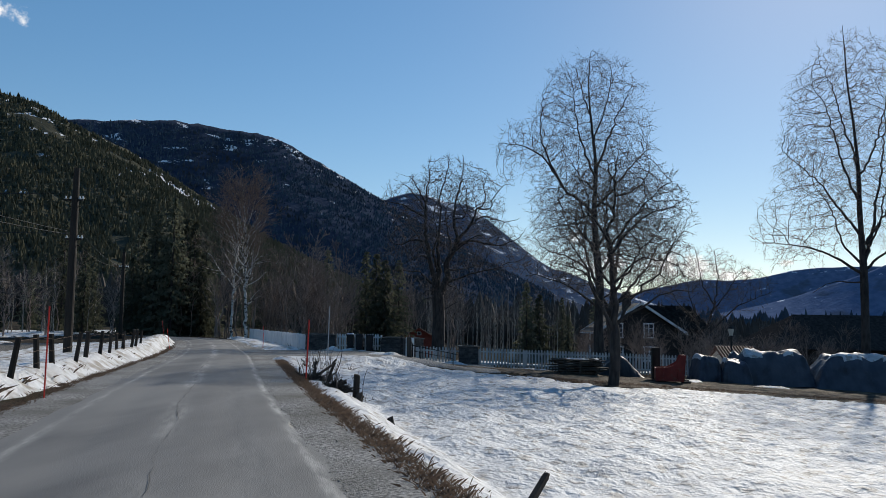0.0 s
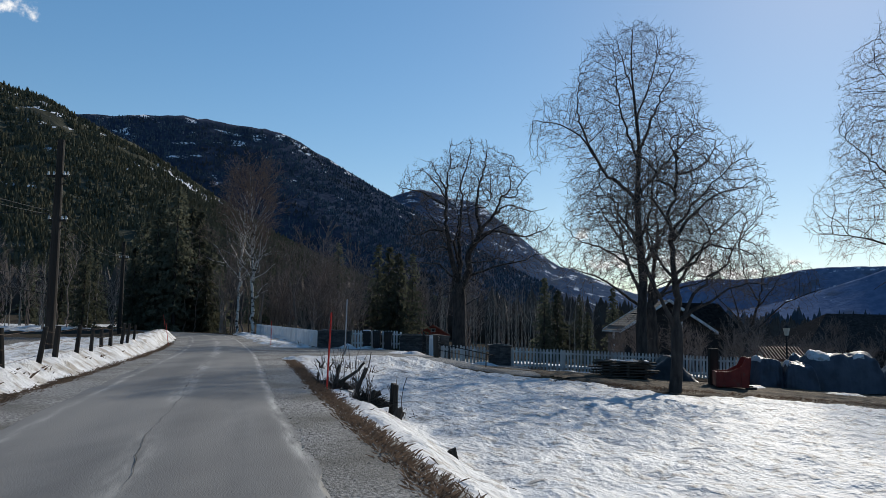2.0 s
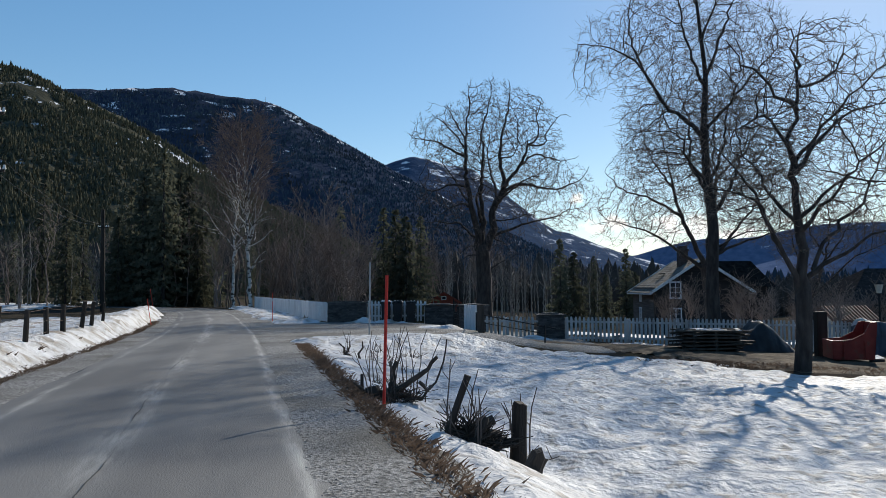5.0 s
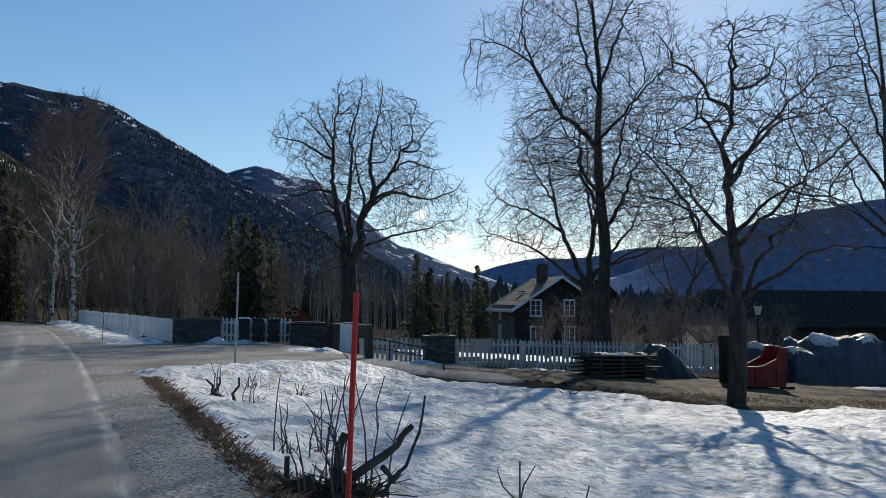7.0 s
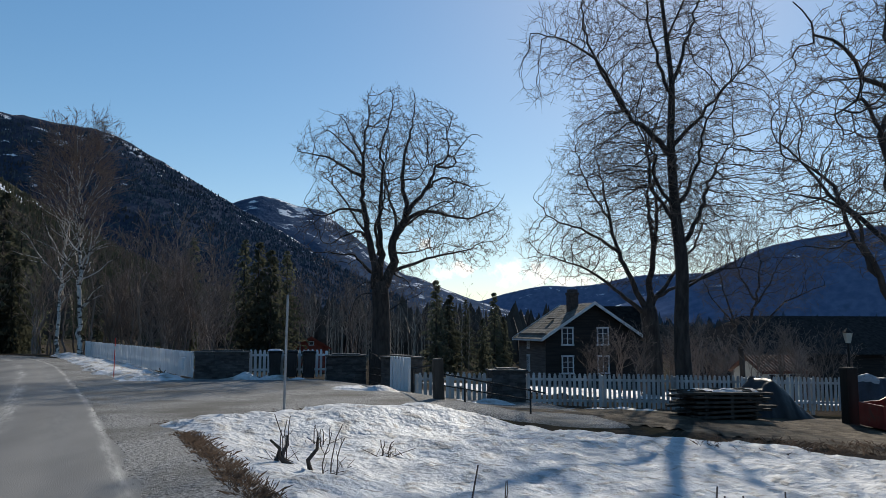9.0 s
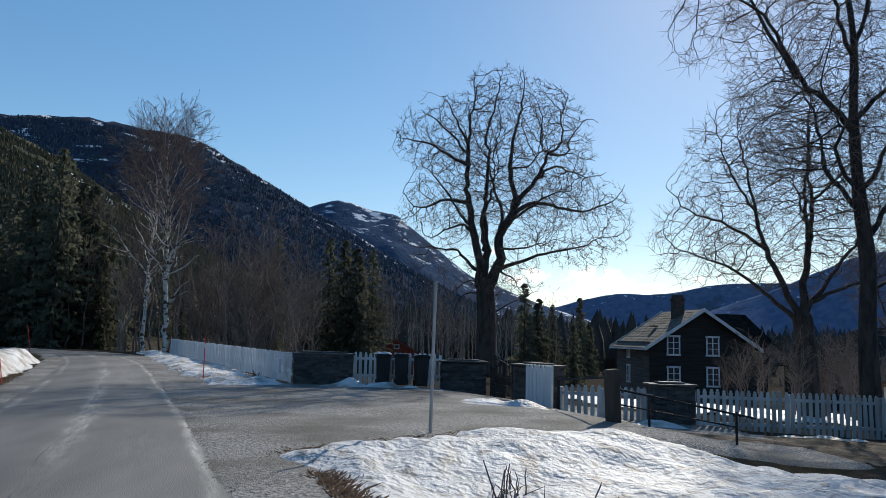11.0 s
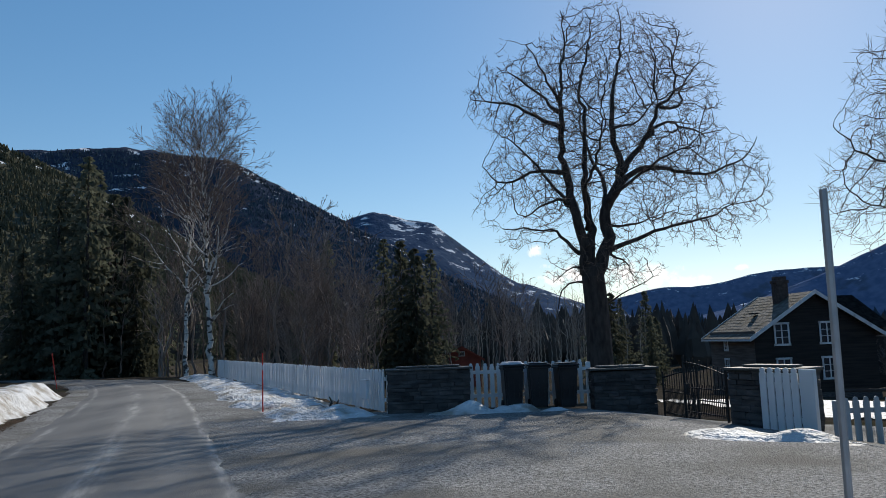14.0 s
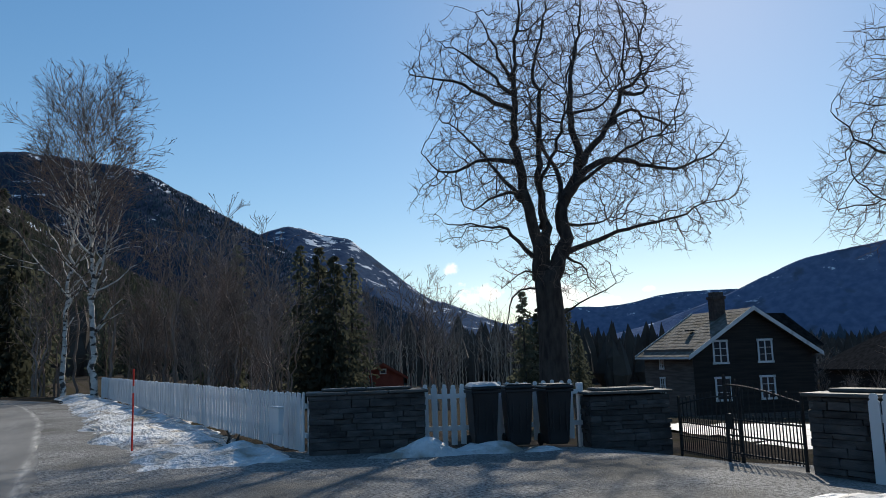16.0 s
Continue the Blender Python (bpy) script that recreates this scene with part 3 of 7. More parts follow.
def slope_snow(x, y):
    v = min(-37 - x, x + 88, y - 42, 112 - y) + 7 * nz(x, y, 0.07, 78) + 2.5 * nz(x, y, 0.4, 79) - 1.6
    return None if v < -0.4 else land(x, y) + 0.12 * smoothstep(v, -0.2, 0.8) - 0.04 + snow_relief(x, y)


sheet("snow_slope", -90, -36, 40, 114, 0.8, slope_snow, M_DIRTYSNOW, "patchy old snow between the bare trees", "snow")
sheet("snow_yard", 0, 32, 45, 72, 0.5, yard_snow, M_SNOW, "patchy thin snow on the yard behind the gate", "snow")


# ---------------------------------------------------------------- mountains
def mountain(name, profile, far, near, material, label, seed, rough=0.35, cols=170, rows=40, foot=-6.0):
    """A slope that climbs from near to the crest line at far metres; profile: azimuth and crest elevation in degrees."""
    verts, faces, hts = [], [], []
    a0, a1 = profile[0][0], profile[-1][0]
    for i in range(cols):
        az = a0 + (a1 - a0) * i / (cols - 1)
        el = curve_at(profile, az)
        crest = far * math.tan(radians(max(el, 0.05)))
        for j in range(rows + 6):
            t = j / rows
            tt = min(t, 1.0)
            d = near + (far - near) * (t if t <= 1 else 1 + (t - 1) * 1.5)
            shape = tt ** 0.95
            if t > 1:
                shape = 1 - (t - 1) * 1.2
            x, y = d * math.sin(radians(az)), d * math.cos(radians(az))
            s = 1.0 / (far * 0.16)
            bump = (nz(x, y, s, seed) + 0.5 * nz(x, y, s * 2.3, seed + 3) + 0.25 * nz(x, y, s * 5.1, seed + 5)) * rough * crest * tt * (1 - tt) * 1.6
            fine = crest * 0.012 * nz(x, y, s * 11, seed + 7) * tt
            z = foot + (crest + 1.8 - foot) * shape + bump + fine
            verts.append((x, y, z))
            hts.append(tt)
    w = rows + 6
    for i in range(cols - 1):
        for j in range(w - 1):
            o = i * w + j
            faces.append((o, o + w, o + w + 1, o + 1))
    ob = link_mesh(name, verts, faces, material, smooth=True)
    at = ob.data.attributes.new("height", "FLOAT", "POINT")
    at.data.foreach_set("value", [0.16 * (h - 0.75) for h in hts])
    tagged(ob, label, "mountain", kind="structure")
    return ob, verts, w


def slope_forest(name, verts, w, count, tall, material, label, seed, lo=0.0, hi=1.0, thin=0.0, span=(0.0, 1.0)):
    """Many small pointed conifers joined into one mesh, standing on a slope."""
    rnd = random.Random(seed)
    vs, fs = [], []
    n = len(verts) // w - 1
    made = 0
    while made < count:
        i, j = (span[0] + (span[1] - span[0]) * rnd.random()) * n, (lo + (hi - lo) * rnd.random()) * (w - 7)
        a, b = int(i), int(j)
        u, v = i - a, j - b
        p = [verts[a * w + b], verts[(a + 1) * w + b], verts[(a + 1) * w + b + 1], verts[a * w + b + 1]]
        k = ((1 - u) * (1 - v), u * (1 - v), u * v, (1 - u) * v)
        x, y, z = (sum(q[c] * e for q, e in zip(p, k)) for c in range(3))
        made += 1
        if nz(x, y, 0.022, seed) < thin - 0.5:
            continue
        h = tall * (0.55 + 0.7 * rnd.random())
        r = h * (0.20 + 0.14 * rnd.random())
        t, o = rnd.random() * 6.28, len(vs)
        for lv, (hh, rr) in enumerate(((0.0, 1.0), (0.45, 0.62))):
            for s in range(4):
                g = t + s * 1.5708 + lv * 0.6
                q = rr * r * (0.75 + 0.5 * rnd.random())
                vs.append((x + q * math.cos(g), y + q * math.sin(g), z - 0.8 + hh * h))
        vs.append((x, y, z - 0.8 + h))
        for s in range(4):
            e = (s + 1) % 4
            fs.append((o + s, o + e, o + 4 + e, o + 4 + s))
            fs.append((o + 4 + s, o + 4 + e, o + 8))
    ob = link_mesh(name, vs, fs, material)
    return tagged(ob, label, "forest", kind="stuff")


MAIN = [(-75, 9), (-60, 11), (-45, 12.5), (-35, 13.0), (-28, 13.1), (-25.8, 13.2), (-23.3, 13.45), (-19.7, 13.8), (-15.8, 13.6), (-12.1, 13.15), (-9.2, 11.7), (-8, 11.1), (-5.8, 9.9), (-4, 8.9), (-1, 7.3), (3, 5.0), (8, 2.5), (13, 0.6)]
SPUR = [(-20, 6.0), (-12, 7.5), (-7, 8.5), (-4, 9.05), (-2, 9.6), (0.7, 8.95), (2.4, 8.6), (4, 7.4), (6, 5.85), (8.3, 4.15), (9.3, 3.9), (12, 2.8), (14, 2.1), (17, 1.2), (20, 0.4)]
NEAR = [(-90, 24), (-60, 21), (-42, 17.5), (-34, 15.6), (-30.2, 14.4), (-28.2, 14.0), (-25.8, 12.9), (-22.5, 11.6), (-19.7, 10.2), (-15.7, 7.8), (-11, 5.2), (-6, 3.0), (0, 1.4), (6, 0.5)]
FAR = [(2, 1.2), (8, 1.7), (14, 2.15), (16, 2.7), (18.5, 3.2), (21, 3.2), (23, 3.4), (25, 3.85), (27, 4.0), (30.3, 4.0), (33, 4.0), (40, 3.5), (55, 3.0)]
RIGHT = [(15, 0.2), (20, 0.9), (24, 1.8), (27, 2.8), (29.5, 3.7), (31.8, 4.75), (34.5, 5.8), (37, 6.2), (39.6, 6.6), (45, 7.2), (55, 8), (75, 8), (95, 7)]
m_main, v_main, w_main = mountain("mountain_main", MAIN, 2300, 1450, M_HAZEMOUNT, "dark wooded mountain with a little old snow near its top", 3.1, 0.16)
m_spur, v_spur, w_spur = mountain("mountain_spur", SPUR, 2900, 2150, M_HAZESPUR, "rocky mountain spur tinted blue for haze and dusted with snow", 9.4, 0.2)
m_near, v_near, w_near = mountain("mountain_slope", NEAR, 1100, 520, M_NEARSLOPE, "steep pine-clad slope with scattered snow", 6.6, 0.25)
m_far, v_far, w_far = mountain("mountain_far", FAR, 4400, 4050, M_HAZERIDGE, "distant ridge tinted blue for haze, closing the valley", 4.2, 0.12)
m_right, v_right, w_right = mountain("mountain_right", RIGHT, 3400, 3000, M_HAZERIDGE, "distant rounded ridge tinted blue for haze, with snow in clearings", 7.7, 0.15)
BACK = [(100, 6), (140, 7), (180, 6), (220, 8), (262, 12)]
mountain("mountain_back", BACK, 2600, 900, M_HAZEMOUNT, "wooded valley side", 8.8, 0.3, 60, 16)
slope_forest("slope_forest", v_near, w_near, 23000, 7.0, M_PINE, "dense dark pines on the slope", 5, 0.03, 1.0, 0.14, (0.52, 0.95))
slope_forest("slope_forest", v_main, w_main, 15000, 9.5, M_HAZEFOREST, "dense dark spruces, blued for haze, along the mountain's crest", 6, 0.2, 1.0, 0.1, (0.45, 0.95))


# ---------------------------------------------------------------- stone piers
def unit_stone(seed):
    rnd = random.Random(seed)
    bm = bmesh.new()
    box(bm, -0.5, -0.5, -0.5, 0.5, 0.5, 0.5)
    for v in bm.verts:
        v.co += Vector((rnd.uniform(-0.03, 0.03), rnd.uniform(-0.06, 0.06), rnd.uniform(-0.08, 0.08)))
    bmesh.ops.bevel(bm, geom=list(bm.edges), offset=0.035, segments=1, affect="EDGES")
    me = bpy.data.meshes.new("stone")
    bm.to_mesh(me)
    bm.free()
    me.materials.append(M_STONE)
    return me


STONES = [unit_stone(s) for s in range(7)]


def pier(cx, cy, length, depth, high, turn, label, seed):
    """A dry-laid slate pier with a slab cap; x runs along its length."""
    rnd = random.Random(seed)
    e = thing("stone_pier", pose(cx, cy, land(cx, cy) - 0.06, rz=turn), label, "stone pier", "stone gate piers")
    bm = bmesh.new()
    box(bm, -length / 2 + 0.05, -depth / 2 + 0.05, 0, length / 2 - 0.05, depth / 2 - 0.05, high - 0.02)
    part("core", bm, M_MORTAR, e)
    z = 0.0
    while z < high - 0.03:
        h = min(rnd.uniform(0.06, 0.13), high - z)
        for side in range(4):
            run, off = (length, depth / 2) if side % 2 == 0 else (depth, length / 2)
            u = -run / 2
            while u < run / 2 - 0.02:
                w = min(rnd.uniform(0.16, 0.45), run / 2 - u)
                if run / 2 - u - w < 0.08:
                    w = run / 2 - u
                o = new("stone", STONES[rnd.randrange(7)])
                o.parent = e
                m = Matrix.Rotation(side * math.pi / 2, 4, "Z") @ Matrix.LocRotScale((u + w / 2, -off + 0.06 + rnd.uniform(-0.012, 0.012), z + h / 2), Euler((rnd.uniform(-0.02, 0.02), rnd.uniform(-0.02, 0.02), rnd.uniform(-0.03, 0.03))), (w - 0.006, 0.14, h - 0.006))
                o.matrix_local = m
                u += w
        z += h
    for k, (grow, zz, th) in enumerate(((0.07, high, 0.05), (-0.18, high + 0.052, 0.045))):
        bm = bmesh.new()
        a, b = length / 2 + grow, depth / 2 + grow * 0.8
        n = 3 if length > 1.5 and k == 0 else 2
        for i in range(n):
            x0, x1 = -a + 2 * a * i / n + 0.006, -a + 2 * a * (i + 1) / n - 0.006
            box(bm, x0, -b + rnd.uniform(-0.02, 0.02), zz + rnd.uniform(0, 0.006), x1, b + rnd.uniform(-0.02, 0.02), zz + th, 0.012)
        part("cap_slab", bm, M_CAP, e, "flat slate cap")
    return e


pier(-7.08, 47.65, 1.8, 0.65, 0.98, 0, "dark dry-laid slate pier with slab cap ending the white fence", 1)
pier(-2.72, 47.75, 1.4, 0.75, 1.08, 0, "dark dry-laid slate gate pier with double slab cap", 2)
pier(-1.31, 43.33, 0.70, 1.32, 1.08, 23, "dark dry-laid slate gate pier beside a white panel", 3)


# ---------------------------------------------------------------- picket fences
def picket_mesh(high, width=0.095, thick=0.022, paint=None):
    """A board with a rounded head."""
    bm = bmesh.new()
    ring = [(-width / 2, 0), (width / 2, 0), (width / 2, high - width * 0.75)]
    ring += [(width / 2 * 0.62, high - width * 0.62), (width / 2 * 0.80, high - width * 0.42), (width / 2 * 0.55, high - width * 0.1), (0, high)]
    ring += [(-width / 2 * 0.55, high - width * 0.1), (-width / 2 * 0.80, high - width * 0.42), (-width / 2 * 0.62, high - width * 0.62), (-width / 2, high - width * 0.75)]
    front = [bm.verts.new((x, -thick / 2, z)) for x, z in ring]
    back = [bm.verts.new((x, thick / 2, z)) for x, z in ring]
    bm.faces.new(front)
    bm.faces.new(back[::-1])
    for i in range(len(ring)):
        j = (i + 1) % len(ring)
        bm.faces.new((front[j], front[i], back[i], back[j]))
    me = bpy.data.meshes.new("picket")
    bm.to_mesh(me)
    bm.free()
    me.materials.append(paint or M_WHITE)
    return me


def picket_fence(a, b, high, pitch, label, post_gap=2.4, lift=0.05, seed=0, paint=None):
    """Pickets on two rails between a and b, with posts; tops follow a straight line."""
    rnd = random.Random(seed)
    a, b = Vector(a), Vector(b)
    run = (b - a).to_2d().length
    ang = math.atan2(b.y - a.y, b.x - a.x)
    e = thing("picket_fence", Matrix.Translation(a) @ Matrix.Rotation(ang, 4, "Z"), label, "fence")
    rise = (b.z - a.z) / run
    me = picket_mesh(high, paint=paint)
    n = int(run / pitch)
    for i in range(n):
        u = (i + 0.5) * pitch
        o = new("picket", me)
        o.parent = e
        o.matrix_local = Matrix.LocRotScale((u, rnd.uniform(-0.003, 0.003), rise * u + lift + rnd.uniform(-0.012, 0.012)), Euler((rnd.uniform(-0.012, 0.012), rnd.uniform(-0.015, 0.015), 0)), (rnd.uniform(0.92, 1.06), 1, rnd.uniform(0.985, 1.01)))
    for zz in (0.22, high - 0.24):
        bm = bmesh.new()
        vs = [bm.verts.new((u, y, rise * u + lift + zz + dz)) for u in (0, run) for y in (0.014, 0.055) for dz in (0, 0.075)]
        bmesh.ops.convex_hull(bm, input=vs)
        part("rail", bm, paint or M_WHITE, e)
    k = 0
    while k * post_gap <= run + 0.01:
        u = min(k * post_gap, run)
        bm = bmesh.new()
        box(bm, u - 0.05, 0.057, rise * u - 0.25, u + 0.05, 0.157, rise * u + lift + high - 0.06, 0.008)
        part("post", bm, paint or M_WHITE, e)
        k += 1
    return e


picket_fence((-6.18, 47.75, 0.02), (-3.42, 47.75, 0.02), 0.98, 0.155, "white painted picket fence behind the wheeled bins", 1.38, 0.06, 1)
picket_fence((-18.1, 75.0, 0.02), (-8.05, 47.6, 0.02), 0.92, 0.125, "long white painted picket fence along the road", 2.43, 0.06, 2)
picket_fence((-1.08, 41.72, -0.62), (1.2, 41.75, -0.66), 1.10, 0.165, "weathered white picket fence, greyed for shade, beside a dark block", 1.03, 0.05, 3, M_OLDSHADEWHITE)
picket_fence((2.28, 41.75, -0.66), (14.8, 42.0, -0.98), 1.10, 0.165, "weathered white picket fence, greyed for shade, along the farm track", 2.5, 0.05, 4, M_OLDSHADEWHITE)


def white_panel():
    """The slatted white gate leaf folded against the stone pier."""
    e = thing("wicket_gate", pose(-1.72, 42.98, land(-1.5, 42.4) - 0.05, rz=-64.5), "white painted board gate leaf leaning on the stone pier", "gate")
    me = picket_mesh(1.02, 0.125, 0.024)
    for i in range(5):
        o = new("board", me)
        o.parent = e
        o.matrix_local = Matrix.Translation((0.08 + i * 0.15, 0, 0.06))
    bm = bmesh.new()
    box(bm, 0.78, -0.03, 0.0, 1.04, 0.06, 1.06, 0.008)
    part("post", bm, M_WHITE, e, "wide white gate post")
    for z in (0.2, 0.75):
        bm = bmesh.new()
        box(bm, 0.0, 0.014, z, 0.8, 0.05, z + 0.09, 0.005)
        part("rail", bm, M_WHITE, e)


white_panel()


# ---------------------------------------------------------------- wheeled bins
def wheeled_bin(x, y, turn, label, snow=False):
    e = thing("wheeled_bin", pose(x, y, land(x, y) + 0.02, rz=turn), label, "bin", "wheeled bins by the fence")
    bm = bmesh.new()
    r = bmesh.ops.create_cube(bm, size=1.0)
    for v in r["verts"]:
        top = v.co.z > 0
        v.co = Vector((v.co.x * (0.53 if top else 0.42), v.co.y * (0.56 if top else 0.44) + (0 if top else 0.03), 0.92 if top else 0.04))
    bmesh.ops.bevel(bm, geom=[q for q in bm.edges], offset=0.03, segments=2, affect="EDGES")
    box(bm, -0.29, -0.31, 0.88, 0.29, 0.31, 0.93, 0.01)
    for k in (-0.14, 0, 0.14):
        box(bm, k - 0.012, -0.262, 0.25, k + 0.012, -0.235, 0.84, 0.004)
    part("body", bm, M_BIN, e)
    bm = bmesh.new()
    box(bm, -0.30, -0.34, 0.935, 0.30, 0.28, 0.985, 0.02)
    box(bm, -0.24, -0.28, 0.98, 0.24, 0.2, 1.01, 0.012)
    part("lid", bm, M_BIN, e)
    bm = bmesh.new()
    box(bm, -0.24, 0.29, 0.90, 0.24, 0.36, 0.935, 0.01)
    part("handle", bm, M_BIN, e)
    for s in (-1, 1):
        bm = bmesh.new()
        bmesh.ops.create_cone(bm, cap_ends=True, segments=18, radius1=0.1, radius2=0.1, depth=0.05, matrix=pose(s * 0.235, 0.2, 0.1, 0, 90, 0))
        part("wheel", bm, M_RUBBER, e)
    e.scale = (0.82, 0.88, 0.98)
    if snow:
        verts, faces = [], []
        for j in range(9):
            for i in range(9):
                x0, y0 = -0.29 + 0.58 * i / 8, -0.33 + 0.6 * j / 8
                edge = min(i, 8 - i, j, 8 - j)
                verts.append((x0, y0, 1.012 + (0.035 + 0.02 * nz(x0, y0, 5, 2) if edge else -0.02)))
        faces = [(j * 9 + i, j * 9 + i + 1, j * 9 + i + 10, j * 9 + i + 9) for j in range(8) for i in range(8)]
        link_mesh("snow_cap", verts, faces, M_SNOW, e, "melting snow on the lid", True)
    return e


wheeled_bin(-5.26, 47.25, 3, "black wheeled bin with melting snow on its lid", True)
wheeled_bin(-4.69, 47.25, -3, "black wheeled bin beside the picket fence")
wheeled_bin(-4.08, 47.22, 4, "black wheeled bin beside the slate gate pier")


# ---------------------------------------------------------------- iron gate
def iron_leaf(hx, hy, ex, ey, label, latch):
    """A wrought-iron leaf from its hinge to its free end, rising in a curve to the free stile."""
    a = Vector((hx, hy, land(hx, hy) + 0.05))
    run = math.hypot(ex - hx, ey - hy)
    e = thing("iron_gate", Matrix.Translation(a) @ Matrix.Rotation(math.atan2(ey - hy, ex - hx), 4, "Z"), label, "gate", "iron gate leaves")

    def bar(name, p, q, r, lab=""):
        vs, fs = [], []
        tube_into(vs, fs, [p, q], [r, r], 6)
        return link_mesh(name, vs, fs, M_BLACKIRON, e, lab)

    def top(u):
        return 0.82 + 0.2 * math.sin(u / run * math.pi / 2)
    bar("stile", (0, 0, -0.02), (0, 0, 0.96), 0.024)
    bar("stile", (run, 0, -0.12), (run, 0, 1.16), 0.026)
    vs, fs = [], []
    tube_into(vs, fs, [(run * k / 12, 0, top(run * k / 12)) for k in range(13)], [0.014] * 13, 6)
    link_mesh("top_rail", vs, fs, M_BLACKIRON, e)
    for z in (0.08, 0.32, 0.54):
        bar("rail", (0, 0, z), (run, 0, z), 0.013)
    n = int(run / 0.115)
    for k in range(1, n):
        u = run * k / n
        bar("bar", (u, 0, 0.04), (u, 0, top(u) + 0.09), 0.009)
        if k < n:
            bar("short_bar", (u - run / n / 2, 0, 0.04), (u - run / n / 2, 0, 0.62), 0.008)
    if latch:
        bm = bmesh.new()
        box(bm, run - 0.12, -0.03, 0.40, run - 0.02, 0.03, 0.62, 0.006)
        part("lock_box", bm, M_BLACKIRON, e)
    return e


iron_leaf(-1.88, 47.32, -1.76, 45.62, "black wrought-iron gate leaf hung on the slate pier", False)
iron_leaf(-1.86, 43.98, -2.1, 45.4, "black wrought-iron gate leaf pushed a little towards the road", True)


# ---------------------------------------------------------------- farmhouse
def farmhouse():
    x0, x1, y0, y1, base, eave, ridge = 17.9, 27.0, 85.3, 93.3, -3.4, 1.30, 4.15
    mid = (x0 + x1) / 2
    e = thing("farmhouse", Matrix.Identity(4), "two-storey dark timber farmhouse with white windows and grey slate roof", "house")
    bm = bmesh.new()
    box(bm, x0 - 0.06, y0 - 0.06, base - 0.6, x1 + 0.06, y1 + 0.06, base + 0.35)
    part("foundation", bm, M_STONE, e, "grey stone foundation")

    wins_f = [(19.95, 0.42, 1.15, 1.62), (23.35, 0.42, 1.15, 1.62), (19.95, -2.12, 1.15, 1.62), (23.35, -2.12, 1.15, 1.62)]

    def wall_boards(name, material, along, fixed, lo, hi, z_lo, top, out, step):
        """Horizontal lapped boards, each a little proud at its foot."""
        vs, fs = [], []
        z = z_lo
        while z < top(0.5) - 0.02:
            za, zb = z, z + step
            u0, u1 = lo, hi
            if zb > eave and along == "x":
                k = min(1.0, max(0.0, (zb - eave) / (ridge - eave)))
                u0, u1 = lo + (mid - lo) * k, hi - (hi - mid) * k
                if u1 - u0 < 0.1:
                    break
            o = len(vs)
            for u in (u0, u1):
                for zz, d in ((za, 0.035), (zb, 0.008), (zb, -0.1), (za, -0.1)):
                    vs.append((u, fixed + out * d, zz) if along == "x" else (fixed + out * d, u, zz))
            for s in range(4):
                t = (s + 1) % 4
                fs.append((o + s, o + t, o + 4 + t, o + 4 + s))
            fs.append((o, o + 1, o + 2, o + 3))
            fs.append((o + 7, o + 6, o + 5, o + 4))
            z += step
        ob = link_mesh(name, vs, fs, material, e)
        return tagged(ob, "", kind="stuff")
    wall_boards("wall", M_TARRED, "x", y0, x0, x1, base + 0.35, lambda q: ridge, -1, 0.17)
    wall_boards("wall", M_TARRED, "x", y1, x0, x1, base + 0.35, lambda q: ridge, 1, 0.17)
    wall_boards("wall", M_SIDING, "y", x0, y0, y1, base + 0.35, lambda q: eave + 0.1, -1, 0.24)
    wall_boards("wall", M_TARRED, "y", x1, y0, y1, base + 0.35, lambda q: eave + 0.1, 1, 0.24)
    bm = bmesh.new()
    vs = [bm.verts.new(p) for y in (y0 + 0.12, y1 - 0.12) for p in ((x0 + 0.12, y, base), (x1 - 0.12, y, base), (x1 - 0.12, y, eave), (mid, y, ridge - 0.1), (x0 + 0.12, y, eave))]
    bmesh.ops.convex_hull(bm, input=vs)
    part("inner_shell", bm, M_TARRED, e)
    # roof
    over = 0.55
    slope = (ridge - eave) / (mid - x0)
    for sgn in (-1, 1):
        xe = mid + sgn * (mid - x0 + over)
        ze = ridge - slope * (mid - x0 + over)
        bm = bmesh.new()
        q = [bm.verts.new((x, y, z)) for y in (y0 - over, y1 + over) for x, z in ((xe, ze), (mid, ridge + 0.12), (xe, ze - 0.05), (mid, ridge + 0.07))]
        bmesh.ops.convex_hull(bm, input=q)
        slope_ob = part("roof", bm, M_ROOF, e, "grey slate roof slope in courses")
        n = 14
        for i in range(n):
            vs, fs = [], []
            ua, ub = i / n, (i + 1) / n
            xa, za = xe + (mid - xe) * ua, ze + (ridge + 0.12 - ze) * ua
            xb, zb = xe + (mid - xe) * ub, ze + (ridge + 0.12 - ze) * ub
            o = len(vs)
            for y in (y0 - over, y1 + over):
                vs += [(xa, y, za + 0.034), (xb, y, zb + 0.016), (xb, y, zb + 0.004), (xa, y, za + 0.004)]
            for s in range(4):
                t = (s + 1) % 4
                fs.append((o + s, o + t, o + 4 + t, o + 4 + s))
            fs.append((o, o + 1, o + 2, o + 3))
            fs.append((o + 7, o + 6, o + 5, o + 4))
            link_mesh("slate_course", vs, fs, M_ROOF, slope_ob)
        for y in (y0 - over - 0.03, y1 + over):
            bm = bmesh.new()
            dirv = Vector((mid - xe, 0, ridge + 0.12 - ze))
            q = [bm.verts.new(Vector((xe, yy, ze + dz)) + dirv * k) for k in (0, 1) for yy in (y, y + 0.03) for dz in (-0.20, 0.11)]
            bmesh.ops.convex_hull(bm, input=q)
            part("barge_board", bm, M_WHITE, e, "white barge board")
        bm = bmesh.new()
        box(bm, xe - 0.02, y0 - over, ze - 0.16, xe + 0.02, y1 + over, ze - 0.01)
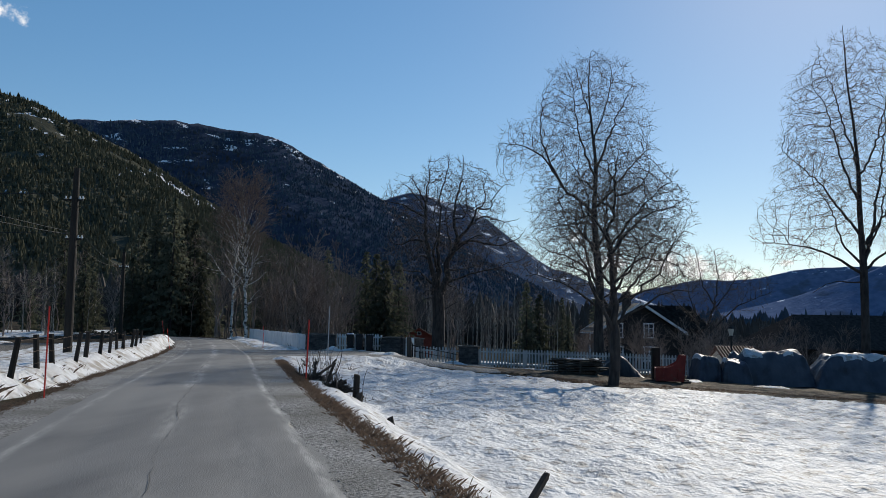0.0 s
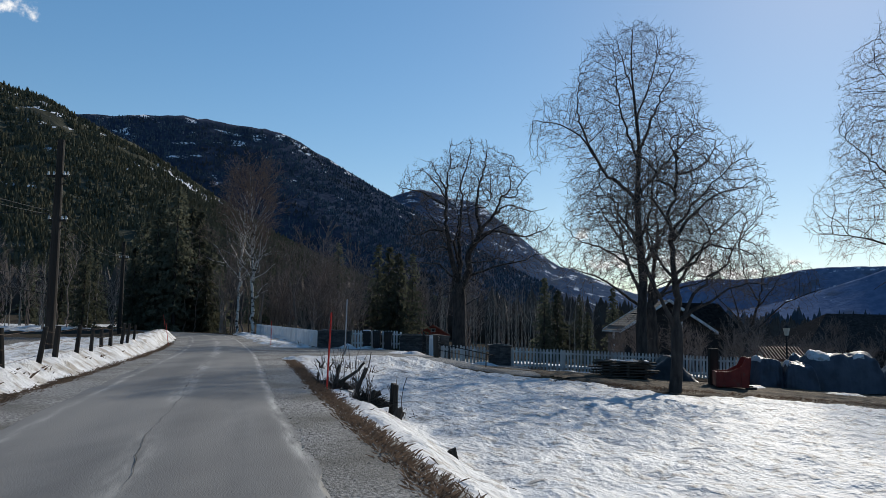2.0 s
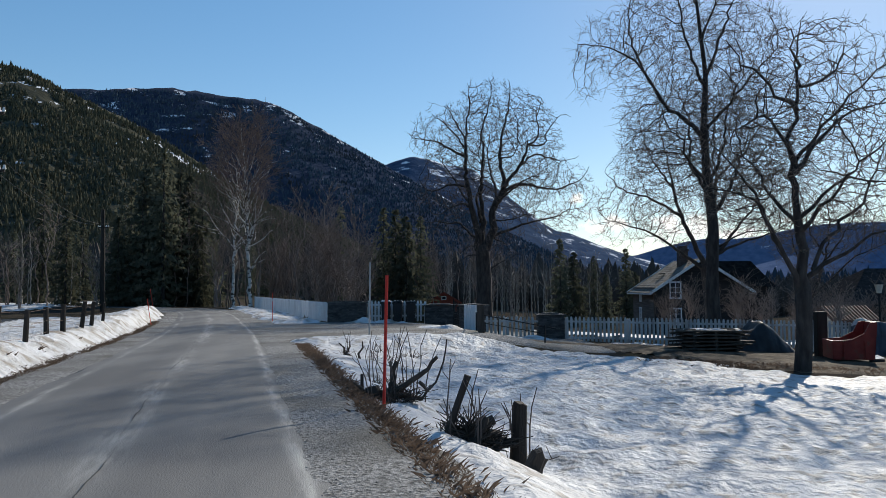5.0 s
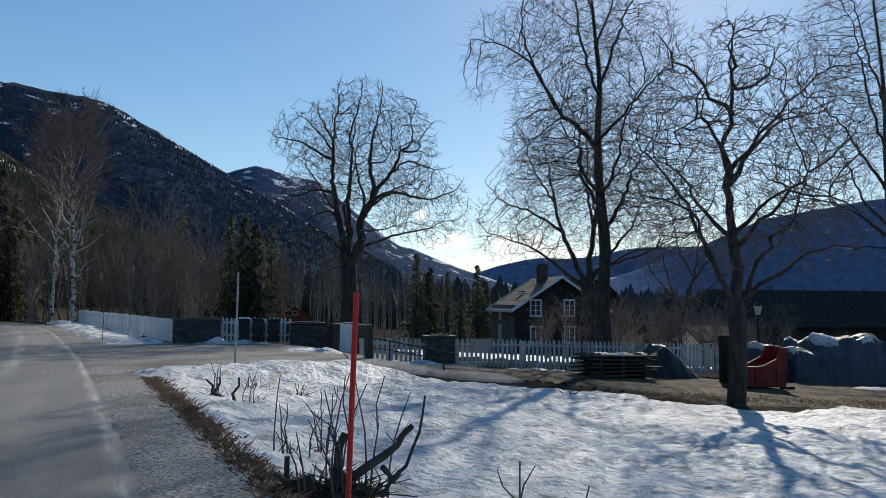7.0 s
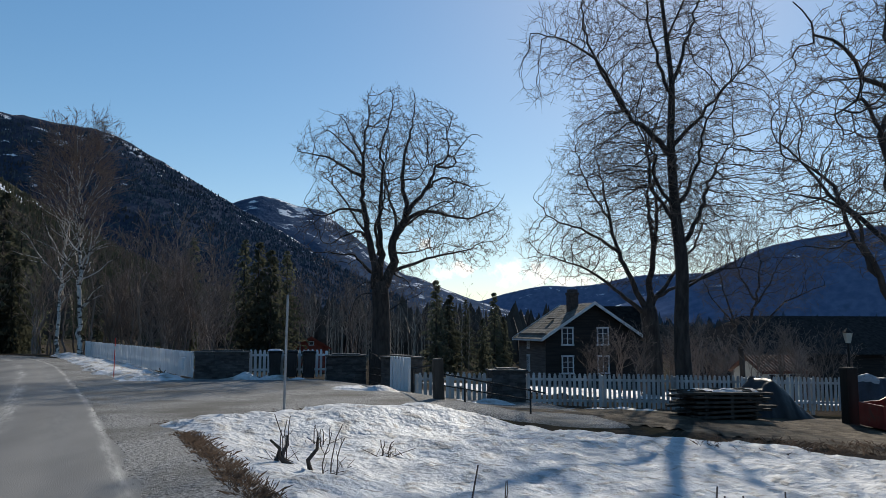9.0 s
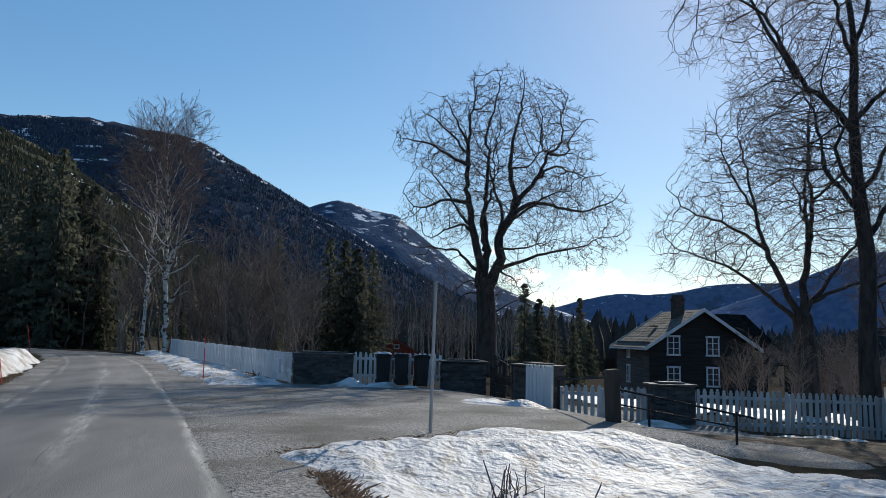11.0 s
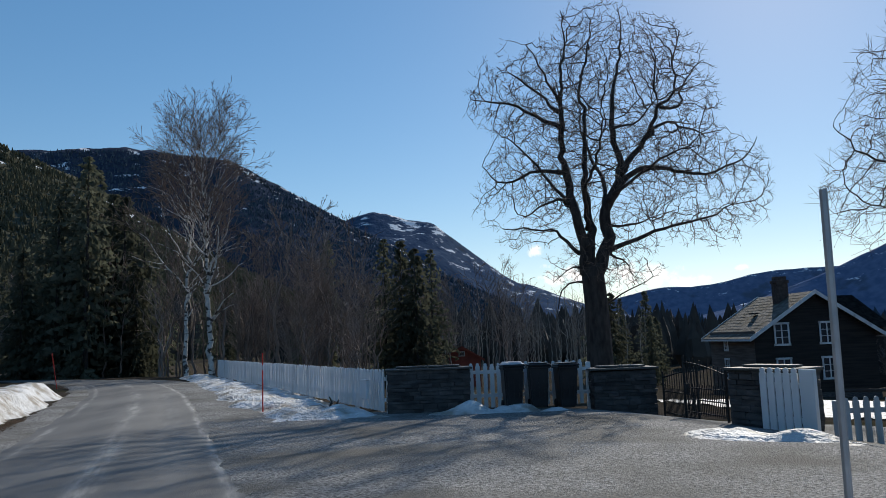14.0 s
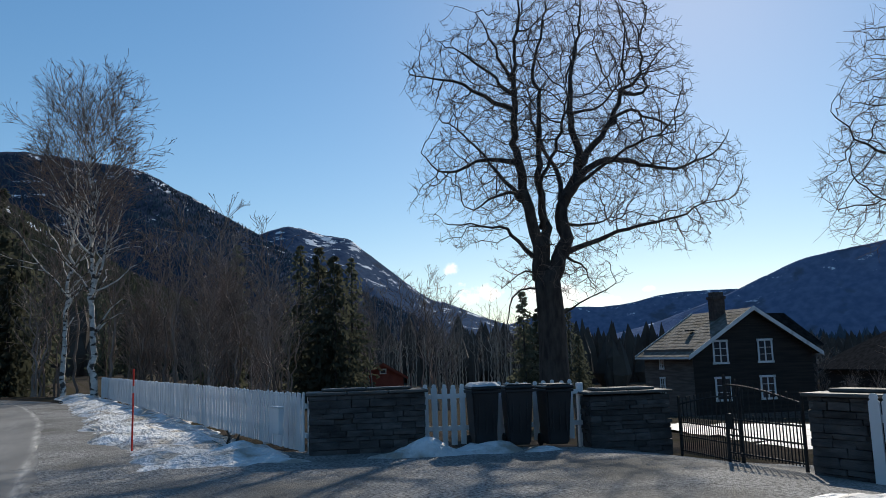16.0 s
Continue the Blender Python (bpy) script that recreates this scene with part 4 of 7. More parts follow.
        part("fascia", bm, M_WHITE, e)

    def window(cx, z0, w, h, m, label=""):
        bm = bmesh.new()
        for a, b, c, d in ((-w / 2, 0, -w / 2 + 0.12, h), (w / 2 - 0.12, 0, w / 2, h), (-w / 2 - 0.04, h - 0.12, w / 2 + 0.04, h + 0.03), (-w / 2 - 0.05, -0.04, w / 2 + 0.05, 0.11)):
            box(bm, a, -0.09, b, c, -0.012, d, 0.008)
        fr = part("window", bm, M_WHITE, e, "white framed casement window with six panes")
        fr.matrix_local = m @ Matrix.Translation((cx, 0, z0))
        bm = bmesh.new()
        box(bm, -w / 2 + 0.1, -0.045, 0.1, w / 2 - 0.1, -0.035, h - 0.1)
        part("pane", bm, M_GLASS, fr)
        bm = bmesh.new()
        box(bm, -0.045, -0.075, 0.1, 0.045, -0.047, h - 0.1)
        for k in (1, 2):
            zz = 0.1 + (h - 0.2) * k / 3
            box(bm, -w / 2 + 0.1, -0.066, zz - 0.02, w / 2 - 0.1, -0.047, zz + 0.02)
        part("glazing_bar", bm, M_WHITE, fr)
    for cx, z, w, h in wins_f:
        window(cx, z, w, h, pose(0, y0 - 0.03, 0))
    side = pose(x0 - 0.03, 0, 0, rz=-90)
    window(-90.1, 0.05, 0.72, 0.95, side)
    window(-90.1, -2.1, 0.85, 1.55, side)
    # chimney
    bm = bmesh.new()
    box(bm, 21.25, 88.0, 2.4, 22.15, 88.85, 5.35, 0.02)
    box(bm, 21.18, 87.93, 5.1, 22.22, 88.92, 5.32, 0.02)
    box(bm, 21.3, 88.05, 5.33, 22.1, 88.8, 5.62, 0.02)
    part("chimney", bm, M_BRICK, e, "dark stone chimney")
    bm = bmesh.new()
    box(bm, 19.6, 89.0, 3.05, 20.1, 89.6, 3.16, m=None)
    part("skylight", bm, M_BLACKIRON, e).matrix_local = Matrix.Translation((0, 0, -0.25))
    # rear wing with a dark roof
    bm = bmesh.new()
    box(bm, 26.2, 91.5, base, 31.6, 97.0, 1.5)
    vs = [bm.verts.new(p) for p in ((26.2, 91.5, 1.5), (31.6, 91.5, 1.5), (26.2, 97, 1.5), (31.6, 97, 1.5), (25.9, 94.2, 4.1), (30.9, 94.2, 4.1))]
    part("wing", bm, M_TARRED, e, "dark timber rear wing")
    bm = bmesh.new()
    for th in (0, 0.12):
        q = [bm.verts.new(p) for p in ((25.4, 91.0, 1.45 + th), (32.1, 91.0, 1.45 + th), (30.9, 94.2, 4.15 + th), (24.2, 94.2, 4.15 + th))]
        bm.faces.new(q)
        q = [bm.verts.new(p) for p in ((32.1, 91.0, 1.45 + th), (32.1, 97.4, 1.45 + th), (30.9, 94.2, 4.15 + th))]
        bm.faces.new(q)
        q = [bm.verts.new(p) for p in ((32.1, 97.4, 1.45 + th), (24.4, 97.4, 1.45 + th), (24.2, 94.2, 4.15 + th), (30.9, 94.2, 4.15 + th))]
        bm.faces.new(q)
    bmesh.ops.convex_hull(bm, input=list(bm.verts))
    part("wing_roof", bm, M_DARKROOF, e, "dark hipped wing roof")


farmhouse()


# ---------------------------------------------------------------- bare trees
def grow(seed, limbs, levels, trunk_sides=10, tip=0.006, wiggle=0.22, droop=0.0, env=None, min_r=0.02, reach=1.0):
    """Wood of a bare tree. limbs: guide lines (points, first radius, last radius). levels: for each order of branching
    (twigs per metre, length ratio, angle, segment). Returns thick wood and fine twigs as vertex and face lists."""
    rnd = random.Random(seed)
    thick, fine = ([], []), ([], [])
    uni, gauss = rnd.uniform, rnd.gauss

    def emit(pts, radii):
        r = radii[0]
        sides = trunk_sides if r > 0.12 else 6 if r > 0.05 else 4 if r > 0.02 else 3
        dst = thick if r > min_r else fine
        tube_into(dst[0], dst[1], pts, radii, sides)

    def sprout(pts, radii, length, order):
        if order >= len(levels):
            return
        per, ratio, angle, seg = levels[order]
        n = max(1, int(per * length + rnd.random()))
        m = len(pts) - 1
        for _ in range(n):
            s = 0.28 + 0.72 * rnd.random() ** (0.6 if order else 0.5)
            f = s * m
            i = min(int(f), m - 1)
            k = f - i
            a, b = pts[i], pts[i + 1]
            p = (a[0] + (b[0] - a[0]) * k, a[1] + (b[1] - a[1]) * k, a[2] + (b[2] - a[2]) * k)
            r0 = radii[i] + (radii[i + 1] - radii[i]) * k
            d = Vector((b[0] - a[0], b[1] - a[1], b[2] - a[2])).normalized()
            side = d.cross(Vector((gauss(0, 1), gauss(0, 1), gauss(0, 1)))).normalized()
            th = radians(angle * uni(0.65, 1.3))
            way = d * math.cos(th) + side * math.sin(th)
            ln = length * ratio * uni(0.6, 1.2) * (1.15 - 0.6 * s) * reach
            branch(p, way, ln, min(r0 * uni(0.4, 0.7), 0.010 + ln * 0.014), order + 1, seg)

    def branch(p, d, ln, r, order, seg):
        n = max(2, int(ln / seg + 0.5))
        step = ln / n
        pts, radii = [p], [max(r, tip)]
        x, y, z = p
        dx, dy, dz = d
        for i in range(n):
            up = 0.10 if order < 3 else 0.04
            k = wiggle if order < 2 else wiggle * 0.62
            dx, dy, dz = dx + gauss(0, k), dy + gauss(0, k), dz + gauss(0, k) + up - droop * (i / n) * (order >= 2)
            q = math.sqrt(dx * dx + dy * dy + dz * dz)
            dx, dy, dz = dx / q, dy / q, dz / q
            x, y, z = x + dx * step, y + dy * step, z + dz * step
            pts.append((x, y, z))
            radii.append(max(tip, r + (tip - r) * (i + 1) / n))
            if env and not env(x, y, z):
                break
        if len(pts) < 2:
            return
        emit(pts, radii)
        sprout(pts, radii, step * (len(pts) - 1), order)

    for guide, ra, rb in limbs:
        g = [Vector(q) for q in guide]
        pts = []
        for i in range(len(g) - 1):
            p0, p1, p2, p3 = g[max(i - 1, 0)], g[i], g[i + 1], g[min(i + 2, len(g) - 1)]
            k = max(2, int((p2 - p1).length / 0.45))
            for s in range(k):
                t = s / k
                v = 0.5 * ((2 * p1) + (p2 - p0) * t + (2 * p0 - 5 * p1 + 4 * p2 - p3) * t * t + (3 * p1 - p0 - 3 * p2 + p3) * t**3)
                j = 0.07 if i or s else 0.0
                pts.append((v.x + gauss(0, j), v.y + gauss(0, j), v.z + gauss(0, j * 0.5)))
        pts.append(tuple(g[-1]))
        n = len(pts) - 1
        radii = [ra + (rb - ra) * (i / n) ** 0.8 for i in range(n + 1)]
        emit(pts, radii)
        total = sum((g[i + 1] - g[i]).length for i in range(len(g) - 1))
        if rb < 0.15:
            sprout(pts, radii, total, 0)
    return thick, fine


def tree(name, m, wood, bark, twig, label, category="tree", group=""):
    e = thing(name, m, label, category, group)
    (tv, tf), (fv, ff) = wood
    link_mesh("trunk", tv, tf, bark, e, smooth=True)
    c = link_mesh("crown", fv, ff, twig, e, "bare fine twigs")
    tagged(c, kind="stuff")
    return e


def fill_out(seed, limbs, crown, count, step=0.28, near=0.45, far=2.6, tip=0.0060, bend=0.22, droop=0.0, twig=(0.25, 0.6), more=0.75, thick_r=0.02):
    """Wood of a bare tree whose branches spread until they fill its crown evenly. limbs: guide lines (points, first and
    last radius), each springing from the wood before it; crown: ellipsoids (x, y, z, rx, ry, rz) in which twigs end."""
    rnd = random.Random(seed)
    rng = np.random.default_rng(seed)
    pos, up, floor_r = [], [], []
    for n_limb, (guide, ra, rb) in enumerate(limbs):
        g = [Vector(q) for q in guide]
        last = -1
        if n_limb:
            q = np.array(pos) - np.array(g[0])
            last = int(np.argmin((q * q).sum(1)))
        line = []
        for i in range(len(g) - 1):
            p0, p1, p2, p3 = g[max(i - 1, 0)], g[i], g[i + 1], g[min(i + 2, len(g) - 1)]
            k = max(2, int((p2 - p1).length / 0.3))
            for j in range(k):
                t = j / k
                v = 0.5 * ((2 * p1) + (p2 - p0) * t + (2 * p0 - 5 * p1 + 4 * p2 - p3) * t * t + (3 * p1 - p0 - 3 * p2 + p3) * t**3)
                w = 0.045 if (i or j) and n_limb else 0.0
                line.append((v.x + rnd.gauss(0, w), v.y + rnd.gauss(0, w), v.z + rnd.gauss(0, w * 0.6)))
        line.append(tuple(g[-1]))
        for i, v in enumerate(line):
            pos.append(v)
            up.append(last)
            floor_r.append(ra + (rb - ra) * (i / (len(line) - 1)) ** 0.62)
            last = len(pos) - 1
    n_guide = len(pos)
    ends, vol = [], [c[3] * c[4] * c[5] for c in crown]
    while len(ends) < count:
        c = rnd.choices(crown, vol)[0]
        d = Vector((rnd.gauss(0, 1), rnd.gauss(0, 1), rnd.gauss(0, 1))).normalized() * rnd.random() ** 0.36
        v = (c[0] + d.x * c[3], c[1] + d.y * c[4], c[2] + d.z * c[5])
        lump = noise.noise((v[0] * 0.55 + seed, v[1] * 0.55, v[2] * 0.55))
        if rnd.random() < 0.75 + 1.3 * lump:
            ends.append(v)
    ends = np.array(ends)
    nodes = np.array(pos)
    way = np.zeros_like(nodes)
    heart = np.array((crown[0][0], crown[0][1], crown[0][2] - 0.75 * crown[0][5]))
    best, who = np.full(len(ends), 1e9), np.zeros(len(ends), int)

    def look_at(lo):
        for a in range(lo, len(nodes), 400):
            q = nodes[a:a + 400]
            d = ((ends[:, None, :] - q[None]) ** 2).sum(2)
            k = d.argmin(1)
            m = d[np.arange(len(ends)), k]
            hit = m < best
            best[hit], who[hit] = m[hit], k[hit] + a
    look_at(0)
    kids = dict.fromkeys(range(400000), 0)
    for _ in range(64):
        live = best < far * far
        if not live.any():
            break
        idx = who[live]
        d = ends[live] - nodes[idx]
        d /= np.linalg.norm(d, axis=1)[:, None] + 1e-9
        ahead = (d * way[idx]).sum(1) > -0.05
        idx, d = idx[ahead], d[ahead]
        total = np.zeros_like(nodes)
        np.add.at(total, idx, d)
        fresh, turned = [], []
        for i in np.unique(idx):
            if kids[i] > 3:
                continue
            w = total[i] / (np.linalg.norm(total[i]) + 1e-9)
            if i >= n_guide:
                back = nodes[i] - nodes[up[i]]
                w = w + 0.2 * back / (np.linalg.norm(back) + 1e-9)
            away = nodes[i] - heart
            w = w + 0.38 * away / (np.linalg.norm(away) + 1e-9)
            w = w + rng.normal(0, bend, 3) + np.array((0, 0, -droop))
            w /= np.linalg.norm(w)
            kids[i] += 1
            fresh.append(nodes[i] + w * step)
            turned.append(w)
            up.append(int(i))
        if not fresh:
            break
        lo = len(nodes)
        nodes, way = np.vstack([nodes, np.array(fresh)]), np.vstack([way, np.array(turned)])
        look_at(lo)
        keep = best > near * near
        ends, best, who = ends[keep], best[keep], who[keep]
        if not len(ends):
            break
    n = len(nodes)
    # thickness from what each piece carries
    heavy = [-1] * n
    child = [[] for _ in range(n)]
    for i in range(n):
        if up[i] >= 0:
            child[up[i]].append(i)
    order, stack = [], [0]
    while stack:
        i = stack.pop()
        order.append(i)
        stack += child[i]
    rad = np.zeros(n)
    for i in reversed(order):
        r = (sum(rad[c] ** 2.2 for c in child[i]) + tip ** 2.2 * (0.25 if child[i] else 1)) ** (1 / 2.2)
        rad[i] = min(max(r, floor_r[i]), max(floor_r[i] * 1.15, 0.02)) if i < n_guide else min(r, 0.085)
        if child[i]:
            heavy[i] = max(child[i], key=lambda c: rad[c] + (1 if c < n_guide and i < n_guide and c == i + 1 else 0))
    thick, fine = ([], []), ([], [])

    def emit(pts, radii):
        keep = [0] + [k for k in range(1, len(pts)) if (Vector(pts[k]) - Vector(pts[k - 1])).length > 0.02]
        pts, radii = [pts[k] for k in keep], [radii[k] for k in keep]
        if len(pts) < 2:
            return
        r = max(radii)
        sides = 14 if r > 0.3 else 9 if r > 0.1 else 6 if r > 0.04 else 4 if r > 0.016 else 3
        dst = thick if r > thick_r else fine
        tube_into(dst[0], dst[1], pts, radii, sides)
    for i in order:
        if up[i] >= 0 and heavy[up[i]] == i:
            continue
        chain = [i]
        while heavy[chain[-1]] >= 0:
            chain.append(heavy[chain[-1]])
        pts = [tuple(nodes[c]) for c in chain]
        radii = [float(rad[c]) for c in chain]
        if up[i] >= 0:
            pts, radii = [tuple(nodes[up[i]])] + pts, [min(radii[0] * 1.15, float(rad[up[i]]))] + radii
        if len(pts) > 1:
            emit(pts, radii)
    for i in range(n_guide, n):
        if rnd.random() > (more if child[i] else 1.0):
            continue
        b = Vector(nodes[i] - nodes[up[i]]).normalized()
        for _ in range(1 if child[i] else 5):
            d = (b + Vector((rnd.gauss(0, 0.6), rnd.gauss(0, 0.6), rnd.gauss(0, 0.6) + 0.1))).normalized()
            ln = rnd.uniform(*twig)
            p = Vector(nodes[i])
            pts = [tuple(p)]
            for k in range(2):
                d = (d + Vector((rnd.gauss(0, 0.2), rnd.gauss(0, 0.2), rnd.gauss(0, 0.2) + 0.08 - droop * 2.2))).normalized()
                p = p + d * ln / 2
                pts.append(tuple(p))
            tube_into(fine[0], fine[1], pts, [tip * 0.85, tip * 0.7, tip * 0.5], 3)
    return thick, fine


def yard_maple():
    limbs = [
        ([(0.0, 0.0, -0.4), (0.0, 0.0, 0.6), (0.0, 0.0, 2.3), (-0.1, 0.0, 4.1)], 0.56, 0.44),
        ([(-0.4, 0.0, 4.1), (-0.4, -0.1, 5.2), (-0.6, -0.2, 6.0), (-0.9, -0.2, 7.1), (-1.1, -0.3, 8.4), (-1.1, -0.5, 10.2), (-1.1, -0.6, 11.7), (-0.9, -0.7, 13.3), (-1.0, -0.8, 14.6)], 0.270, 0.012),
        ([(-0.1, 0.0, 4.1), (0.0, 0.1, 5.8), (-0.1, 0.2, 7.0), (-0.1, 0.3, 8.4), (0.1, 0.4, 10.5), (-0.1, 0.6, 11.5), (0.2, 0.7, 12.7), (0.6, 0.9, 14.2), (0.5, 1.0, 15.5)], 0.220, 0.012),
        ([(0.2, 0.0, 4.1), (0.6, 0.0, 5.4), (0.6, 0.1, 6.5), (1.0, 0.1, 7.4), (1.4, 0.2, 8.5), (1.1, 0.2, 9.7), (1.2, 0.3, 11.1), (1.4, 0.4, 12.1), (1.8, 0.4, 13.8), (1.7, 0.5, 15.2)], 0.300, 0.012),
        ([(1.3, 0.0, 8.0), (2.3, -0.1, 9.3), (2.8, -0.3, 10.2), (2.9, -0.5, 10.7), (3.5, -0.7, 11.2), (3.4, -1.0, 12.4), (3.7, -1.2, 13.5)], 0.170, 0.012),
        ([(0.8, 0.0, 6.9), (1.5, -0.1, 7.8), (2.3, -0.2, 8.2), (3.5, -0.3, 8.0), (4.7, -0.4, 7.8), (5.5, -0.5, 8.1), (6.3, -0.7, 8.5), (6.7, -0.8, 9.2)], 0.170, 0.012),
        ([(2.5, 0.0, 9.5), (3.5, 0.3, 10.2), (4.5, 0.7, 10.0), (5.5, 1.1, 9.9), (6.5, 1.5, 10.3)], 0.090, 0.012),
        ([(0.7, 0.0, 4.9), (1.8, -0.2, 5.3), (3.1, -0.5, 5.7), (4.4, -0.8, 6.0), (5.3, -1.1, 6.4), (6.1, -1.4, 6.5)], 0.120, 0.012),
        ([(0.7, 0.0, 4.7), (1.2, 0.2, 4.5), (1.5, 0.5, 4.3), (1.8, 0.8, 3.9)], 0.060, 0.012),
        ([(0.7, 0.0, 5.9), (1.9, 0.6, 6.0), (2.8, 1.4, 6.3), (3.2, 2.2, 6.2)], 0.070, 0.012),
        ([(-0.6, 0.0, 4.8), (-1.3, -0.2, 5.5), (-1.8, -0.5, 5.7), (-2.9, -0.8, 5.7), (-3.8, -1.2, 5.7)], 0.100, 0.012),
        ([(-1.1, 0.0, 8.1), (-1.7, 0.2, 8.2), (-2.3, 0.4, 8.2), (-3.0, 0.7, 7.9), (-3.6, 0.9, 8.0), (-4.2, 1.2, 8.7)], 0.110, 0.012),
        ([(-1.0, 0.0, 6.8), (-1.4, -0.4, 7.0), (-2.0, -0.9, 6.7), (-2.9, -1.4, 6.1), (-3.4, -2.0, 6.3)], 0.090, 0.012),
        ([(-1.1, 0.0, 10.0), (-1.6, 0.1, 10.3), (-2.4, 0.2, 10.7), (-3.1, 0.3, 11.1), (-4.0, 0.5, 11.3), (-4.6, 0.6, 11.4)], 0.120, 0.012),
        ([(-1.1, 0.0, 11.1), (-1.7, -0.3, 12.1), (-2.2, -0.6, 12.9), (-2.5, -1.0, 13.1)], 0.090, 0.012),
        ([(-1.1, 0.0, 10.6), (-2.2, 0.9, 12.1), (-3.3, 2.0, 13.3)], 0.090, 0.012),
        ([(3.0, 0.0, 10.8), (4.0, 0.2, 10.8), (4.3, 0.4, 11.8), (5.2, 0.7, 12.9), (5.9, 1.0, 12.8)], 0.090, 0.012),
        ([(1.1, 0.0, 9.9), (1.8, -1.1, 9.9), (2.1, -2.5, 10.3)], 0.080, 0.012),
        ([(-0.3, 0.0, 3.6), (-1.1, -0.1, 3.6), (-1.6, -0.3, 3.0), (-1.7, -0.5, 2.1)], 0.050, 0.012),
        ([(-0.5, 0.0, 4.2), (-1.1, 0.2, 4.1), (-1.6, 0.5, 3.7)], 0.050, 0.012),
        ([(0.5, 0.0, 2.8), (1.5, -0.3, 3.4), (2.1, -0.6, 3.7)], 0.050, 0.012),
        ([(-0.2, 0.0, 5.8), (-0.5, -1.1, 7.1), (-0.2, -2.6, 8.4), (-0.5, -4.2, 9.5)], 0.130, 0.012),
        ([(0.5, 0.0, 6.3), (0.9, 1.2, 7.9), (0.5, 2.7, 10.3), (0.9, 4.4, 12.9)], 0.130, 0.012),
        ([(0.9, 0.0, 7.1), (1.9, -1.0, 7.8), (2.7, -2.2, 8.3), (3.2, -3.6, 8.2)], 0.100, 0.012),
        ([(-0.8, 0.0, 6.7), (-1.4, 1.0, 7.9), (-2.4, 2.2, 9.7), (-3.2, 3.6, 10.8)], 0.100, 0.012),
    ]
    crown = [(0.7, 0, 10.2, 4.6, 4.6, 4.6), (-3.4, 0.3, 11.3, 1.5, 2.0, 1.6), (4.3, -0.4, 7.3, 2.8, 2.6, 2.4), (-2.6, 0, 6.9, 2.0, 2.6, 2.0), (0.4, 0, 4.6, 2.5, 2.2, 1.2)]
    wood = fill_out(5, limbs, crown, 8800, 0.20, 0.26, 2.4, 0.0072, 0.34, twig=(0.12, 0.42), more=0.95)
    tree("maple_tree", pose(0.12, 60.5, 0.08), wood, M_BARK, M_TWIG, "large old bare maple with stout dark trunk and spreading crown")


yard_maple()


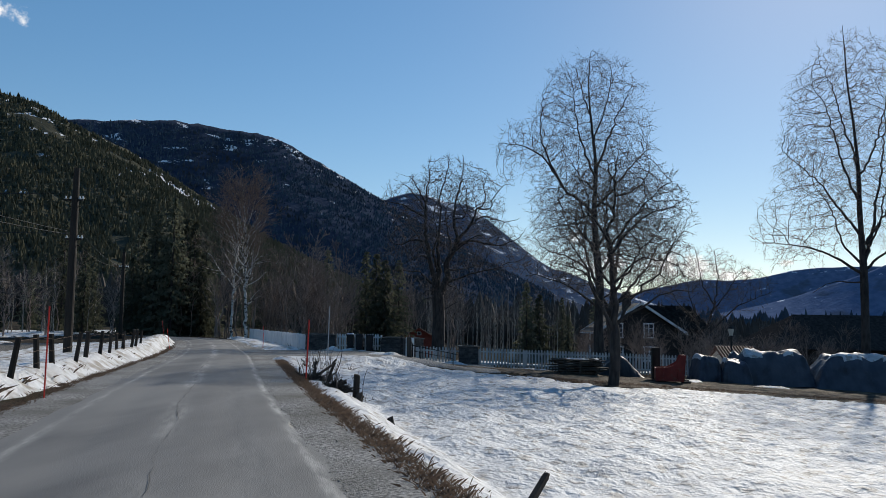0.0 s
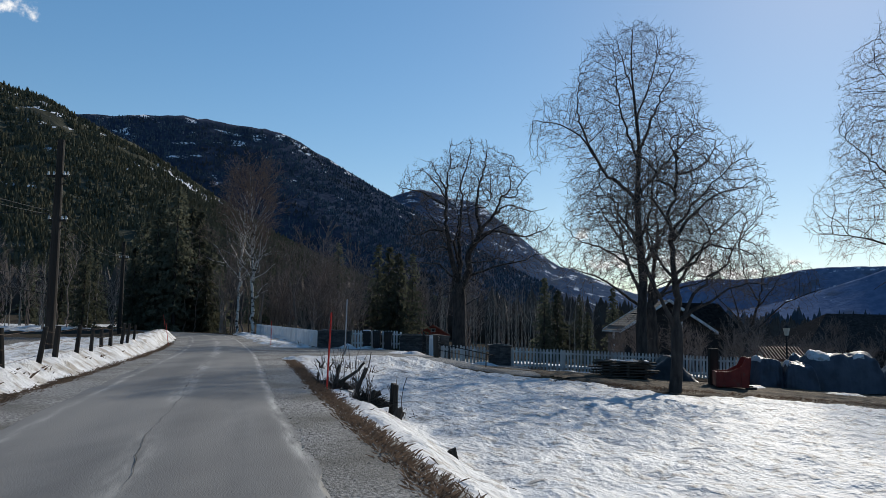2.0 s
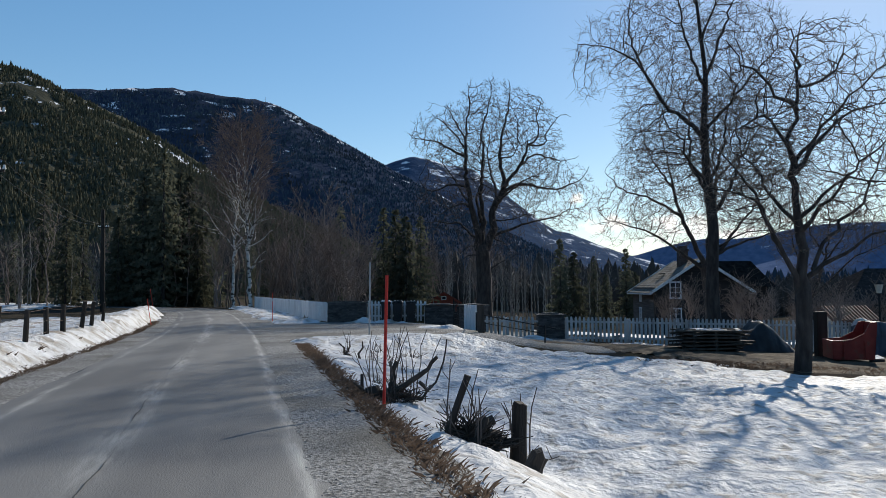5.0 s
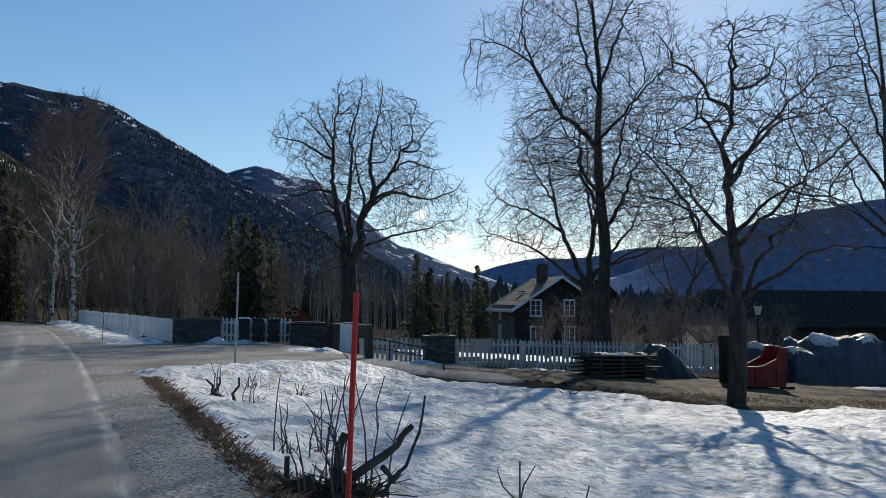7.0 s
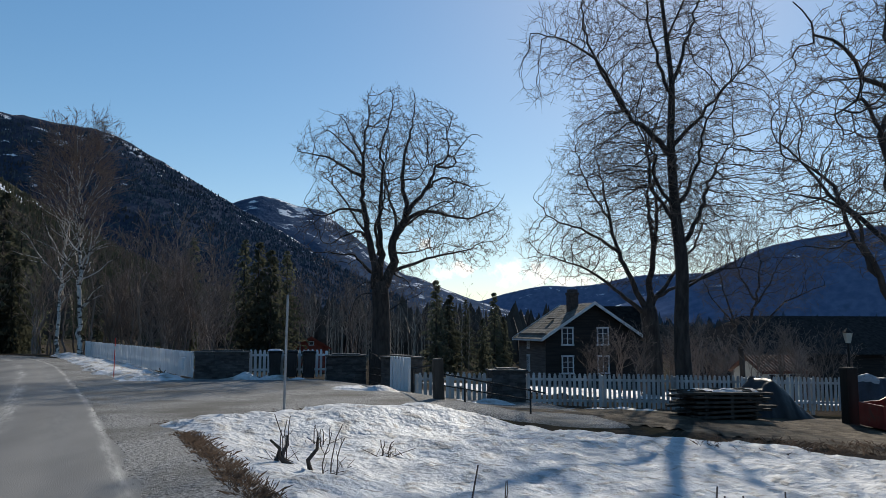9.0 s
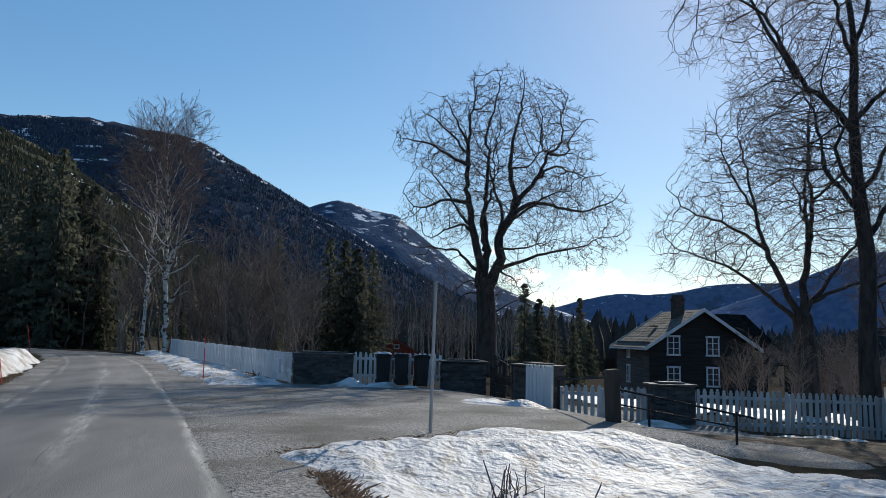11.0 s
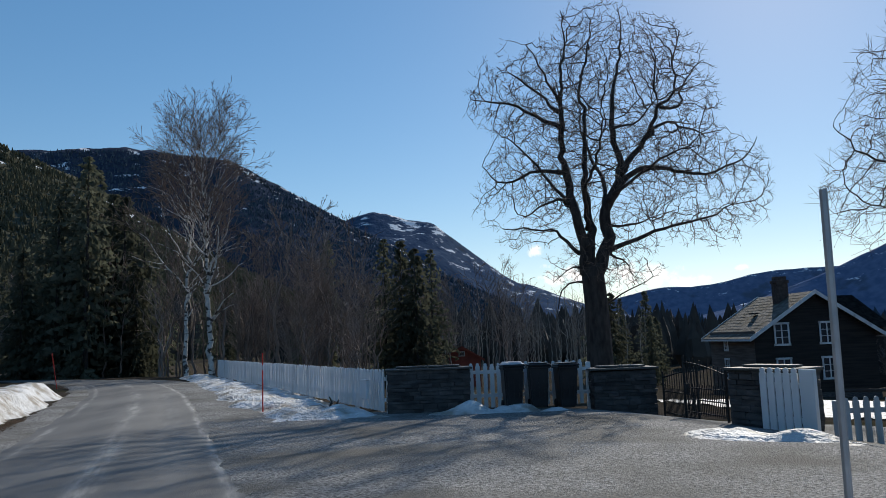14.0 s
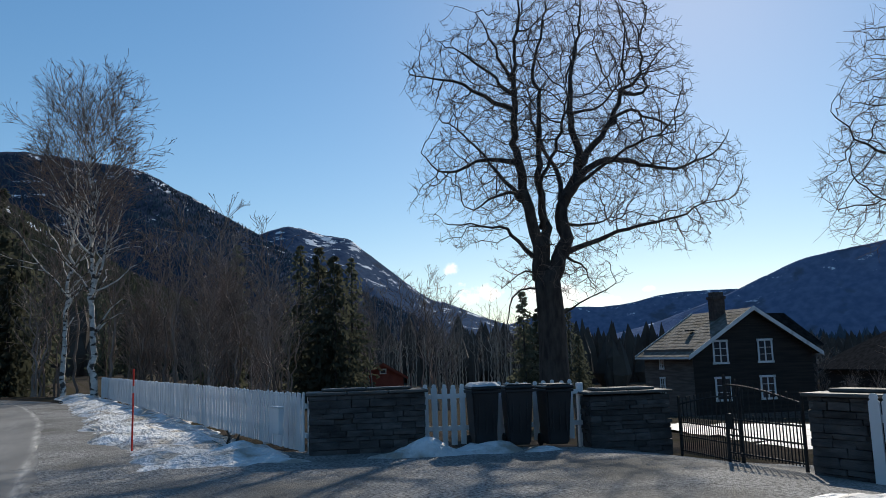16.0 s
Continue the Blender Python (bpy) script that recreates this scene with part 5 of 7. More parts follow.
def field_tree():
    limbs = [
        ([(0.0, 0.0, -0.3), (0.1, 0.0, 1.0), (0.1, 0.0, 2.1)], 0.26, 0.20),
        ([(0.1, 0.0, 2.1), (0.1, 0.0, 3.3), (0.0, 0.1, 4.5), (0.0, 0.1, 5.5), (-0.1, 0.1, 6.5), (0.1, 0.2, 7.4), (0.2, 0.2, 8.2), (0.2, 0.3, 9.1), (0.4, 0.3, 10.0)], 0.190, 0.012),
        ([(0.0, 0.0, 2.0), (-0.3, -0.1, 3.0), (-0.8, -0.2, 3.8), (-1.1, -0.3, 4.5), (-1.7, -0.5, 4.9), (-2.5, -0.6, 5.0)], 0.120, 0.012),
        ([(-0.7, 0.0, 3.7), (-0.9, 0.3, 4.7), (-1.5, 0.6, 5.8), (-2.0, 1.0, 6.5)], 0.070, 0.012),
        ([(0.1, 0.0, 2.3), (0.4, -0.1, 2.8), (0.9, -0.2, 3.1), (1.7, -0.3, 3.6), (2.5, -0.5, 4.0), (3.2, -0.6, 3.9)], 0.100, 0.012),
        ([(0.4, 0.0, 2.8), (0.8, 0.1, 3.5), (1.4, 0.3, 4.2), (2.1, 0.5, 4.7), (2.7, 0.8, 5.7), (3.1, 1.0, 6.5)], 0.080, 0.012),
        ([(0.1, 0.0, 4.3), (0.6, -0.2, 4.9), (1.1, -0.5, 5.3), (1.7, -0.8, 5.2), (2.3, -1.2, 5.0)], 0.070, 0.012),
        ([(0.0, 0.0, 5.6), (0.5, 0.2, 6.2), (1.2, 0.3, 6.9), (2.0, 0.6, 7.4), (2.9, 0.8, 7.7)], 0.090, 0.012),
        ([(0.0, 0.0, 5.9), (0.3, -0.3, 6.3), (1.0, -0.6, 7.3), (1.8, -1.0, 8.2)], 0.070, 0.012),
        ([(0.0, 0.0, 5.7), (-0.4, -0.2, 6.3), (-0.8, -0.3, 7.0), (-1.4, -0.6, 7.0), (-2.0, -0.8, 6.6)], 0.080, 0.012),
        ([(0.1, 0.0, 7.3), (-0.3, 0.2, 7.8), (-0.8, 0.3, 8.4), (-1.2, 0.6, 8.8), (-1.6, 0.8, 9.6)], 0.070, 0.012),
        ([(0.2, 0.0, 8.0), (0.9, 0.2, 8.2), (1.6, 0.5, 8.8), (1.9, 0.8, 9.5)], 0.060, 0.012),
        ([(0.2, 0.0, 8.6), (-0.1, -0.3, 9.0), (-0.4, -0.8, 9.4)], 0.050, 0.012),
        ([(0.1, 0.0, 4.0), (-0.4, 0.6, 4.8), (-0.5, 1.5, 5.9), (-0.9, 2.4, 6.6)], 0.080, 0.012),
        ([(0.1, 0.0, 3.9), (0.4, -0.6, 4.5), (0.6, -1.5, 5.2), (0.7, -2.4, 5.6)], 0.080, 0.012),
    ]
    crown = [(0.5, 0, 6.6, 3.05, 3.05, 3.3), (2.2, 0, 4.6, 1.7, 2.0, 1.3), (-1.4, 0, 5.0, 1.5, 1.8, 1.3)]
    wood = fill_out(9, limbs, crown, 5600, 0.17, 0.22, 1.8, 0.0058, 0.34, twig=(0.1, 0.32))
    tree("field_tree", pose(7.4, 32.6, -0.69), wood, M_BARK, M_TWIG, "bare forked tree at the edge of the snow field")


field_tree()


def tall_birch():
    limbs = [
        ([(0.0, 0.0, -0.4), (-0.1, 0.0, 2.7), (0.0, 0.0, 5.1), (-0.2, 0.0, 7.3), (-0.3, 0.0, 9.7), (-0.2, 0.0, 12.2), (-0.4, 0.0, 14.4), (-0.6, 0.0, 16.9), (-0.5, 0.0, 19.2)], 0.400, 0.012),
        ([(-0.2, 0.0, 9.2), (-1.1, -0.1, 10.1), (-2.1, -0.2, 10.8), (-2.8, -0.3, 11.9), (-3.5, -0.5, 12.7), (-4.7, -0.6, 13.3), (-6.1, -0.8, 13.4)], 0.140, 0.012),
        ([(-2.2, 0.0, 11.0), (-3.1, 0.4, 13.1), (-3.4, 0.9, 14.8), (-3.2, 1.4, 17.2)], 0.090, 0.012),
        ([(-0.1, 0.0, 7.2), (-1.3, -0.6, 8.3), (-1.7, -1.5, 8.9), (-2.6, -2.4, 9.3)], 0.110, 0.012),
        ([(0.0, 0.0, 5.8), (1.0, 0.3, 7.4), (1.8, 0.6, 9.0), (3.0, 1.0, 10.5)], 0.130, 0.012),
        ([(-0.3, 0.0, 9.6), (0.8, -0.4, 10.9), (1.5, -0.9, 11.9), (2.5, -1.4, 13.0)], 0.110, 0.012),
        ([(-0.2, 0.0, 11.9), (0.5, 0.2, 13.8), (1.4, 0.5, 15.8), (2.2, 0.8, 17.6)], 0.100, 0.012),
        ([(-0.2, 0.0, 11.4), (-1.0, -0.3, 13.2), (-1.5, -0.6, 15.0), (-1.7, -1.0, 16.7)], 0.100, 0.012),
        ([(-0.3, 0.0, 13.9), (0.3, -0.4, 15.7), (0.5, -1.0, 17.2)], 0.070, 0.012),
        ([(-0.5, 0.0, 15.4), (-1.0, 0.4, 17.1), (-1.3, 1.0, 18.7)], 0.060, 0.012),
        ([(-0.1, 0.0, 6.6), (-0.6, 1.0, 8.3), (-0.3, 2.2, 10.7), (-0.6, 3.6, 12.8)], 0.100, 0.012),
        ([(-0.1, 0.0, 7.5), (0.2, -0.9, 8.7), (0.0, -2.1, 10.2), (0.2, -3.4, 11.3)], 0.100, 0.012),
        ([(0.0, 0.0, 4.2), (1.0, -0.3, 4.9), (2.0, -0.6, 5.1), (2.7, -1.0, 4.8)], 0.070, 0.012),
    ]
    crown = [(-0.5, 0, 13.0, 3.8, 3.8, 6.2), (-4.0, -0.2, 12.8, 2.4, 2.0, 2.2), (2.0, 0, 9.2, 2.8, 3.0, 3.6), (-2.0, -0.6, 8.6, 2.4, 2.4, 2.6)]
    wood = fill_out(15, limbs, crown, 9000, 0.24, 0.28, 2.5, 0.0066, 0.28, 0.05, (0.3, 0.75), 0.5)
    tree("tall_tree", pose(9.6, 45.5, -1.0), wood, M_BARK, M_TWIG, "tall bare tree with a dark upright trunk behind the picket fence")


tall_birch()


def round_tree():
    limbs = [
        ([(0, 0, -0.3), (-0.1, 0, 2.0), (-0.3, 0, 4.2)], 0.44, 0.34),
        ([(-0.3, 0, 4.0), (0.0, 0, 6.4), (0.3, 0.1, 8.6), (0.2, 0.1, 10.8), (0.4, 0, 13.4)], 0.213, 0.012),
        ([(-0.4, 0, 4.0), (-1.0, 0.3, 5.6), (-1.7, 0.5, 7.4), (-2.1, 0.6, 9.6), (-2.6, 0.6, 12.0)], 0.180, 0.012),
        ([(-0.4, 0, 3.9), (-1.6, -0.3, 4.6), (-3.0, -0.5, 5.6), (-4.6, -0.7, 6.2), (-6.0, -0.8, 6.6)], 0.139, 0.012),
        ([(-1.5, 0.4, 6.8), (-3.0, 0.7, 7.8), (-4.6, 0.9, 8.4), (-5.6, 1.0, 9.4)], 0.107, 0.012),
        ([(-0.2, 0, 4.2), (1.2, 0.2, 5.8), (2.5, 0.4, 7.4), (3.4, 0.5, 9.4)], 0.148, 0.012),
        ([(-0.1, 0, 4.6), (1.8, -0.3, 5.4), (3.4, -0.5, 6.0), (4.6, -0.6, 6.8)], 0.115, 0.012),
        ([(0.1, 0, 7.0), (-0.8, -1.2, 8.6), (-1.2, -2.2, 10.6), (-1.4, -2.8, 12.4)], 0.107, 0.012),
        ([(0.2, 0, 7.4), (0.6, 1.4, 9.0), (0.9, 2.6, 11.0)], 0.098, 0.012),
        ([(-1.9, 0.5, 8.4), (-3.2, 0.2, 10.2), (-3.9, 0, 12.0)], 0.082, 0.012),
        ([(0.3, 0.1, 8.8), (1.6, -0.6, 10.4), (2.2, -1.0, 12.2)], 0.082, 0.012),
    ]
    crown = [(-0.6, 0, 9.4, 4.6, 4.4, 4.6), (-4.4, -0.2, 7.0, 2.2, 2.4, 2.0), (3.0, 0, 7.4, 2.2, 2.6, 2.4)]
    wood = fill_out(22, limbs, crown, 6200, 0.25, 0.31, 2.5, 0.0072, 0.3, 0.03, (0.25, 0.65), 0.5)
    tree("round_tree", pose(12.2, 53.0, land(12.2, 53.0)), wood, M_BARK, M_TWIG, "bare round-crowned tree in the yard behind the picket fence")


round_tree()


def weeping_birch(name, x, y, high, spread, seed, bark, label, lean=0.0, first=0.26, dens=1.0, r0=0.3, droop=0.28, group="", twig=None, wide=0.55):
    rnd = random.Random(seed)
    trunk = [(lean * k / 6 * high * 0.1 + rnd.gauss(0, 0.04) * (k > 0), rnd.gauss(0, 0.04) * (k > 0), -0.3 + (high + 0.3) * k / 6) for k in range(7)]
    limbs = [(trunk, r0, 0.015)]
    n = int(12 * dens * high / 12)
    for i in range(n):
        s = first + (0.9 - first) * (i + rnd.random()) / n
        k = min(int(s * 6), 5)
        a, b = Vector(trunk[k]), Vector(trunk[k + 1])
        p = a.lerp(b, s * 6 - k)
        g = rnd.random() * 6.283
        ln = spread * (1.05 - 0.6 * abs(s - wide) / (1 - wide)) * rnd.uniform(0.7, 1.1)
        d = Vector((math.cos(g), math.sin(g), 0))
        limbs.append(([tuple(p), tuple(p + d * ln * 0.35 + Vector((0, 0, ln * 0.5))), tuple(p + d * ln * 0.72 + Vector((0, 0, ln * 0.85))), tuple(p + d * ln + Vector((0, 0, ln * 0.95)))], r0 * 0.36 * (1.1 - s), 0.012))
    wood = grow(seed, limbs, [(1.9 * dens, 0.42, 40, 0.34), (3.2 * dens, 0.5, 40, 0.26), (1.8 * dens, 0.5, 40, 0.24)], 10, 0.0088, 0.14, droop, None, 0.022 if bark is M_BIRCHBARK else 0.12)
    return tree(name, pose(x, y, land(x, y)), wood, bark, twig or M_BIRCHTWIG, label, "tree", group)


weeping_birch("birch_tree", -18.45, 75.0, 13.6, 3.2, 31, M_BIRCHBARK, "tall bare birch with white and black bark at the fence end", -0.4, 0.2, 1.35, 0.2, 0.2)
weeping_birch("birch_tree", -20.1, 75.6, 13.5, 2.8, 32, M_BIRCHBARK, "slim bare birch with white bark beside the road", 0.3, 0.22, 1.3, 0.15, 0.2)


def stack_birch():
    limbs = [
        ([(0.0, 0.0, -3.4), (0.1, 0.0, 2.6), (0.1, 0.0, 5.6), (0.0, 0.0, 8.6), (0.0, 0.0, 11.6), (-0.2, 0.0, 14.6), (-0.5, 0.0, 17.3), (-0.6, 0.0, 19.6), (-0.7, 0.0, 21.4)], 0.400, 0.012),
        ([(0.1, 0.0, 4.5), (-0.9, -0.1, 5.2), (-2.0, -0.3, 5.7), (-3.4, -0.5, 6.2), (-5.0, -0.8, 6.4), (-6.7, -1.0, 6.5)], 0.130, 0.012),
        ([(0.1, 0.0, 7.1), (-1.0, 0.2, 8.6), (-2.2, 0.4, 10.5), (-3.3, 0.7, 11.7), (-4.5, 1.0, 12.9)], 0.120, 0.012),
        ([(0.0, 0.0, 9.3), (-1.0, -0.2, 11.5), (-1.7, -0.4, 13.7), (-2.4, -0.7, 15.5), (-3.4, -1.0, 16.9)], 0.110, 0.012),
        ([(0.0, 0.0, 11.6), (-0.6, 0.3, 14.3), (-1.2, 0.6, 17.1), (-1.8, 1.0, 19.2)], 0.090, 0.012),
        ([(0.1, 0.0, 5.2), (0.9, 0.1, 7.8), (1.5, 0.3, 10.5), (2.0, 0.4, 13.2), (2.4, 0.6, 16.4)], 0.160, 0.012),
        ([(0.2, 0.0, 4.8), (1.3, -0.2, 5.9), (2.8, -0.5, 6.7), (4.7, -0.8, 7.0)], 0.120, 0.012),
        ([(0.1, 0.0, 6.3), (1.8, 0.3, 8.6), (3.8, 0.6, 10.6), (5.1, 1.0, 13.0)], 0.120, 0.012),
        ([(0.0, 0.0, 10.8), (1.1, -0.3, 13.4), (1.8, -0.6, 16.4), (1.8, -1.0, 18.5)], 0.090, 0.012),
        ([(0.1, 0.0, 5.2), (-0.7, 1.0, 6.8), (-0.8, 2.2, 9.3), (-1.2, 3.6, 11.2)], 0.100, 0.012),
        ([(0.1, 0.0, 5.9), (0.7, -1.0, 7.7), (0.4, -2.2, 9.6), (1.0, -3.6, 11.1)], 0.100, 0.012),
        ([(0.1, 0.0, 4.1), (-0.9, -0.2, 4.1), (-2.4, -0.5, 4.0), (-3.7, -0.8, 3.3)], 0.070, 0.012),
    ]
    crown = [(-0.3, 0, 13.6, 4.4, 4.4, 7.2), (-4.2, -0.3, 7.6, 2.8, 2.6, 2.8), (3.6, 0, 9.2, 2.8, 3.0, 4.0), (-2.6, 0, 11.5, 2.8, 3.0, 4.0)]
    wood = fill_out(33, limbs, crown, 7600, 0.26, 0.32, 2.6, 0.0068, 0.28, 0.06, (0.3, 0.8), 0.5)
    tree("birch_tree", pose(27.7, 50.0, 0.7), wood, M_BARK, M_BIRCHTWIG, "very tall bare birch beyond the tarpaulin stacks")


stack_birch()


def fruit_tree():
    limbs = [
        ([(0.0, 0.0, -2.4), (0.0, 0.0, 0.3), (-0.1, 0.0, 1.1)], 0.17, 0.13),
        ([(-0.1, 0.0, 1.0), (-0.4, 0.1, 2.3), (-0.6, 0.2, 3.4), (-0.9, 0.4, 4.8), (-0.6, 0.5, 6.1)], 0.100, 0.012),
        ([(0.1, 0.0, 1.1), (0.6, -0.1, 2.4), (1.0, -0.2, 4.0), (1.1, -0.4, 6.0), (0.9, -0.5, 7.6)], 0.120, 0.012),
        ([(0.1, 0.0, 1.1), (1.3, -0.2, 2.2), (2.6, -0.3, 3.4), (3.8, -0.6, 4.0), (4.8, -0.8, 4.4)], 0.100, 0.012),
        ([(0.7, 0.0, 2.8), (2.0, 0.2, 4.4), (2.9, 0.5, 5.7), (3.9, 0.8, 6.6)], 0.080, 0.012),
        ([(-0.3, 0.0, 2.1), (-1.3, -0.2, 3.1), (-2.1, -0.4, 3.9), (-2.5, -0.6, 5.1)], 0.070, 0.012),
        ([(0.9, 0.0, 3.6), (0.1, 0.2, 5.2), (0.0, 0.6, 6.9), (-0.2, 0.9, 8.0)], 0.070, 0.012),
    ]
    crown = [(0.6, 0, 4.9, 3.0, 2.8, 2.9), (3.2, 0, 4.6, 2.0, 2.2, 1.8)]
    wood = fill_out(34, limbs, crown, 2600, 0.24, 0.32, 2.2, 0.0070, 0.28, 0.0, (0.25, 0.6), 0.5)
    tree("fruit_tree", pose(19.9, 58.0, -0.1), wood, M_BARK, M_TWIG, "small wide bare tree beside the white shed")


fruit_tree()


# ---------------------------------------------------------------- background woods
def spruce_mesh(name, seed, high, spread, whorls=38):
    """A spruce of drooping boughs, each hung with many small sprays of needles."""
    rnd = random.Random(seed)
    vs, fs = [], []
    for w in range(whorls):
        t = (w + rnd.uniform(-0.3, 0.3)) / (whorls - 1)
        z0 = high * (0.06 + 0.92 * max(0, t))
        reach = spread * max(0.0, 1 - t) ** 0.8 * rnd.uniform(0.7, 1.12) + 0.15
        for k in range(7 if t < 0.7 else 5):
            g = rnd.random() * 6.283
            ln = reach * rnd.uniform(0.55, 1.2)
            sag = ln * rnd.uniform(-0.55, -0.15) + 0.35 * t * ln
            n = max(3, int(ln / 0.26))
            for q in range(n):
                f = (q + rnd.random()) / n
                side = rnd.choice((-1, 1)) * rnd.uniform(0.1, 0.5) * (0.35 + 0.3 * ln * (1 - f))
                c, d = math.cos(g), math.sin(g)
                x, y = c * ln * f, d * ln * f
                z = z0 + sag * f * (1.5 - 0.5 * f)
                o = len(vs)
                tipx, tipy = x + c * 0.28 - d * side, y + d * 0.28 + c * side
                hang = rnd.uniform(0.08, 0.42)
                vs += [(x, y, z + 0.06), (x + rnd.uniform(-0.1, 0.1), y + rnd.uniform(-0.1, 0.1), z - hang), (tipx, tipy, z - hang * rnd.uniform(0.3, 1.1))]
                fs.append((o, o + 1, o + 2))
                if q % 2:
                    vs.append((x + c * 0.3 + d * side * 0.6, y + d * 0.3 - c * side * 0.6, z - hang * rnd.uniform(0.2, 0.9)))
                    fs.append((o, o + 1, o + 3))
    trunk = ([], [])
    tube_into(trunk[0], trunk[1], [(0, 0, -0.5), (0, 0, high * 0.5), (0, 0, high)], [high * 0.014, high * 0.008, 0.01], 6)
    return trunk, (vs, fs)


def bare_mesh(seed, high, spread, stems, dens, last=1.2):
    """A thicket tree: one or more thin stems with ascending twigs."""
    rnd = random.Random(seed)
    limbs = []
    for s in range(stems):
        g, lean = rnd.random() * 6.28, rnd.uniform(0.02, 0.16) * (stems > 1)
        hh = high * rnd.uniform(0.75, 1.0)
        pts = [(math.cos(g) * lean * hh * k / 4 + rnd.gauss(0, 0.08) * k, math.sin(g) * lean * hh * k / 4 + rnd.gauss(0, 0.08) * k, -0.4 + (hh + 0.4) * k / 4) for k in range(5)]
        limbs.append((pts, 0.045 + 0.006 * hh, 0.012))
    return grow(seed, limbs, [(dens, spread, 42, 0.75), (1.5, 0.5, 40, 0.75), (last * 0.35, 0.6, 40, 0.9)], 6, 0.011, 0.15, 0.0, None, 0.03)


def plant(kinds, places, twist, group=""):
    rnd = random.Random(twist)
    for k, x, y, s in places:
        m = Matrix.Translation((x, y, land(x, y) - 0.1)) @ Matrix.Rotation(rnd.random() * 6.28, 4, "Z") @ Matrix.Scale(s, 4)
        src = kinds[k]
        if not src.get("placed"):
            src["placed"] = 1
            src.matrix_world = m
        else:
            o = copy_thing(src, m)
            o.matrix_basis = m
            del o["placed"]
    for q in kinds:
        if "placed" in q.keys():
            del q["placed"]


def spruces():
    kinds = []
    for i, (h, w) in enumerate(((13.0, 2.9), (11.0, 2.2), (9.0, 2.3))):
        trunk, crown = spruce_mesh("spruce", 60 + i, h, w)
        e = thing("spruce_tree", Matrix.Identity(4), "dark green spruce standing in the wood edge", "tree", "spruces of the wood edge")
        link_mesh("trunk", trunk[0], trunk[1], M_BARK, e)
        tagged(link_mesh("crown", crown[0], crown[1], M_NEEDLE, e, "dense drooping needle boughs"), kind="stuff")
        kinds.append(e)
    rnd = random.Random(77)
    places = [(0, -29.5, 85, 1.2), (1, -27.2, 86, 1.25), (0, -31.8, 87, 1.1), (2, -25.8, 84.5, 1.0), (1, -34, 89, 1.1), (0, -27.8, 90, 1.0), (2, -33.5, 84.5, 0.8),
              (0, -28.4, 82.5, 1.16), (1, -30.6, 83.2, 1.15), (0, -30.2, 88.5, 1.24), (1, -28.6, 87.6, 1.3), (0, -26.4, 87.8, 0.95), (2, -32.6, 82.6, 0.95), (0, -37, 95, 1.0), (1, -42, 92, 1.0), (0, -47, 97, 1.1), (1, -52, 90, 1.1), (0, -58, 88, 1.05),
              (0, -14.0, 98, 1.0), (0, -9.0, 97, 1.0), (1, -7.6, 95, 1.15), (2, -6.4, 94, 1.3), (0, -4.9, 98, 0.95),
              (1, 12.7, 110, 1.05), (2, 14.8, 112, 1.1), (1, 30.8, 150, 1.2), (2, 33, 152, 1.0), (0, 21, 130, 0.8), (2, 19.0, 112, 0.8)]
    for _ in range(14):
        x = rnd.uniform(-75, -6)
        places.append((rnd.randrange(3), x, rnd.uniform(112, 170), rnd.uniform(0.75, 1.15)))
    plant(kinds, places, 5)


spruces()


def thickets():
    kinds = []
    for i, (h, sp, st, de) in enumerate(((10.5, 0.30, 1, 2.4), (8.5, 0.34, 3, 2.0), (6.0, 0.40, 4, 2.4), (12.0, 0.24, 1, 2.2))):
        wood = bare_mesh(80 + i, h, sp, st, de)
        e = tree("alder_tree", Matrix.Identity(4), wood, M_BUSHTWIG, M_BUSHTWIG, "thin bare brown alder in the thicket", "tree", "bare alders of the thicket")
        kinds.append(e)
    rnd = random.Random(91)
    places = []
    for _ in range(42):
        places.append((rnd.choice((0, 0, 1, 1, 2)), rnd.uniform(-24, -11), rnd.uniform(79, 96), rnd.uniform(0.8, 1.15)))
    for _ in range(26):
        places.append((rnd.choice((0, 0, 1, 3)), rnd.uniform(-12, 4), rnd.uniform(96, 108), rnd.uniform(0.8, 1.12)))
    places += [(0, -13.2, 83, 1.2), (3, -14.6, 85, 1.08), (0, -11.2, 84, 1.12), (3, -16.4, 82, 1.08), (0, -15.4, 80, 1.1)]
    for _ in range(12):
        places.append((rnd.choice((1, 2)), rnd.uniform(-19, -9), rnd.uniform(70, 80) + 4, rnd.uniform(0.6, 0.9)))
    for _ in range(16):
        places.append((rnd.choice((0, 3, 1)), rnd.uniform(-62, -26), rnd.uniform(80, 110), rnd.uniform(0.7, 1.05)))
    for _ in range(14):
        x = rnd.uniform(-62, -33)
        places.append((rnd.choice((1, 2)), x, rnd.uniform(60, 80), rnd.uniform(0.6, 0.9)))
    for _ in range(14):
        places.append((2, rnd.uniform(21, 33), rnd.uniform(64, 76), rnd.uniform(0.4, 0.6)))
    for _ in range(14):
        places.append((rnd.choice((2, 1, 2)), rnd.uniform(6, 80), rnd.uniform(104, 150), rnd.uniform(0.7, 1.0)))
    for _ in range(12):
        places.append((2, rnd.uniform(31, 60), rnd.uniform(78, 100), rnd.uniform(0.5, 0.75)))
    for _ in range(15):
        places.append((rnd.choice((2, 2, 1)), rnd.uniform(28.5, 44), rnd.uniform(72, 90), rnd.uniform(0.5, 0.75)))
    for _ in range(16):
        places.append((2, rnd.uniform(10.4, 18.0), rnd.uniform(48.5, 57.0), rnd.uniform(0.40, 0.58)))
    plant(kinds, places, 6)


thickets()


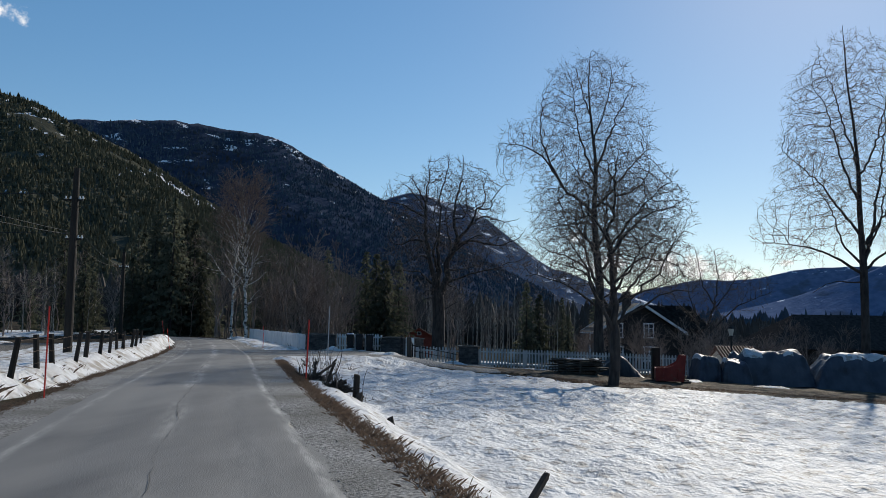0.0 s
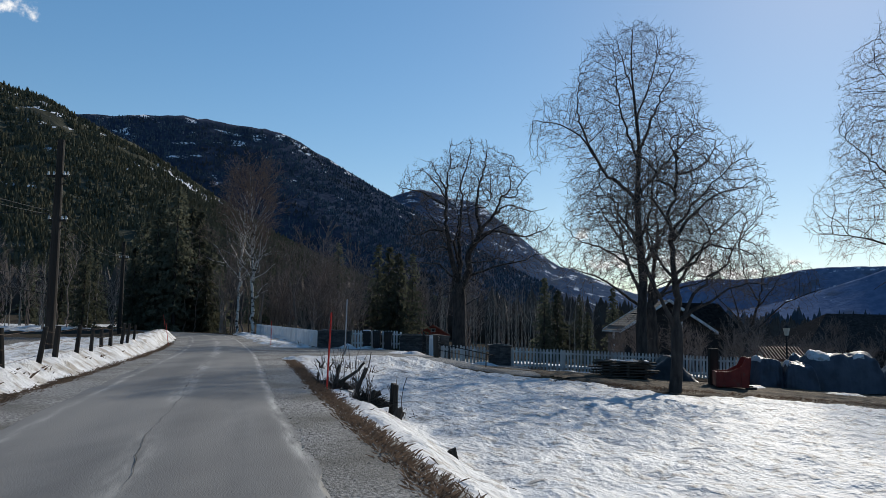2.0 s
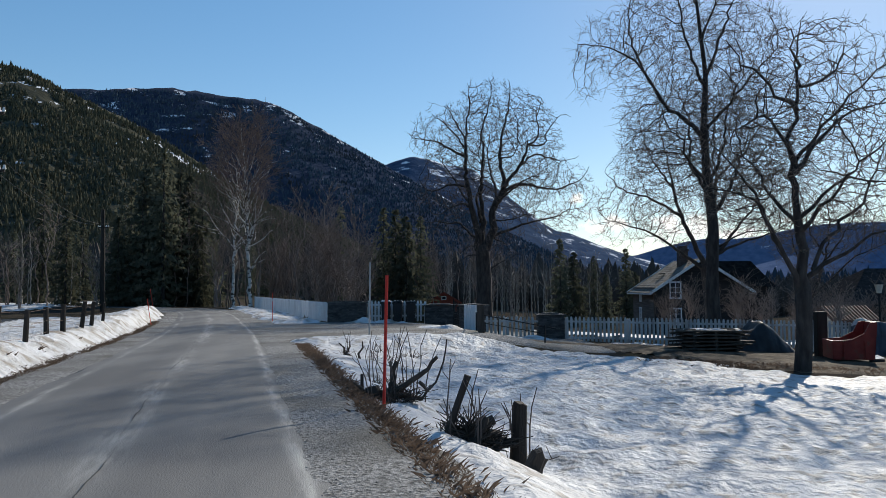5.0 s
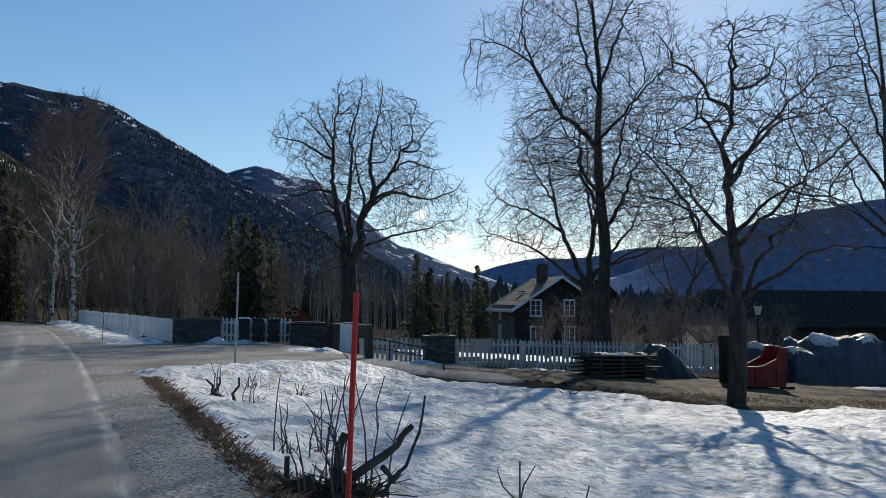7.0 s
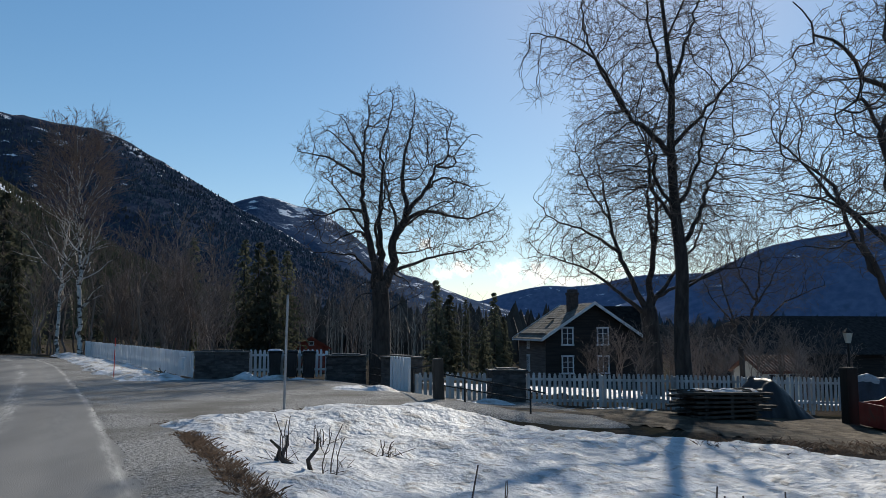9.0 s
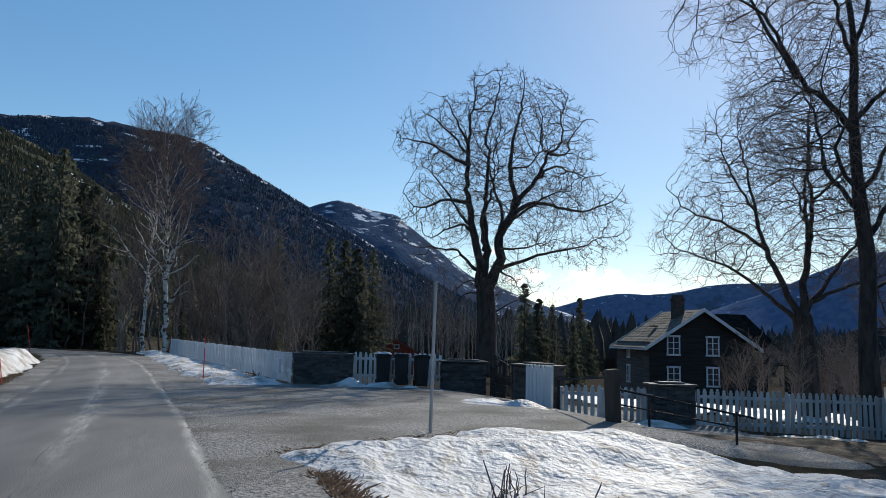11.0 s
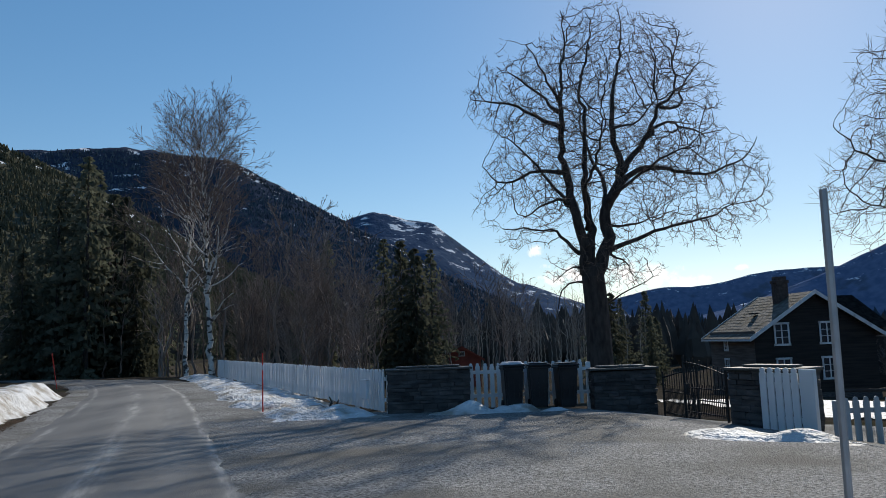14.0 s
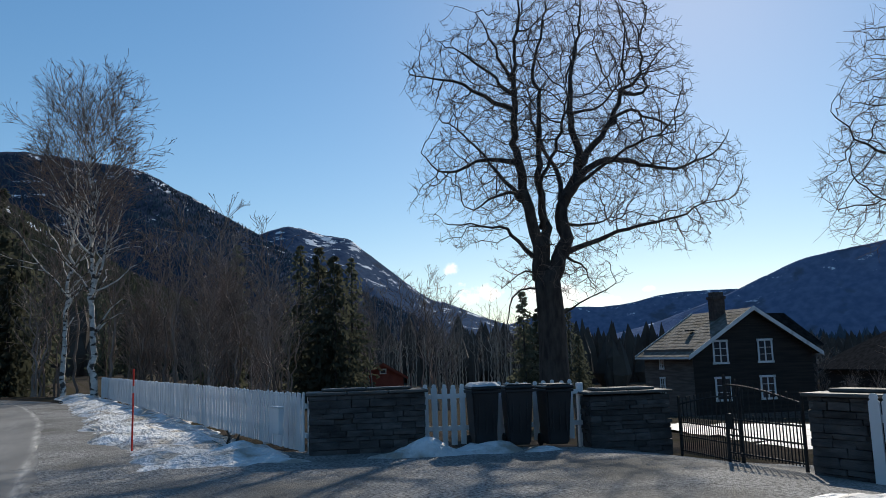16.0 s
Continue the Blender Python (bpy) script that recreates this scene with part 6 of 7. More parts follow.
def aspens():
    """Slim pale trunks standing close together."""
    kinds = []
    for i in range(2):
        wood = bare_mesh(95 + i, 12.5, 0.16, 1, 1.3, 0.3)
        kinds.append(tree("aspen_tree", Matrix.Identity(4), wood, M_PALEBARK, M_BUSHTWIG, "slim pale bare aspen in a dense stand", "tree", "pale aspen stand"))
    rnd = random.Random(12)
    places = [(rnd.randrange(2), rnd.uniform(-2, 24), rnd.uniform(122, 165), rnd.uniform(0.75, 1.05)) for _ in range(84)]
    places += [(rnd.randrange(2), rnd.uniform(-58, -40), rnd.uniform(84, 96), rnd.uniform(0.5, 0.8)) for _ in range(26)]
    plant(kinds, places, 7)


aspens()


def far_wood(name, x0, x1, y0, y1, count, tall, material, label, seed):
    """Distant treetops as many slim uneven crowns in one mesh."""
    rnd = random.Random(seed)
    vs, fs = [], []
    for _ in range(count):
        x, y = rnd.uniform(x0, x1), rnd.uniform(y0, y1)
        z = land(x, y) - 0.5
        h = tall * rnd.uniform(0.55, 1.15)
        r = h * rnd.uniform(0.10, 0.22)
        o, t = len(vs), rnd.random() * 6.28
        prof = ((0.0, 0.5), (0.3, 1.0), (0.65, 0.7))
        for hh, rr in prof:
            for s in range(5):
                g = t + s * 1.2566
                q = r * rr * rnd.uniform(0.6, 1.35)
                vs.append((x + q * math.cos(g), y + q * math.sin(g), z + h * hh * rnd.uniform(0.9, 1.1)))
        vs.append((x, y, z + h))
        for lv in range(2):
            for s in range(5):
                e = (s + 1) % 5
                fs.append((o + lv * 5 + s, o + lv * 5 + e, o + lv * 5 + 5 + e, o + lv * 5 + 5 + s))
        for s in range(5):
            fs.append((o + 10 + s, o + 10 + (s + 1) % 5, o + 15))
    return tagged(link_mesh(name, vs, fs, material), label, "forest", kind="stuff")


M_FARBROWN = mat("bare_far_wood", (0.050, 0.040, 0.034), (0.085, 0.068, 0.055), 0.25, 0.95, 0.0)
far_wood("far_wood", -160, 60, 175, 330, 1900, 12, M_FARBROWN, "bare brown wood on the valley floor", 3)
far_wood("far_wood", 20, 330, 160, 420, 2600, 9, M_FARBROWN, "bare brown wood on the valley floor", 4)
far_wood("far_wood", -330, -30, 330, 560, 1800, 13, M_NEEDLE, "dark conifer wood at the foot of the slope", 5)
far_wood("far_wood", 60, 900, 420, 1300, 2600, 17, M_HAZEFOREST, "far conifer wood along the valley, blued for haze", 6)


# ---------------------------------------------------------------- verge plants
def straw(name, count, where, tall, label, seed):
    rnd = random.Random(seed)
    vs, fs = [], []
    for _ in range(count):
        x, y = where(rnd)
        z = land(x, y) - 0.03
        for _ in range(3):
            g, h = rnd.random() * 6.28, tall * rnd.uniform(0.4, 1.2)
            a, b = x + rnd.gauss(0, 0.04), y + rnd.gauss(0, 0.04)
            lx, ly = rnd.gauss(0, 0.75) * h, rnd.gauss(0, 0.75) * h
            w = 0.0032
            o = len(vs)
            vs += [(a - w * math.cos(g), b - w * math.sin(g), z), (a + w * math.cos(g), b + w * math.sin(g), z), (a + lx * 0.5, b + ly * 0.5, z + h * 0.75), (a + lx, b + ly, z + h)]
            fs += [(o, o + 1, o + 2), (o + 1, o + 3, o + 2)]
    return tagged(link_mesh(name, vs, fs, M_STRAW), label, "grass", kind="stuff")


def right_verge(r):
    y = r.uniform(2, 31.5)
    return road_x(y) + 0.82 + 0.012 * y + abs(r.gauss(0, 0.17)) - 0.06, y


def left_verge(r):
    y = r.uniform(5, 50)
    return road_x(y) - ROAD_WIDTH - 0.75 - abs(r.gauss(0, 0.16)), y


def post_foot(r):
    k = r.randrange(12)
    y = 12.9 + k * 2.05
    return road_x(y) - ROAD_WIDTH - 1.55 - 0.012 * y + r.gauss(0, 0.18), y + r.gauss(0, 0.18)


straw("dead_grass", 5200, right_verge, 0.085, "brown matted dead grass along the gravel", 1)
straw("dead_grass", 3000, left_verge, 0.06, "brown matted dead grass along the verge", 2)
straw("dead_grass", 420, post_foot, 0.22, "brown dry grass round the fence posts", 3)


def tip_edge(r):
    x = r.uniform(-7.0, -3.2)
    return x, 35.15 - 0.9 * max(0, -4.5 - x) + r.gauss(0, 0.16)


straw("dead_grass", 1300, tip_edge, 0.06, "brown dead grass along the snow tip", 4)
straw("dead_grass", 1500, lambda r: (r.uniform(3, 22), r.gauss(33.2, 0.5)), 0.12, "brown grass beside the farm track", 5)


def shoots(x, y, count, tall, spread, seed, label, stubs=0, name="willow_shrub", wood=(), tangle=0):
    """A cut shrub: dark stubs on the ground and long thin shoots."""
    rnd = random.Random(seed)
    e = thing(name, pose(x, y, land(x, y) + 0.02), label, "shrub", "cut shrubs in the snow")
    for _ in range(count):
        vs, fs = [], []
        g, r = rnd.random() * 6.28, spread * rnd.random()
        px, py = r * math.cos(g), r * math.sin(g)
        h = tall * rnd.uniform(0.45, 1.0)
        dx, dy = px * 0.5 + rnd.gauss(0, 0.14), py * 0.5 + rnd.gauss(0, 0.14)
        pts = [(px + dx * k * k / 16 * h + rnd.gauss(0, 0.012), py + dy * k * k / 16 * h + rnd.gauss(0, 0.012), h * k / 4 - 0.05 * (k == 0)) for k in range(5)]
        tube_into(vs, fs, pts, [0.010, 0.008, 0.007, 0.006, 0.004], 4)
        for _ in range(rnd.randrange(3)):
            k = rnd.choice((2, 3))
            a = Vector(pts[k])
            b = a + Vector((rnd.gauss(0, 0.13), rnd.gauss(0, 0.13), rnd.uniform(0.1, 0.3))) * h
            tube_into(vs, fs, [tuple(a), tuple(a.lerp(b, 0.5) + Vector((rnd.gauss(0, 0.02), 0, 0))), tuple(b)], [0.006, 0.005, 0.003], 3)
        link_mesh("shoot", vs, fs, M_TWIG, e)
    for guide, ra, rb in wood:
        vs, fs = [], []
        pts = [Vector(guide[0]).lerp(Vector(guide[1]), k / 3) + Vector((rnd.gauss(0, 0.015), rnd.gauss(0, 0.015), 0)) for k in range(4)]
        for q in guide[2:]:
            last = pts[-1]
            pts += [last.lerp(Vector(q), k / 2) + Vector((rnd.gauss(0, 0.012), rnd.gauss(0, 0.012), 0)) for k in (1, 2)]
        n = len(pts) - 1
        tube_into(vs, fs, [tuple(p) for p in pts], [(ra + (rb - ra) * k / n) * rnd.uniform(0.9, 1.12) for k in range(n + 1)], 8)
        link_mesh("stub", vs, fs, M_OLDWOOD, e, "gnarled dark sawn stub")
    for i in range(stubs):
        vs, fs = [], []
        g = rnd.random() * 6.28
        a = Vector((rnd.gauss(0, 0.22), rnd.gauss(0, 0.22), -0.05))
        d = Vector((math.cos(g) * 0.6, math.sin(g) * 0.6, rnd.uniform(0.3, 1.0))).normalized()
        ln = rnd.uniform(0.2, 0.55)
        pts = [a + d * ln * k / 4 + Vector((rnd.gauss(0, 0.03), rnd.gauss(0, 0.03), 0.06 * k * k / 8)) for k in range(5)]
        tube_into(vs, fs, [tuple(p) for p in pts], [0.045, 0.034, 0.028, 0.022, 0.014], 7)
        link_mesh("stub", vs, fs, M_OLDWOOD, e, "gnarled sawn stub")
    vs, fs = [], []
    for _ in range(40 + 6 * count if count > 5 else 14):
        a = Vector((rnd.gauss(0, 0.13), rnd.gauss(0, 0.13), 0))
        b = a + Vector((rnd.gauss(0, 0.12), rnd.gauss(0, 0.12), rnd.uniform(0.02, 0.2)))
        tube_into(vs, fs, [tuple(a), tuple(b)], [0.006, 0.003], 3)
    tagged(link_mesh("litter", vs, fs, M_STRAW, e, "dry grass and twigs at the foot"), kind="stuff")
    if tangle:
        vs, fs = [], []
        for _ in range(tangle):
            g, q = rnd.random() * 6.28, rnd.random() ** 0.5
            p = Vector((0.36 * q * math.cos(g), 0.2 * q * math.sin(g), 0.0))
            top = 0.36 * (1 - q * q) * rnd.uniform(0.2, 1.1)
            h = Vector((rnd.gauss(0, 0.08), rnd.gauss(0, 0.08), top))
            tube_into(vs, fs, [tuple(p), tuple(p + h * 0.6 + Vector((rnd.gauss(0, 0.04), rnd.gauss(0, 0.04), 0))), tuple(p + h + Vector((rnd.gauss(0, 0.1), rnd.gauss(0, 0.1), 0)))], [0.011, 0.008, 0.004], 3)
        tagged(link_mesh("root_mass", vs, fs, M_OLDWOOD, e, "dark tangled roots and dead shoots"), kind="stuff")
    return e


shoots(-3.3, 21.35, 14, 1.05, 0.5, 1, "cut willow with gnarled stubs and long brown shoots", 1, tangle=160, wood=(
    (((-0.12, 0, -0.1), (-0.04, 0, 0.28), (0.02, 0, 0.52)), 0.05, 0.028), (((-0.34, 0.0, -0.1), (-0.31, 0, 0.18)), 0.12, 0.09), (((-0.1, 0, 0.08), (0.22, -0.05, 0.26), (0.44, -0.05, 0.42), (0.56, -0.05, 0.58)), 0.04, 0.024),
    (((0.05, 0.1, 0.0), (0.38, 0.1, 0.02), (0.52, 0.1, 0.22), (0.64, 0.1, 0.5), (0.7, 0.1, 0.8)), 0.024, 0.009), (((0.3, 0, 0.24), (0.44, 0.05, 0.12), (0.5, 0.1, 0.18)), 0.025, 0.02), (((-0.45, -0.05, -0.1), (-0.43, -0.05, 0.36)), 0.03, 0.022)))
shoots(-3.75, 23.6, 4, 0.95, 0.3, 2, "small willow with thin brown shoots in snow", 0)
shoots(-3.3, 24.6, 4, 0.75, 0.2, 3, "small willow with thin brown shoots in snow", 0)
shoots(-4.95, 29.35, 4, 0.6, 0.12, 4, "small broken stump with short shoots in snow", 2)
shoots(-4.3, 29.0, 3, 0.6, 0.2, 5, "low shoots and a leaning stub in snow", 1)
shoots(-2.42, 18.6, 9, 0.85, 0.34, 6, "low rotten willow root mass with shoots beside the verge", 0, tangle=800, wood=(
    (((-0.25, 0, -0.1), (-0.02, -0.05, 0.70)), 0.038, 0.036), (((-0.4, 0, 0.0), (0.0, 0.05, 0.10), (0.3, 0.1, 0.05)), 0.10, 0.09), (((0.08, -0.1, -0.1), (0.16, -0.05, 0.30)), 0.06, 0.035),
    (((-0.2, 0.1, 0.05), (0.25, 0.15, 0.24)), 0.06, 0.05)))
shoots(-1.9, 18.9, 5, 0.9, 0.12, 16, "few thin shoots beside an upright stump", 0)
shoots(-4.35, 31.6, 5, 0.42, 0.2, 8, "brown tuft with thin shoots on the snow tip", 0)
shoots(-3.4, 30.6, 4, 0.45, 0.2, 9, "low thin shoots poking through snow", 0)
shoots(-9.3, 48.9, 3, 0.3, 0.15, 10, "dark tangle of twigs on the snow bank", 2)


def stump(x, y, high, rad, lean, seed, label, snow=False):
    rnd = random.Random(seed)
    e = thing("tree_stump", pose(x, y, land(x, y) - 0.02, lean[0], lean[1]), label, "stump", "sawn stumps by the road")
    vs, fs, n = [], [], 12
    for k, (z, f) in enumerate(((-0.15, 1.35), (0.08, 1.1), (high * 0.5, 0.95), (high, 0.9))):
        for s in range(n):
            r = rad * f * (1 + 0.16 * math.sin(3 * s + seed) + rnd.gauss(0, 0.05))
            vs.append((r * COS[n][s], r * SIN[n][s], z + (rnd.gauss(0, 0.02) if k == 3 else 0)))
    for k in range(3):
        for s in range(n):
            t = (s + 1) % n
            fs.append((k * n + s, k * n + t, (k + 1) * n + t, (k + 1) * n + s))
    fs.append(tuple(3 * n + s for s in range(n)))
    link_mesh("stump", vs, fs, M_OLDWOOD, e)
    if snow:
        bm = bmesh.new()
        bmesh.ops.create_icosphere(bm, subdivisions=2, radius=rad * 0.95, matrix=pose(0, 0, high) @ Matrix.Diagonal((1, 1, 0.35, 1)))
        part("snow_cap", bm, M_SNOW, e, "snow cap")


stump(-1.93, 18.75, 0.66, 0.075, (3, 2), 1, "upright weathered sawn stump of a cut shrub")
stump(-1.86, 18.35, 0.26, 0.085, (4, 24), 2, "thick leaning sawn stump beside the verge")
stump(-0.85, 15.0, 0.17, 0.07, (5, -10), 6, "small weathered stump in snow")
stump(0.72, 6.6, 0.42, 0.035, (-6, 32), 7, "leaning dark broken post in snow")


# ---------------------------------------------------------------- posts, rods, poles
def snow_rod(x, y, high, label, lean=(0, 0), band=True, r=0.019, material=None):
    e = thing("snow_stake", pose(x, y, land(x, y) - 0.1, lean[0], lean[1]), label, "snow stake", "red snow stakes")
    vs, fs = [], []
    top = high + 0.1
    cut = [(0, top)] if not band else [(0, top - 0.42), (top - 0.30, top)]
    for a, b in cut:
        tube_into(vs, fs, [(0, 0, a), (0, 0, b)], [r, r], 8)
    link_mesh("rod", vs, fs, material or M_REDROD, e)
    if band:
        vs, fs = [], []
        tube_into(vs, fs, [(0, 0, top - 0.42), (0, 0, top - 0.30)], [r * 1.05, r * 1.05], 8)
        link_mesh("reflector", vs, fs, M_REFLECT, e, "grey reflective band")
    return e


snow_rod(-6.95, 13.9, 1.62, "thin red plastic snow stake at the verge", band=False, r=0.014)
snow_rod(-3.365, 20.12, 1.56, "tall red plastic snow stake standing in snow", (0, 1.5), False)
snow_rod(-11.05, 49.45, 1.42, "red plastic snow stake at the snow bank", r=0.016)
snow_rod(-23.4, 66.8, 1.6, "red plastic snow stake leaning at the bend", (0, -9), False)
snow_rod(-15.7, 45.8, 1.2, "red plastic snow stake leaning in roadside snow", (0, -9), False, 0.014)
g = snow_rod(-4.91, 35.05, 2.32, "slim grey metal marker pole in the snow tip", (0, 0.7), False, 0.026, M_GREYROD)
tagged(g, category="marker pole", group="marker poles")


def wire_fence():
    rnd = random.Random(3)
    e = thing("wire_fence", Matrix.Identity(4), "old wire fence on leaning wooden posts along the verge", "fence")
    spots = []
    for k in range(13):
        y = 12.9 + k * 2.05 + rnd.uniform(-0.3, 0.3)
        x = road_x(y) - ROAD_WIDTH - 1.45 - 0.012 * y
        spots.append((x, y))
        z = land(x, y)
        lean = Vector((rnd.gauss(0.03, 0.06), rnd.gauss(0, 0.04), 1))
        h = rnd.uniform(0.92, 1.08)
        vs, fs = [], []
        r = rnd.uniform(0.055, 0.075)
        tube_into(vs, fs, [tuple(Vector((x, y, z - 0.3)) + lean * t) for t in (0, 0.6, 0.3 + h)], [r, r, r * 0.9], 8)
        link_mesh("post", vs, fs, M_POLE, e)
    for hh in (0.35, 0.62, 0.9):
        vs, fs = [], []
        tube_into(vs, fs, [(x, y, land(x, y) + hh + 0.03 * (-1) ** i) for i, (x, y) in enumerate(spots)], [0.004] * len(spots), 3)
        link_mesh("wire", vs, fs, M_RAIL, e, "rusty wire strand")


wire_fence()


def utility_pole(x, y, high, label, arms):
    e = thing("utility_pole", pose(x, y, land(x, y) - 0.2), label, "utility pole", "utility poles")
    vs, fs = [], []
    tube_into(vs, fs, [(0, 0, 0), (-0.03, 0, high * 0.5), (-0.05, 0, high)], [0.19, 0.17, 0.13], 12)
    link_mesh("pole", vs, fs, M_POLE, e)
    for z, side in arms:
        bm = bmesh.new()
        box(bm, min(0, side), -0.04, z - 0.04, max(0, side), 0.04, z + 0.04, 0.01)
        part("crossarm", bm, M_POLE, e)
        bm = bmesh.new()
        box(bm, min(0, side * 0.6) - 0.02, 0.045, z - 0.3, max(0, side * 0.6) + 0.02, 0.075, z - 0.25)
        part("brace", bm, M_POLE, e)
        for u in (0.95, 0.5):
            bm = bmesh.new()
            bmesh.ops.create_cone(bm, cap_ends=True, segments=10, radius1=0.045, radius2=0.03, depth=0.14, matrix=pose(side * u, 0, z + 0.11))
            bmesh.ops.create_cone(bm, cap_ends=True, segments=10, radius1=0.06, radius2=0.05, depth=0.03, matrix=pose(side * u, 0, z + 0.08))
            part("insulator", bm, M_CERAMIC, e)
    return e


utility_pole(-16.15, 34.1, 8.5, "tall dark creosoted wooden utility pole with insulators", ((7.05, -0.5), (7.05, 0.3), (5.3, -0.35), (5.3, 0.35)))
utility_pole(-28.5, 70.0, 8.0, "distant dark wooden utility pole", ((6.6, -0.4), (6.6, 0.4)))


def cable(a, b, sag, r, label="thin dark overhead line on poles"):
    pts = []
    for k in range(25):
        t = k / 24
        p = Vector(a).lerp(Vector(b), t)
        pts.append((p.x, p.y, p.z - sag * 4 * t * (1 - t)))
    vs, fs = [], []
    tube_into(vs, fs, pts, [r] * 25, 4)
    tagged(link_mesh("overhead_line", vs, fs, M_BLACKIRON), label, "cable", "overhead lines")


for a, b, s in (((-16.6, 34.1, 7.35), (-46, 24, 6.6), 0.5), ((-16.5, 34.1, 5.65), (-12.6, 0, 6.1), 0.5), ((-16.45, 34.1, 5.5), (-13.4, 0, 5.7), 0.5),
                ((-16.5, 34.1, 5.55), (-48, 27, 5.6), 0.3), ((-16.5, 34.1, 5.6), (-28.9, 70, 6.7), 0.6), ((-15.85, 34.1, 5.6), (-28.1, 70, 6.7), 0.6),
                ((-16.3, 34.1, 2.4), (-30, 14, 6.6), 0.2), ((-16.3, 34.1, 3.0), (-34, 10, 7.6), 0.3)):
    cable(a, b, s, 0.013)


def gate_post():
    """The stout post of the track barrier, its bar and the thin rails."""
    e = thing("barrier_post", pose(-1.3, 37.3, land(-1.3, 37.3) - 0.1, 0, -2), "stout weathered square wooden gate post", "post")
    bm = bmesh.new()
    box(bm, -0.12, -0.12, 0, 0.12, 0.12, 1.08, 0.025)
    for v in bm.verts:
        v.co.x += 0.012 * math.sin(9 * v.co.z)
        if v.co.z > 1:
            v.co.z += 0.05 * v.co.x
    part("post", bm, M_OLDWOOD, e)
    r = thing("pipe_rail", Matrix.Identity(4), "thin rusty pipe rail sloping along the farm track", "railing")
    for k, (p, q, rad) in enumerate((((-1.2, 37.25, 0.72), (1.15, 36.7, 0.28), 0.022), ((-1.2, 37.25, 0.45), (0.8, 36.7, 0.12), 0.016))):
        vs, fs = [], []
        tube_into(vs, fs, [p, q], [rad, rad], 6)
        link_mesh("rail", vs, fs, M_BLACKIRON, r)
    for x, y, h in ((0.78, 36.7, 0.62), (-0.75, 36.95, 0.55)):
        vs, fs = [], []
        z = land(x, y)
        tube_into(vs, fs, [(x, y, z - 0.15), (x, y, z + h)], [0.026, 0.022], 8)
        link_mesh("post", vs, fs, M_BLACKIRON, r)
    b = thing("barrier_bar", Matrix.Identity(4), "thin dark bar resting between post and fence", "barrier")
    vs, fs = [], []
    tube_into(vs, fs, [(-1.3, 37.4, 0.94), (-1.28, 41.3, 0.66)], [0.025, 0.025], 6)
    link_mesh("bar", vs, fs, M_BLACKIRON, b)
    vs, fs = [], []
    tube_into(vs, fs, [(-1.28, 41.35, land(-1.28, 41.35) - 0.15), (-1.28, 41.35, 0.68)], [0.04, 0.035], 8)
    link_mesh("post", vs, fs, M_BLACKIRON, b)


gate_post()
pier(1.72, 42.0, 1.02, 0.7, 0.98, 0, "dark low stone block between two picket fences", 9)


# ---------------------------------------------------------------- along the farm track
def wood_pile():
    rnd = random.Random(8)
    e = thing("timber_pile", pose(7.1, 39.1, land(7.1, 39.1), rz=4), "pile of old dark boards and pallets with snow on top", "timber pile")
    for lay in range(6):
        for k in range(5):
            bm = bmesh.new()
            ln, y = rnd.uniform(2.0, 2.7), -0.55 + k * 0.26 + rnd.gauss(0, 0.04)
            box(bm, -ln / 2, -0.1, 0, ln / 2, 0.1, 0.06, 0.006)
            o = part("board", bm, M_OLDWOOD, e)
            o.matrix_local = pose(rnd.gauss(0, 0.12), y, 0.08 + lay * 0.125 + rnd.gauss(0, 0.012), rnd.gauss(0, 1.5), rnd.gauss(0, 1.2), rnd.gauss(0, 3))
        for x in (-0.8, 0.0, 0.8):
            bm = bmesh.new()
            box(bm, x - 0.05, -0.6, 0.02 + lay * 0.125, x + 0.05, 0.6, 0.078 + lay * 0.125)
            part("bearer", bm, M_OLDWOOD, e)
    verts = [(-1.1 + 2.2 * i / 14, -0.5 + 1.0 * j / 7, 0.80 + 0.05 * nz(i, j, 0.7, 4) - (0.1 if i in (0, 14) or j in (0, 7) else 0)) for j in range(8) for i in range(15)]
    link_mesh("snow_cap", verts, [(j * 15 + i, j * 15 + i + 1, j * 15 + i + 16, j * 15 + i + 15) for j in range(7) for i in range(14) if nz(i, j, 0.4, 9) > -0.1], M_SNOW, e, "melting snow on top", True)


